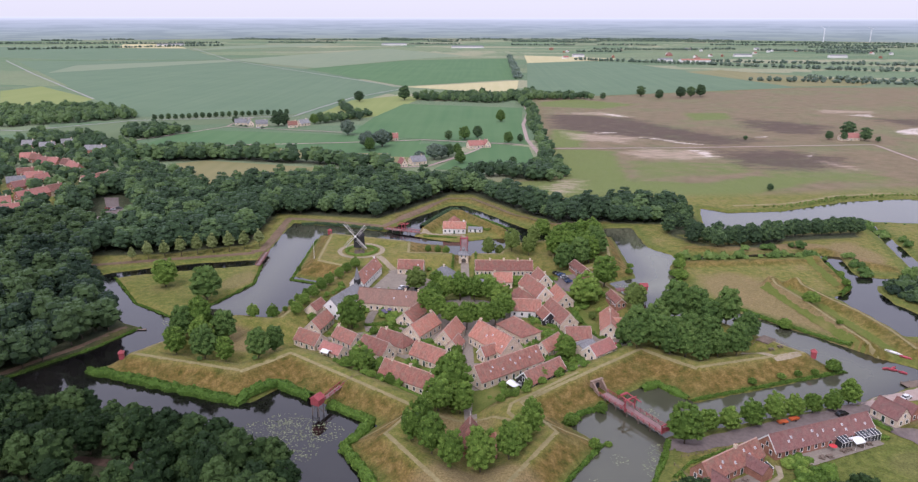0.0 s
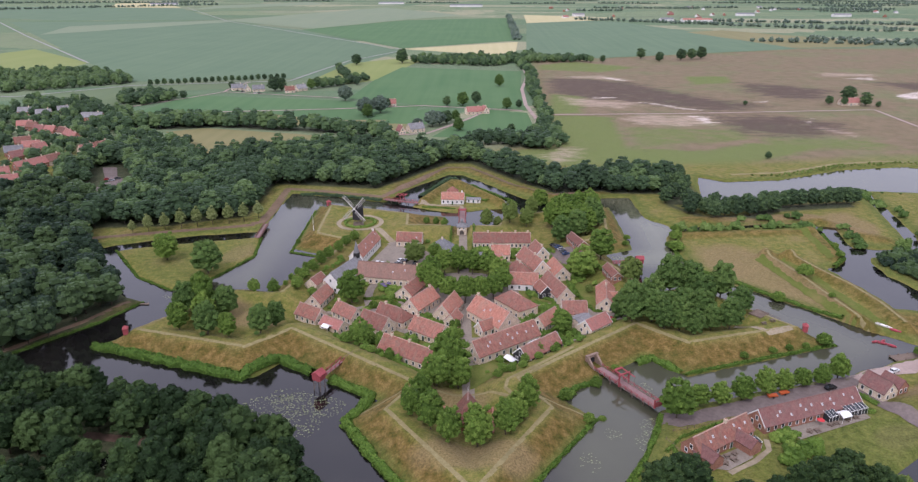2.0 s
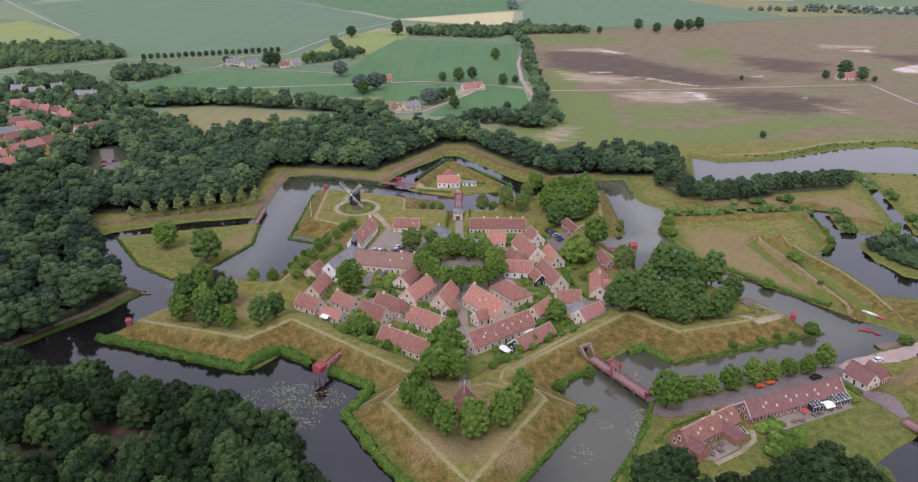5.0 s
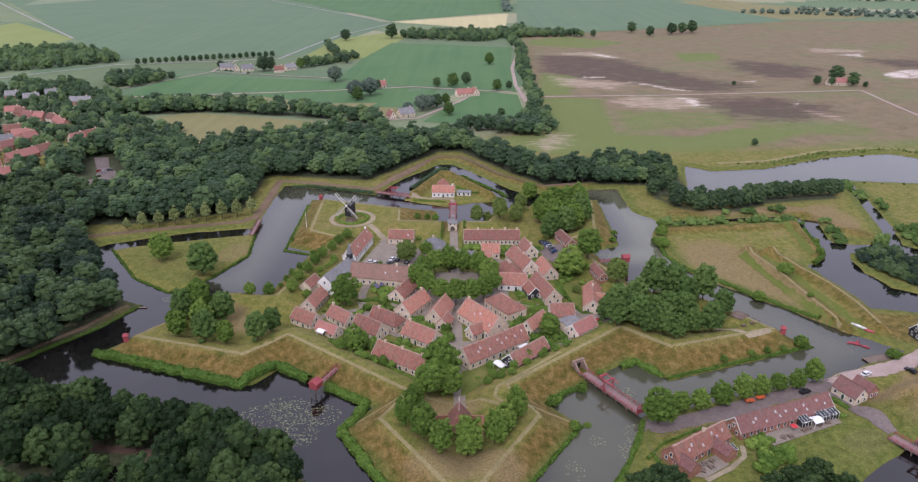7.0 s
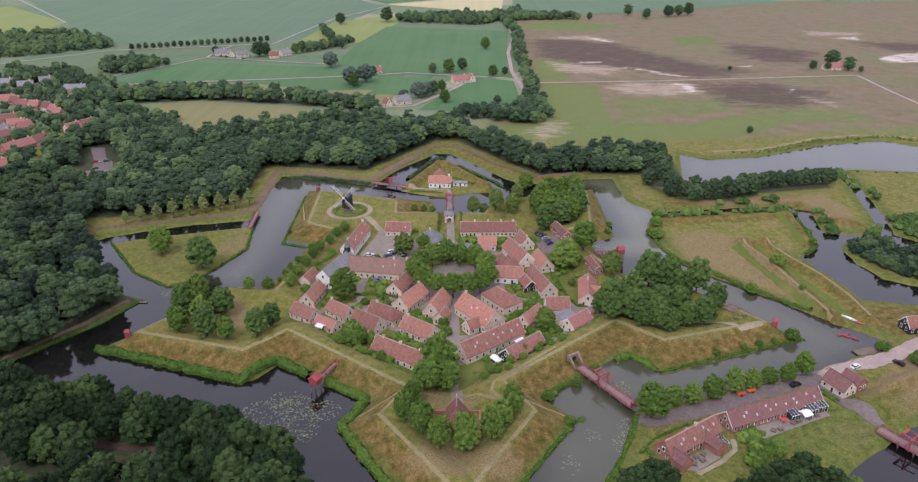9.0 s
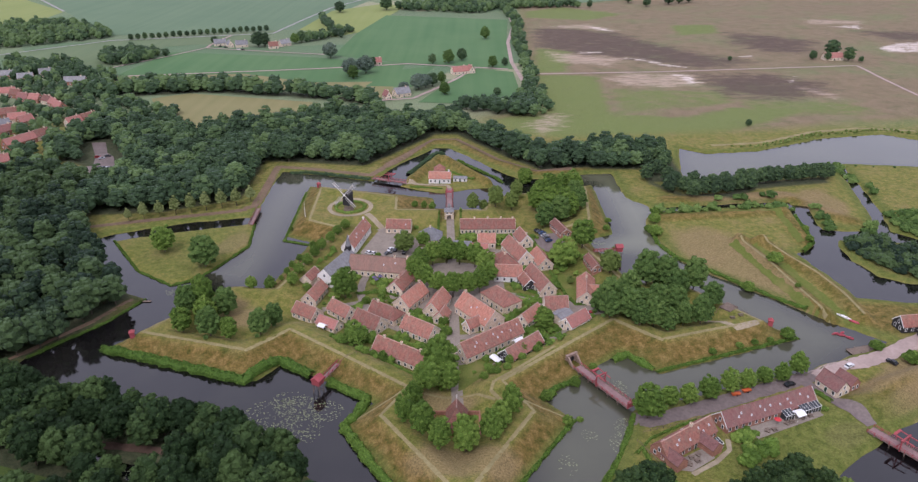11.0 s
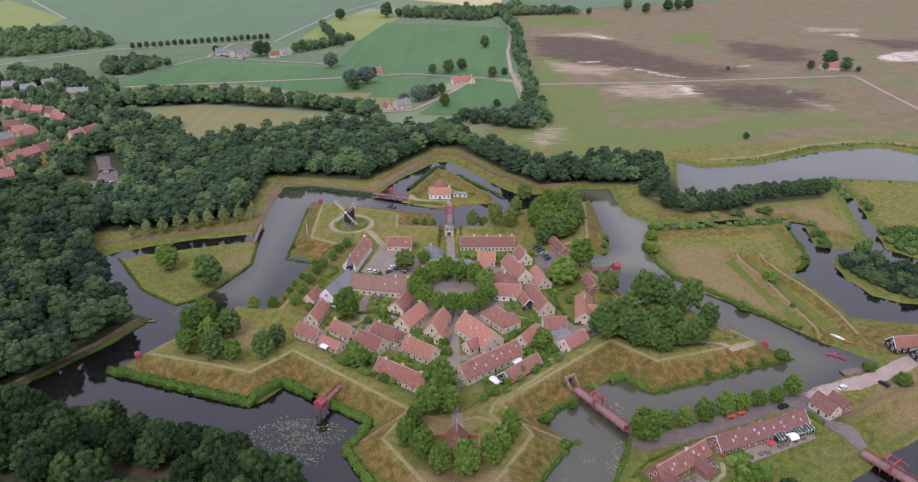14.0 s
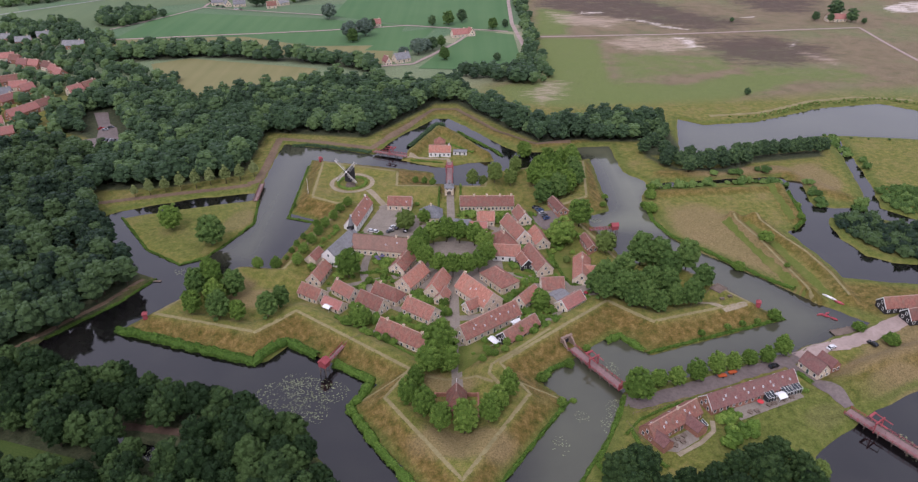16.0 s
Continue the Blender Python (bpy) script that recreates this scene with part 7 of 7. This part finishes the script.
for cname, col in (("black", (0.02, 0.02, 0.024)), ("silver", (0.45, 0.46, 0.48)), ("red", (0.4, 0.03, 0.03)), ("blue", (0.05, 0.09, 0.2)), ("white", (0.75, 0.75, 0.75)), ("grey", (0.12, 0.125, 0.13))):
    cm, nt, b = material(cname + "_car_paint", 0.25, 0.2, 0.5)
    nt.links.new(ramp(nt, noise_at(nt, 0.8, 3), [(0.3, tuple(v * 0.9 for v in col)), (0.7, col)]), b.inputs["Base Color"])
    CARPAINT.append((cname, cm))
RUBBER = mottled("tyre_rubber", (0.02, 0.02, 0.02), (0.035, 0.035, 0.035), 8)
TYRE = shared("wheel", lambda bm: limb(bm, (0, -0.1, 0), (0, 0.1, 0), 0.32, 0.32, 12), [RUBBER])


def car(x, y, turn, colour, group="parked cars"):
    cname, mat = CARPAINT[colour]
    top = tagged(new("car"), "parked " + cname + " passenger car with dark windows", "car", group)
    top.matrix_basis = pose(x, y, level(x, y) + 0.2, 0, 0, turn)
    bm = bmesh.new()
    prism(bm, [(-2.1, 0.3), (2.1, 0.3), (2.1, 0.75), (1.9, 0.85), (1.0, 0.92), (-1.9, 0.98), (-2.1, 0.85)], -0.86, 0.86)
    bmesh.ops.rotate(bm, verts=bm.verts[:], cent=(0, 0, 0), matrix=Matrix.Rotation(-math.pi / 2, 3, "Z"))
    bmesh.ops.recalc_face_normals(bm, faces=bm.faces[:])
    part("body", bm, mat, top)
    bm = bmesh.new()
    prism(bm, [(-1.75, 0.97), (1.0, 0.92), (0.35, 1.42), (-1.35, 1.45)], -0.74, 0.74)
    bmesh.ops.rotate(bm, verts=bm.verts[:], cent=(0, 0, 0), matrix=Matrix.Rotation(-math.pi / 2, 3, "Z"))
    bmesh.ops.recalc_face_normals(bm, faces=bm.faces[:])
    part("cabin_glass", bm, DARKGLASS, top)
    solid("car_roof", mat, top, (-1.3, 0.32, -0.7, 0.7, 1.44, 1.5))
    for wx in (-1.3, 1.3):
        for wy in (-0.8, 0.8):
            put("wheel", TYRE, top, Matrix.Translation((wx, wy, 0.32)))


for k, (x, y) in enumerate(((39, 77), (40, 74.2), (41, 71.4), (42, 68.6), (43, 65.8), (43.8, 63))):
    car(x, y, 18, (0, 5, 3, 1, 5, 3)[k])
for x, y, a, c in ((54, -5.5, 60, 2), (57, -2, 60, 1), (59, 0, 60, 5), (-30, 52.5, 80, 0), (-37, 56, 60, 4), (-34.6, 55.2, 70, 0), (-38, 51.5, 40, 5), (-45, 51, -20, 4), (-47.5, 52, -20, 4), (119, -54.2, 22, 0), (146, -43, 30, 4),
                   (163.5, -40.5, 120, 0), (172, -37, 120, 0), (-240, 175, 80, 0), (-237.3, 174.6, 80, 5), (-234.6, 174.2, 80, 1), (-232, 173.8, 80, 0), (-229.4, 173.4, 80, 5), (-251, 196, 30, 2), (-247, 193.5, 30, 1), (-245, 198, 30, 5),
                   (-404, 354, 20, 0), (-378, 332, 70, 0), (-374, 331, 70, 0), (-370, 329, 70, 4), (-366, 327, 70, 0), (-349, 310, 60, 0), (-346, 313, 60, 0), (-350, 297, 30, 0), (-352, 270, 40, 0), (-300, 190, 20, 0), (-310, 208, 60, 0), (-305, 170, 40, 4), (-288, 588, 20, 0), (-280, 583, 40, 0), (-262, 572, 10, 4), (-256, 570, 60, 0), (-340, 425, 20, 0), (-336, 420, 60, 0)):
    car(x, y, a, c)

# boats and landing stage
REDHULL = mottled("red_hull_paint", (0.42, 0.06, 0.09), (0.52, 0.1, 0.13), 1.0, 0.4)


def boat(x, y, turn, long, wide, mat, label, z=WATER):
    top = tagged(new("boat"), label, "boat", "boats")
    top.matrix_basis = pose(x, y, z, 0, 0, turn)
    bm = bmesh.new()
    rings = []
    for k in range(9):
        u = -1 + k / 4
        w = wide / 2 * max(0.05, 1 - abs(u) ** 2.4)
        rings.append([bm.verts.new((u * long / 2, s * w * g, h)) for s, g, h in ((-1, 1, 0.45), (-1, 0.7, -0.1), (1, 0.7, -0.1), (1, 1, 0.45), (1, 0.8, 0.42), (1, 0.55, 0.1), (-1, 0.55, 0.1), (-1, 0.8, 0.42))])
    for a, q in zip(rings, rings[1:]):
        for k in range(8):
            bm.faces.new((a[k], a[(k + 1) % 8], q[(k + 1) % 8], q[k]))
    bm.faces.new(rings[0])
    bm.faces.new(rings[-1][::-1])
    bmesh.ops.recalc_face_normals(bm, faces=bm.faces[:])
    part("hull", bm, mat, top)
    for u in (-0.25, 0.2):
        solid("thwart", TIMBER, top, (u * long - 0.15, u * long + 0.15, -wide * 0.4, wide * 0.4, 0.3, 0.36))


for x, y, a in ((152.5, -18.5, 10), (154.5, -19.5, -25), (157, -21.5, -40), (155.5, -18, 30)):
    boat(x, y, a, 3.1, 0.9, REDHULL, "red rental boat moored at the landing")
boat(161, -7.5, -50, 6.5, 1.4, WHITE, "white boat laid up on the bank", level(161, -7.5) + 0.15)
boat(163.4, -11.5, -45, 4.2, 1.4, REDHULL, "red and white boat laid up on the bank", level(163.4, -11.5) + 0.15)
dock = tagged(new("landing_stage"), "grey timber landing stage at the water", "landing stage")
dock.matrix_basis = pose(157.5, -30.3, WATER + 0.5, 0, 0, 15)
solid("deck", TIMBER, dock, (-6, 6, -2, 2, -0.15, 0))
for x in (-5.6, -2, 2, 5.6):
    for y in (-1.8, 1.8):
        put("support_post", PILE, dock, Matrix.Translation((x, y, 0.5)))

# tents, awnings, parasols and terrace furniture
CANVAS = mottled("white_canvas", (0.72, 0.72, 0.71), (0.82, 0.82, 0.81), 0.8, 0.8)
REDCANVAS = mottled("red_canvas", (0.45, 0.03, 0.04), (0.55, 0.06, 0.06), 0.8, 0.8)


def canopy(x, y, turn, long, wide, tall, label):
    top = tagged(new("marquee"), label, "marquee")
    top.matrix_basis = pose(x, y, level(x, y), 0, 0, turn)
    bm = bmesh.new()
    prism(bm, [(-wide / 2 - 0.1, tall), (0, tall + 0.7), (wide / 2 + 0.1, tall), (wide / 2 + 0.1, tall - 0.25), (wide / 2, tall - 0.25), (0, tall + 0.55), (-wide / 2, tall - 0.25), (-wide / 2 - 0.1, tall - 0.25)], -long / 2, long / 2)
    bmesh.ops.recalc_face_normals(bm, faces=bm.faces[:])
    part("canvas", bm, CANVAS, top)
    for sx in (-1, 1):
        for sy in (-1, 1):
            beam("pole", WHITE, top, (sx * (long / 2 - 0.1), sy * (wide / 2 - 0.1), 0), (sx * (long / 2 - 0.1), sy * (wide / 2 - 0.1), tall), 0.08)


canopy(12.4, -40.8, -52, 5.0, 2.8, 2.4, "white marquee on poles in a yard")
canopy(21.5, -27.5, 40, 4.5, 2.0, 2.1, "white canvas awning behind the barn")
canopy(114.4, -72.6, 21, 3.6, 3.2, 2.5, "white canvas awning on a barrack terrace")
canopy(-58.2, -18.5, -32, 3.6, 2.4, 2.1, "white lean-to canopy on a cottage")


def parasol(x, y, mat, label):
    top = tagged(new("parasol"), label, "parasol", "terrace parasols")
    top.matrix_basis = pose(x, y, level(x, y) + 0.2)
    beam("pole", TIMBER, top, (0, 0, 0), (0, 0, 2.6), 0.06)
    bm = bmesh.new()
    lo = [bm.verts.new((1.25 * math.cos(k * math.tau / 8), 1.25 * math.sin(k * math.tau / 8), 2.1)) for k in range(8)]
    tip = bm.verts.new((0, 0, 2.75))
    for k in range(8):
        bm.faces.new((lo[k], lo[(k + 1) % 8], tip))
    bm.faces.new(lo[::-1])
    part("canopy", bm, mat, top)


def table_set(x, y, turn):
    top = tagged(new("garden_table"), "dark wooden garden table with benches", "garden table", "terrace tables")
    top.matrix_basis = pose(x, y, level(x, y) + 0.2, 0, 0, turn)
    solid("tabletop", TIMBER, top, (-0.9, 0.9, -0.4, 0.4, 0.7, 0.76))
    for s in (-1, 1):
        solid("bench", TIMBER, top, (-0.9, 0.9, s * 0.8 - 0.15, s * 0.8 + 0.15, 0.4, 0.46))
        solid("leg", TIMBER, top, (s * 0.7 - 0.05, s * 0.7 + 0.05, -0.85, 0.85, 0, 0.4), (s * 0.7 - 0.05, s * 0.7 + 0.05, -0.1, 0.1, 0.4, 0.7))


parasol(106, -75.6, REDCANVAS, "red open parasol on a barrack terrace")
VIOLET = mottled("faded_violet_canvas", (0.09, 0.075, 0.13), (0.14, 0.12, 0.19), 0.8, 0.85)
for dx, dy in ((0, 0), (2.6, 0.8), (1.0, -2.2)):
    parasol(-41.7 + dx, 23.9 + dy, VIOLET, "faded violet parasol in the barrack yard")
for x, y, a in ((104, -78.5, 20), (109.5, -75.4, 40), (111.5, -74.6, 10), (116, -72.6, 30), (72.5, -92, 10), (75, -90.6, 50), (74, -93.4, 30), (71, -95, 70), (111, -14.4, 10), (114.5, -13.6, 10), (101.5, -79, 60), (119, -71.4, 10)):
    table_set(x, y, a)


def lean_to(x, y, turn, long, wide, label):
    """A glazed veranda with white bars and a sloping roof."""
    top = tagged(new("veranda"), label, "veranda", "barrack verandas")
    top.matrix_basis = pose(x, y, level(x, y), 0, 0, turn)
    bm = bmesh.new()
    prism(bm, [(-wide / 2, 0), (wide / 2, 0), (wide / 2, 3.0), (-wide / 2, 2.3)], -long / 2 + 0.1, long / 2 - 0.1)
    bmesh.ops.recalc_face_normals(bm, faces=bm.faces[:])
    part("glazing", bm, DARKGLASS, top)
    for k in range(4):
        x0 = -long / 2 + long * k / 3
        beam("bar", WHITE, top, (x0, -wide / 2 - 0.05, 2.36), (x0, wide / 2, 3.08), 0.08)
        beam("post", WHITE, top, (x0, -wide / 2 - 0.05, 0), (x0, -wide / 2 - 0.05, 2.36), 0.08)
    beam("gutter", WHITE, top, (-long / 2, -wide / 2 - 0.08, 2.34), (long / 2, -wide / 2 - 0.08, 2.34), 0.1)


for x, y in ((121.6, -67.8), (117.6, -69.4), (110.6, -72.2)):
    lean_to(x, y, 21.5, 3.8, 3.0, "glazed veranda with white bars on the barrack back")
lean_to(82.0, -87.0, 33.6, 3.0, 2.6, "glazed veranda in the barrack courtyard")

# powder house yard wall, flagpole, gangplank, fences
yard_wall = tagged(new("yard_wall"), "low red brick wall round the powder house", "wall")
yard_wall.matrix_basis = pose(-2.4, -77, level(-2.4, -77))
solid("wall_run", REDBRICK, yard_wall, (-8, -7.6, -7, 6, -0.5, 1.6))
solid("wall_run", REDBRICK, yard_wall, (7.6, 8, -7, 6, -0.5, 1.6))
solid("wall_run", REDBRICK, yard_wall, (-7.6, -2.2, 5.6, 6, -0.5, 1.6), (2.2, 7.6, 5.6, 6, -0.5, 1.6))
solid("coping", REDBRICK, yard_wall, (-8.1, -7.5, -7, 6.1, 1.6, 1.7), (7.5, 8.1, -7, 6.1, 1.6, 1.7))
finial = tagged(new("lightning_rod"), "slim white rod on the powder house roof", "rod")
finial.matrix_basis = pose(-2.4, -74.0, level(-2.4, -77.5))
beam("rod", WHITE, finial, (0, 0, 8.8), (0, 0, 10.8), 0.12)
flag = tagged(new("flagpole"), "white flagpole on the mill bastion", "flagpole")
flag.matrix_basis = pose(-87, 90, level(-87, 90))
bm = bmesh.new()
limb(bm, (0, 0, -0.3), (0, 0, 9), 0.13, 0.06, 8)
part("pole", bm, WHITE, flag)
solid("foot", CONCRETE, flag, (-0.4, 0.4, -0.4, 0.4, -0.3, 0.15))
jetty = tagged(new("jetty"), "small timber jetty at the dyke end", "jetty")
jetty.matrix_basis = pose(-141.5, 6.5, WATER + 0.35, 0, 0, 0)
solid("deck", TIMBER, jetty, (-2.5, 2, -0.6, 0.6, -0.12, 0))
for x in (-2, 1.7):
    put("support_post", PILE, jetty, Matrix.Translation((x, 0.5, 0.3)))


def fence(points, label, tall=1.0, mat=None):
    """Posts with two rails along a line."""
    line = resample(points, 2.5)
    top = tagged(new("fence"), label, "fence", "fences")
    for a, q in zip(line, line[1:]):
        za, zq = level(*a), level(*q)
        for h in (0.5, 0.95):
            bm = bmesh.new()
            limb(bm, (a.x, a.y, za + h * tall), (q.x, q.y, zq + h * tall), 0.05, 0.05, 4)
            part("rail", bm, mat or TIMBER, top)
    for q in line:
        z = level(*q)
        bm = bmesh.new()
        limb(bm, (q.x, q.y, z - 0.3), (q.x, q.y, z + 1.1 * tall), 0.08, 0.07, 5)
        part("post", bm, mat or TIMBER, top)


fence([(57, -84), (61, -93), (63, -97)], "grey wooden fence round a barrack garden")
fence([(60, -80), (72, -76), (82, -72)], "grey wooden fence along the barrack")
fence([(-47, -45), (-41, -41)], "wooden fence beside the gangway")
fence([(106, -9), (112, -4), (118, -12)], "wooden fence on the bastion corner")
bench_base = tagged(new("gun_platform"), "grey plank gun platform on the bastion", "gun platform")
bench_base.matrix_basis = pose(111.5, -6.5, level(111.5, -6.5), 0, 0, 40)
solid("planks", TIMBER, bench_base, (-3, 3, -2.2, 2.2, -0.2, 0.25))
solid("step", TIMBER, bench_base, (-3, 3, -3, -2.2, -0.2, 0.12))

# garden clutter carts by the road
ORANGE = mottled("orange_paint", (0.5, 0.1, 0.03), (0.6, 0.15, 0.05), 1.0, 0.6)
for x, y, a in ((102, -58, 20), (97.5, -60, 10)):
    cart = tagged(new("trailer"), "small orange trailer parked at the kerb", "trailer", "trailers")
    cart.matrix_basis = pose(x, y, level(x, y) + 0.2, 0, 0, a)
    solid("tray", ORANGE, cart, (-1.6, 1.6, -0.7, 0.7, 0.45, 1.0))
    beam("drawbar", TIMBER, cart, (1.6, 0, 0.5), (2.8, 0, 0.4), 0.1)
    for s in (-0.8, 0.8):
        put("wheel", TYRE, cart, Matrix.Translation((0, s, 0.32)))

# floating leaves on the moat
PAD = mottled("lily_pads", (0.16, 0.19, 0.085), (0.28, 0.3, 0.17), 2.0, 0.5)
pad_rng = np.random.default_rng(9)
faces = []
for px, py, rx, ry, n in ((-66, -69, 11, 8, 260), (-58, -66, 9, 7, 200), (-55, -77, 8, 8, 170), (-49, -68, 7, 6, 130), (-62, -62, 8, 5, 90), (55, -76, 4, 5, 110), (52, -84, 4, 5, 80), (42, -80, 3, 3, 30), (-132, 15, 5, 3, 60),
                          (-60, -80, 8, 6, 120), (150, -95, 3, 7, 160), (57, -55, 3, 5, 60), (33, -94, 3, 5, 40), (-103, -99, 5, 3, 80), (-170, 62, 10, 4, 60), (70, 66, 3, 2, 60)):
    for _ in range(n):
        a, r = pad_rng.uniform(0, 6.28), math.sqrt(pad_rng.uniform(0, 1))
        x, y, s, t = px + rx * r * math.cos(a), py + ry * r * math.sin(a), pad_rng.uniform(0.1, 0.3), pad_rng.uniform(0, 6.28)
        faces.append([(x + s * math.cos(t + j * 1.57) * (1 + 0.2 * (j % 2)), y + s * math.sin(t + j * 1.57), WATER + 0.02) for j in range(4)])
faces = np.array(faces)
tagged(new("lily_pads", mesh_of("lily_pads", faces.reshape(-1, 3), np.arange(len(faces) * 4).reshape(-1, 4), [PAD])), "pale lily pads floating on the moat", "lily pads", kind="stuff")

# far wind turbines
TURBINE = mottled("pale_turbine", (0.72, 0.72, 0.74), (0.8, 0.8, 0.82), 0.05, 0.6)
for x, y in ((1895, 3900), (2165, 3930)):
    top = tagged(new("wind_turbine"), "tall pale wind turbine on the horizon", "wind turbine", "wind turbines")
    top.matrix_basis = pose(x, y, 0, 0, 0, -25)
    bm = bmesh.new()
    limb(bm, (0, 0, 0), (0, 0, 72), 2.2, 1.2, 12)
    part("tower", bm, TURBINE, top)
    solid("nacelle", TURBINE, top, (-1.5, 1.5, -4, 3, 70.5, 74))
    for k in range(3):
        a = k * math.tau / 3 + 0.4
        beam("blade", TURBINE, top, (0, -4.2, 72.5), (27 * math.cos(a), -4.2, 72.5 + 27 * math.sin(a)), 0.7)

# ---- garden planting between the houses ----


def clear_of_houses(pts):
    """Distance of each place to the nearest house wall."""
    d = np.full(len(pts), 1e9)
    for x, y, turn, long, wide in FOOT:
        a = radians(turn)
        u = np.abs((pts[:, 0] - x) * math.cos(a) + (pts[:, 1] - y) * math.sin(a)) - long / 2
        v = np.abs((pts[:, 1] - y) * math.cos(a) - (pts[:, 0] - x) * math.sin(a)) - wide / 2
        d = np.minimum(d, np.hypot(np.maximum(u, 0), np.maximum(v, 0)) + np.minimum(np.maximum(u, v), 0))
    return d


green_rng = np.random.default_rng(404)
spots = scatter([polar(68, a) for a in range(0, 360, 15)], 2.3, green_rng)
ring_r = np.hypot(spots[:, 0] - CX, spots[:, 1] - CY)
bearing = (np.degrees(np.arctan2(spots[:, 1] - CY, spots[:, 0] - CX)) - LEAN) % 72
off_street = np.minimum(bearing, 72 - bearing) * ring_r * 0.01745
gate_way = np.abs(spots[:, 0] + 8.5)
gap_to = clear_of_houses(spots)
ok = (gap_to > 1.1) & (gap_to < 6.5) & (np.abs(ring_r - 42) > 3.0) & (np.abs(ring_r - 62) > 2.6) & (off_street > 3.2) & (ring_r > 27) & ((gate_way > 4.5) | (spots[:, 1] < 60))
for yard in ([(-53, 48), (-26, 44), (-20, 66), (-47, 88)], [(44, 0), (64, 4), (62, 30), (44, 26)], [(40, 50), (62, 50), (62, 80), (40, 80)]):
    ok &= signed(yard, spots[:, 0], spots[:, 1]) > 1
clump = np.array([noise.noise((x * 0.11, y * 0.11, 5)) for x, y in spots])
ok &= clump + green_rng.uniform(-0.35, 0.35, len(spots)) > -0.12
wood("garden_bushes", spots[ok], BUSHKINDS, 0.25, 0.85, LEAF, "leafy bushes and flower beds between the town houses", "garden bushes", False)
behind = scatter([(86.5, -82), (88.5, -79.5), (97, -77), (99, -81), (95, -85), (88, -86)], 2.2, green_rng)
wood("garden_bushes", behind, BUSHKINDS, 0.5, 0.95, LEAF, "thick bushes in the barrack garden", "garden bushes", False)
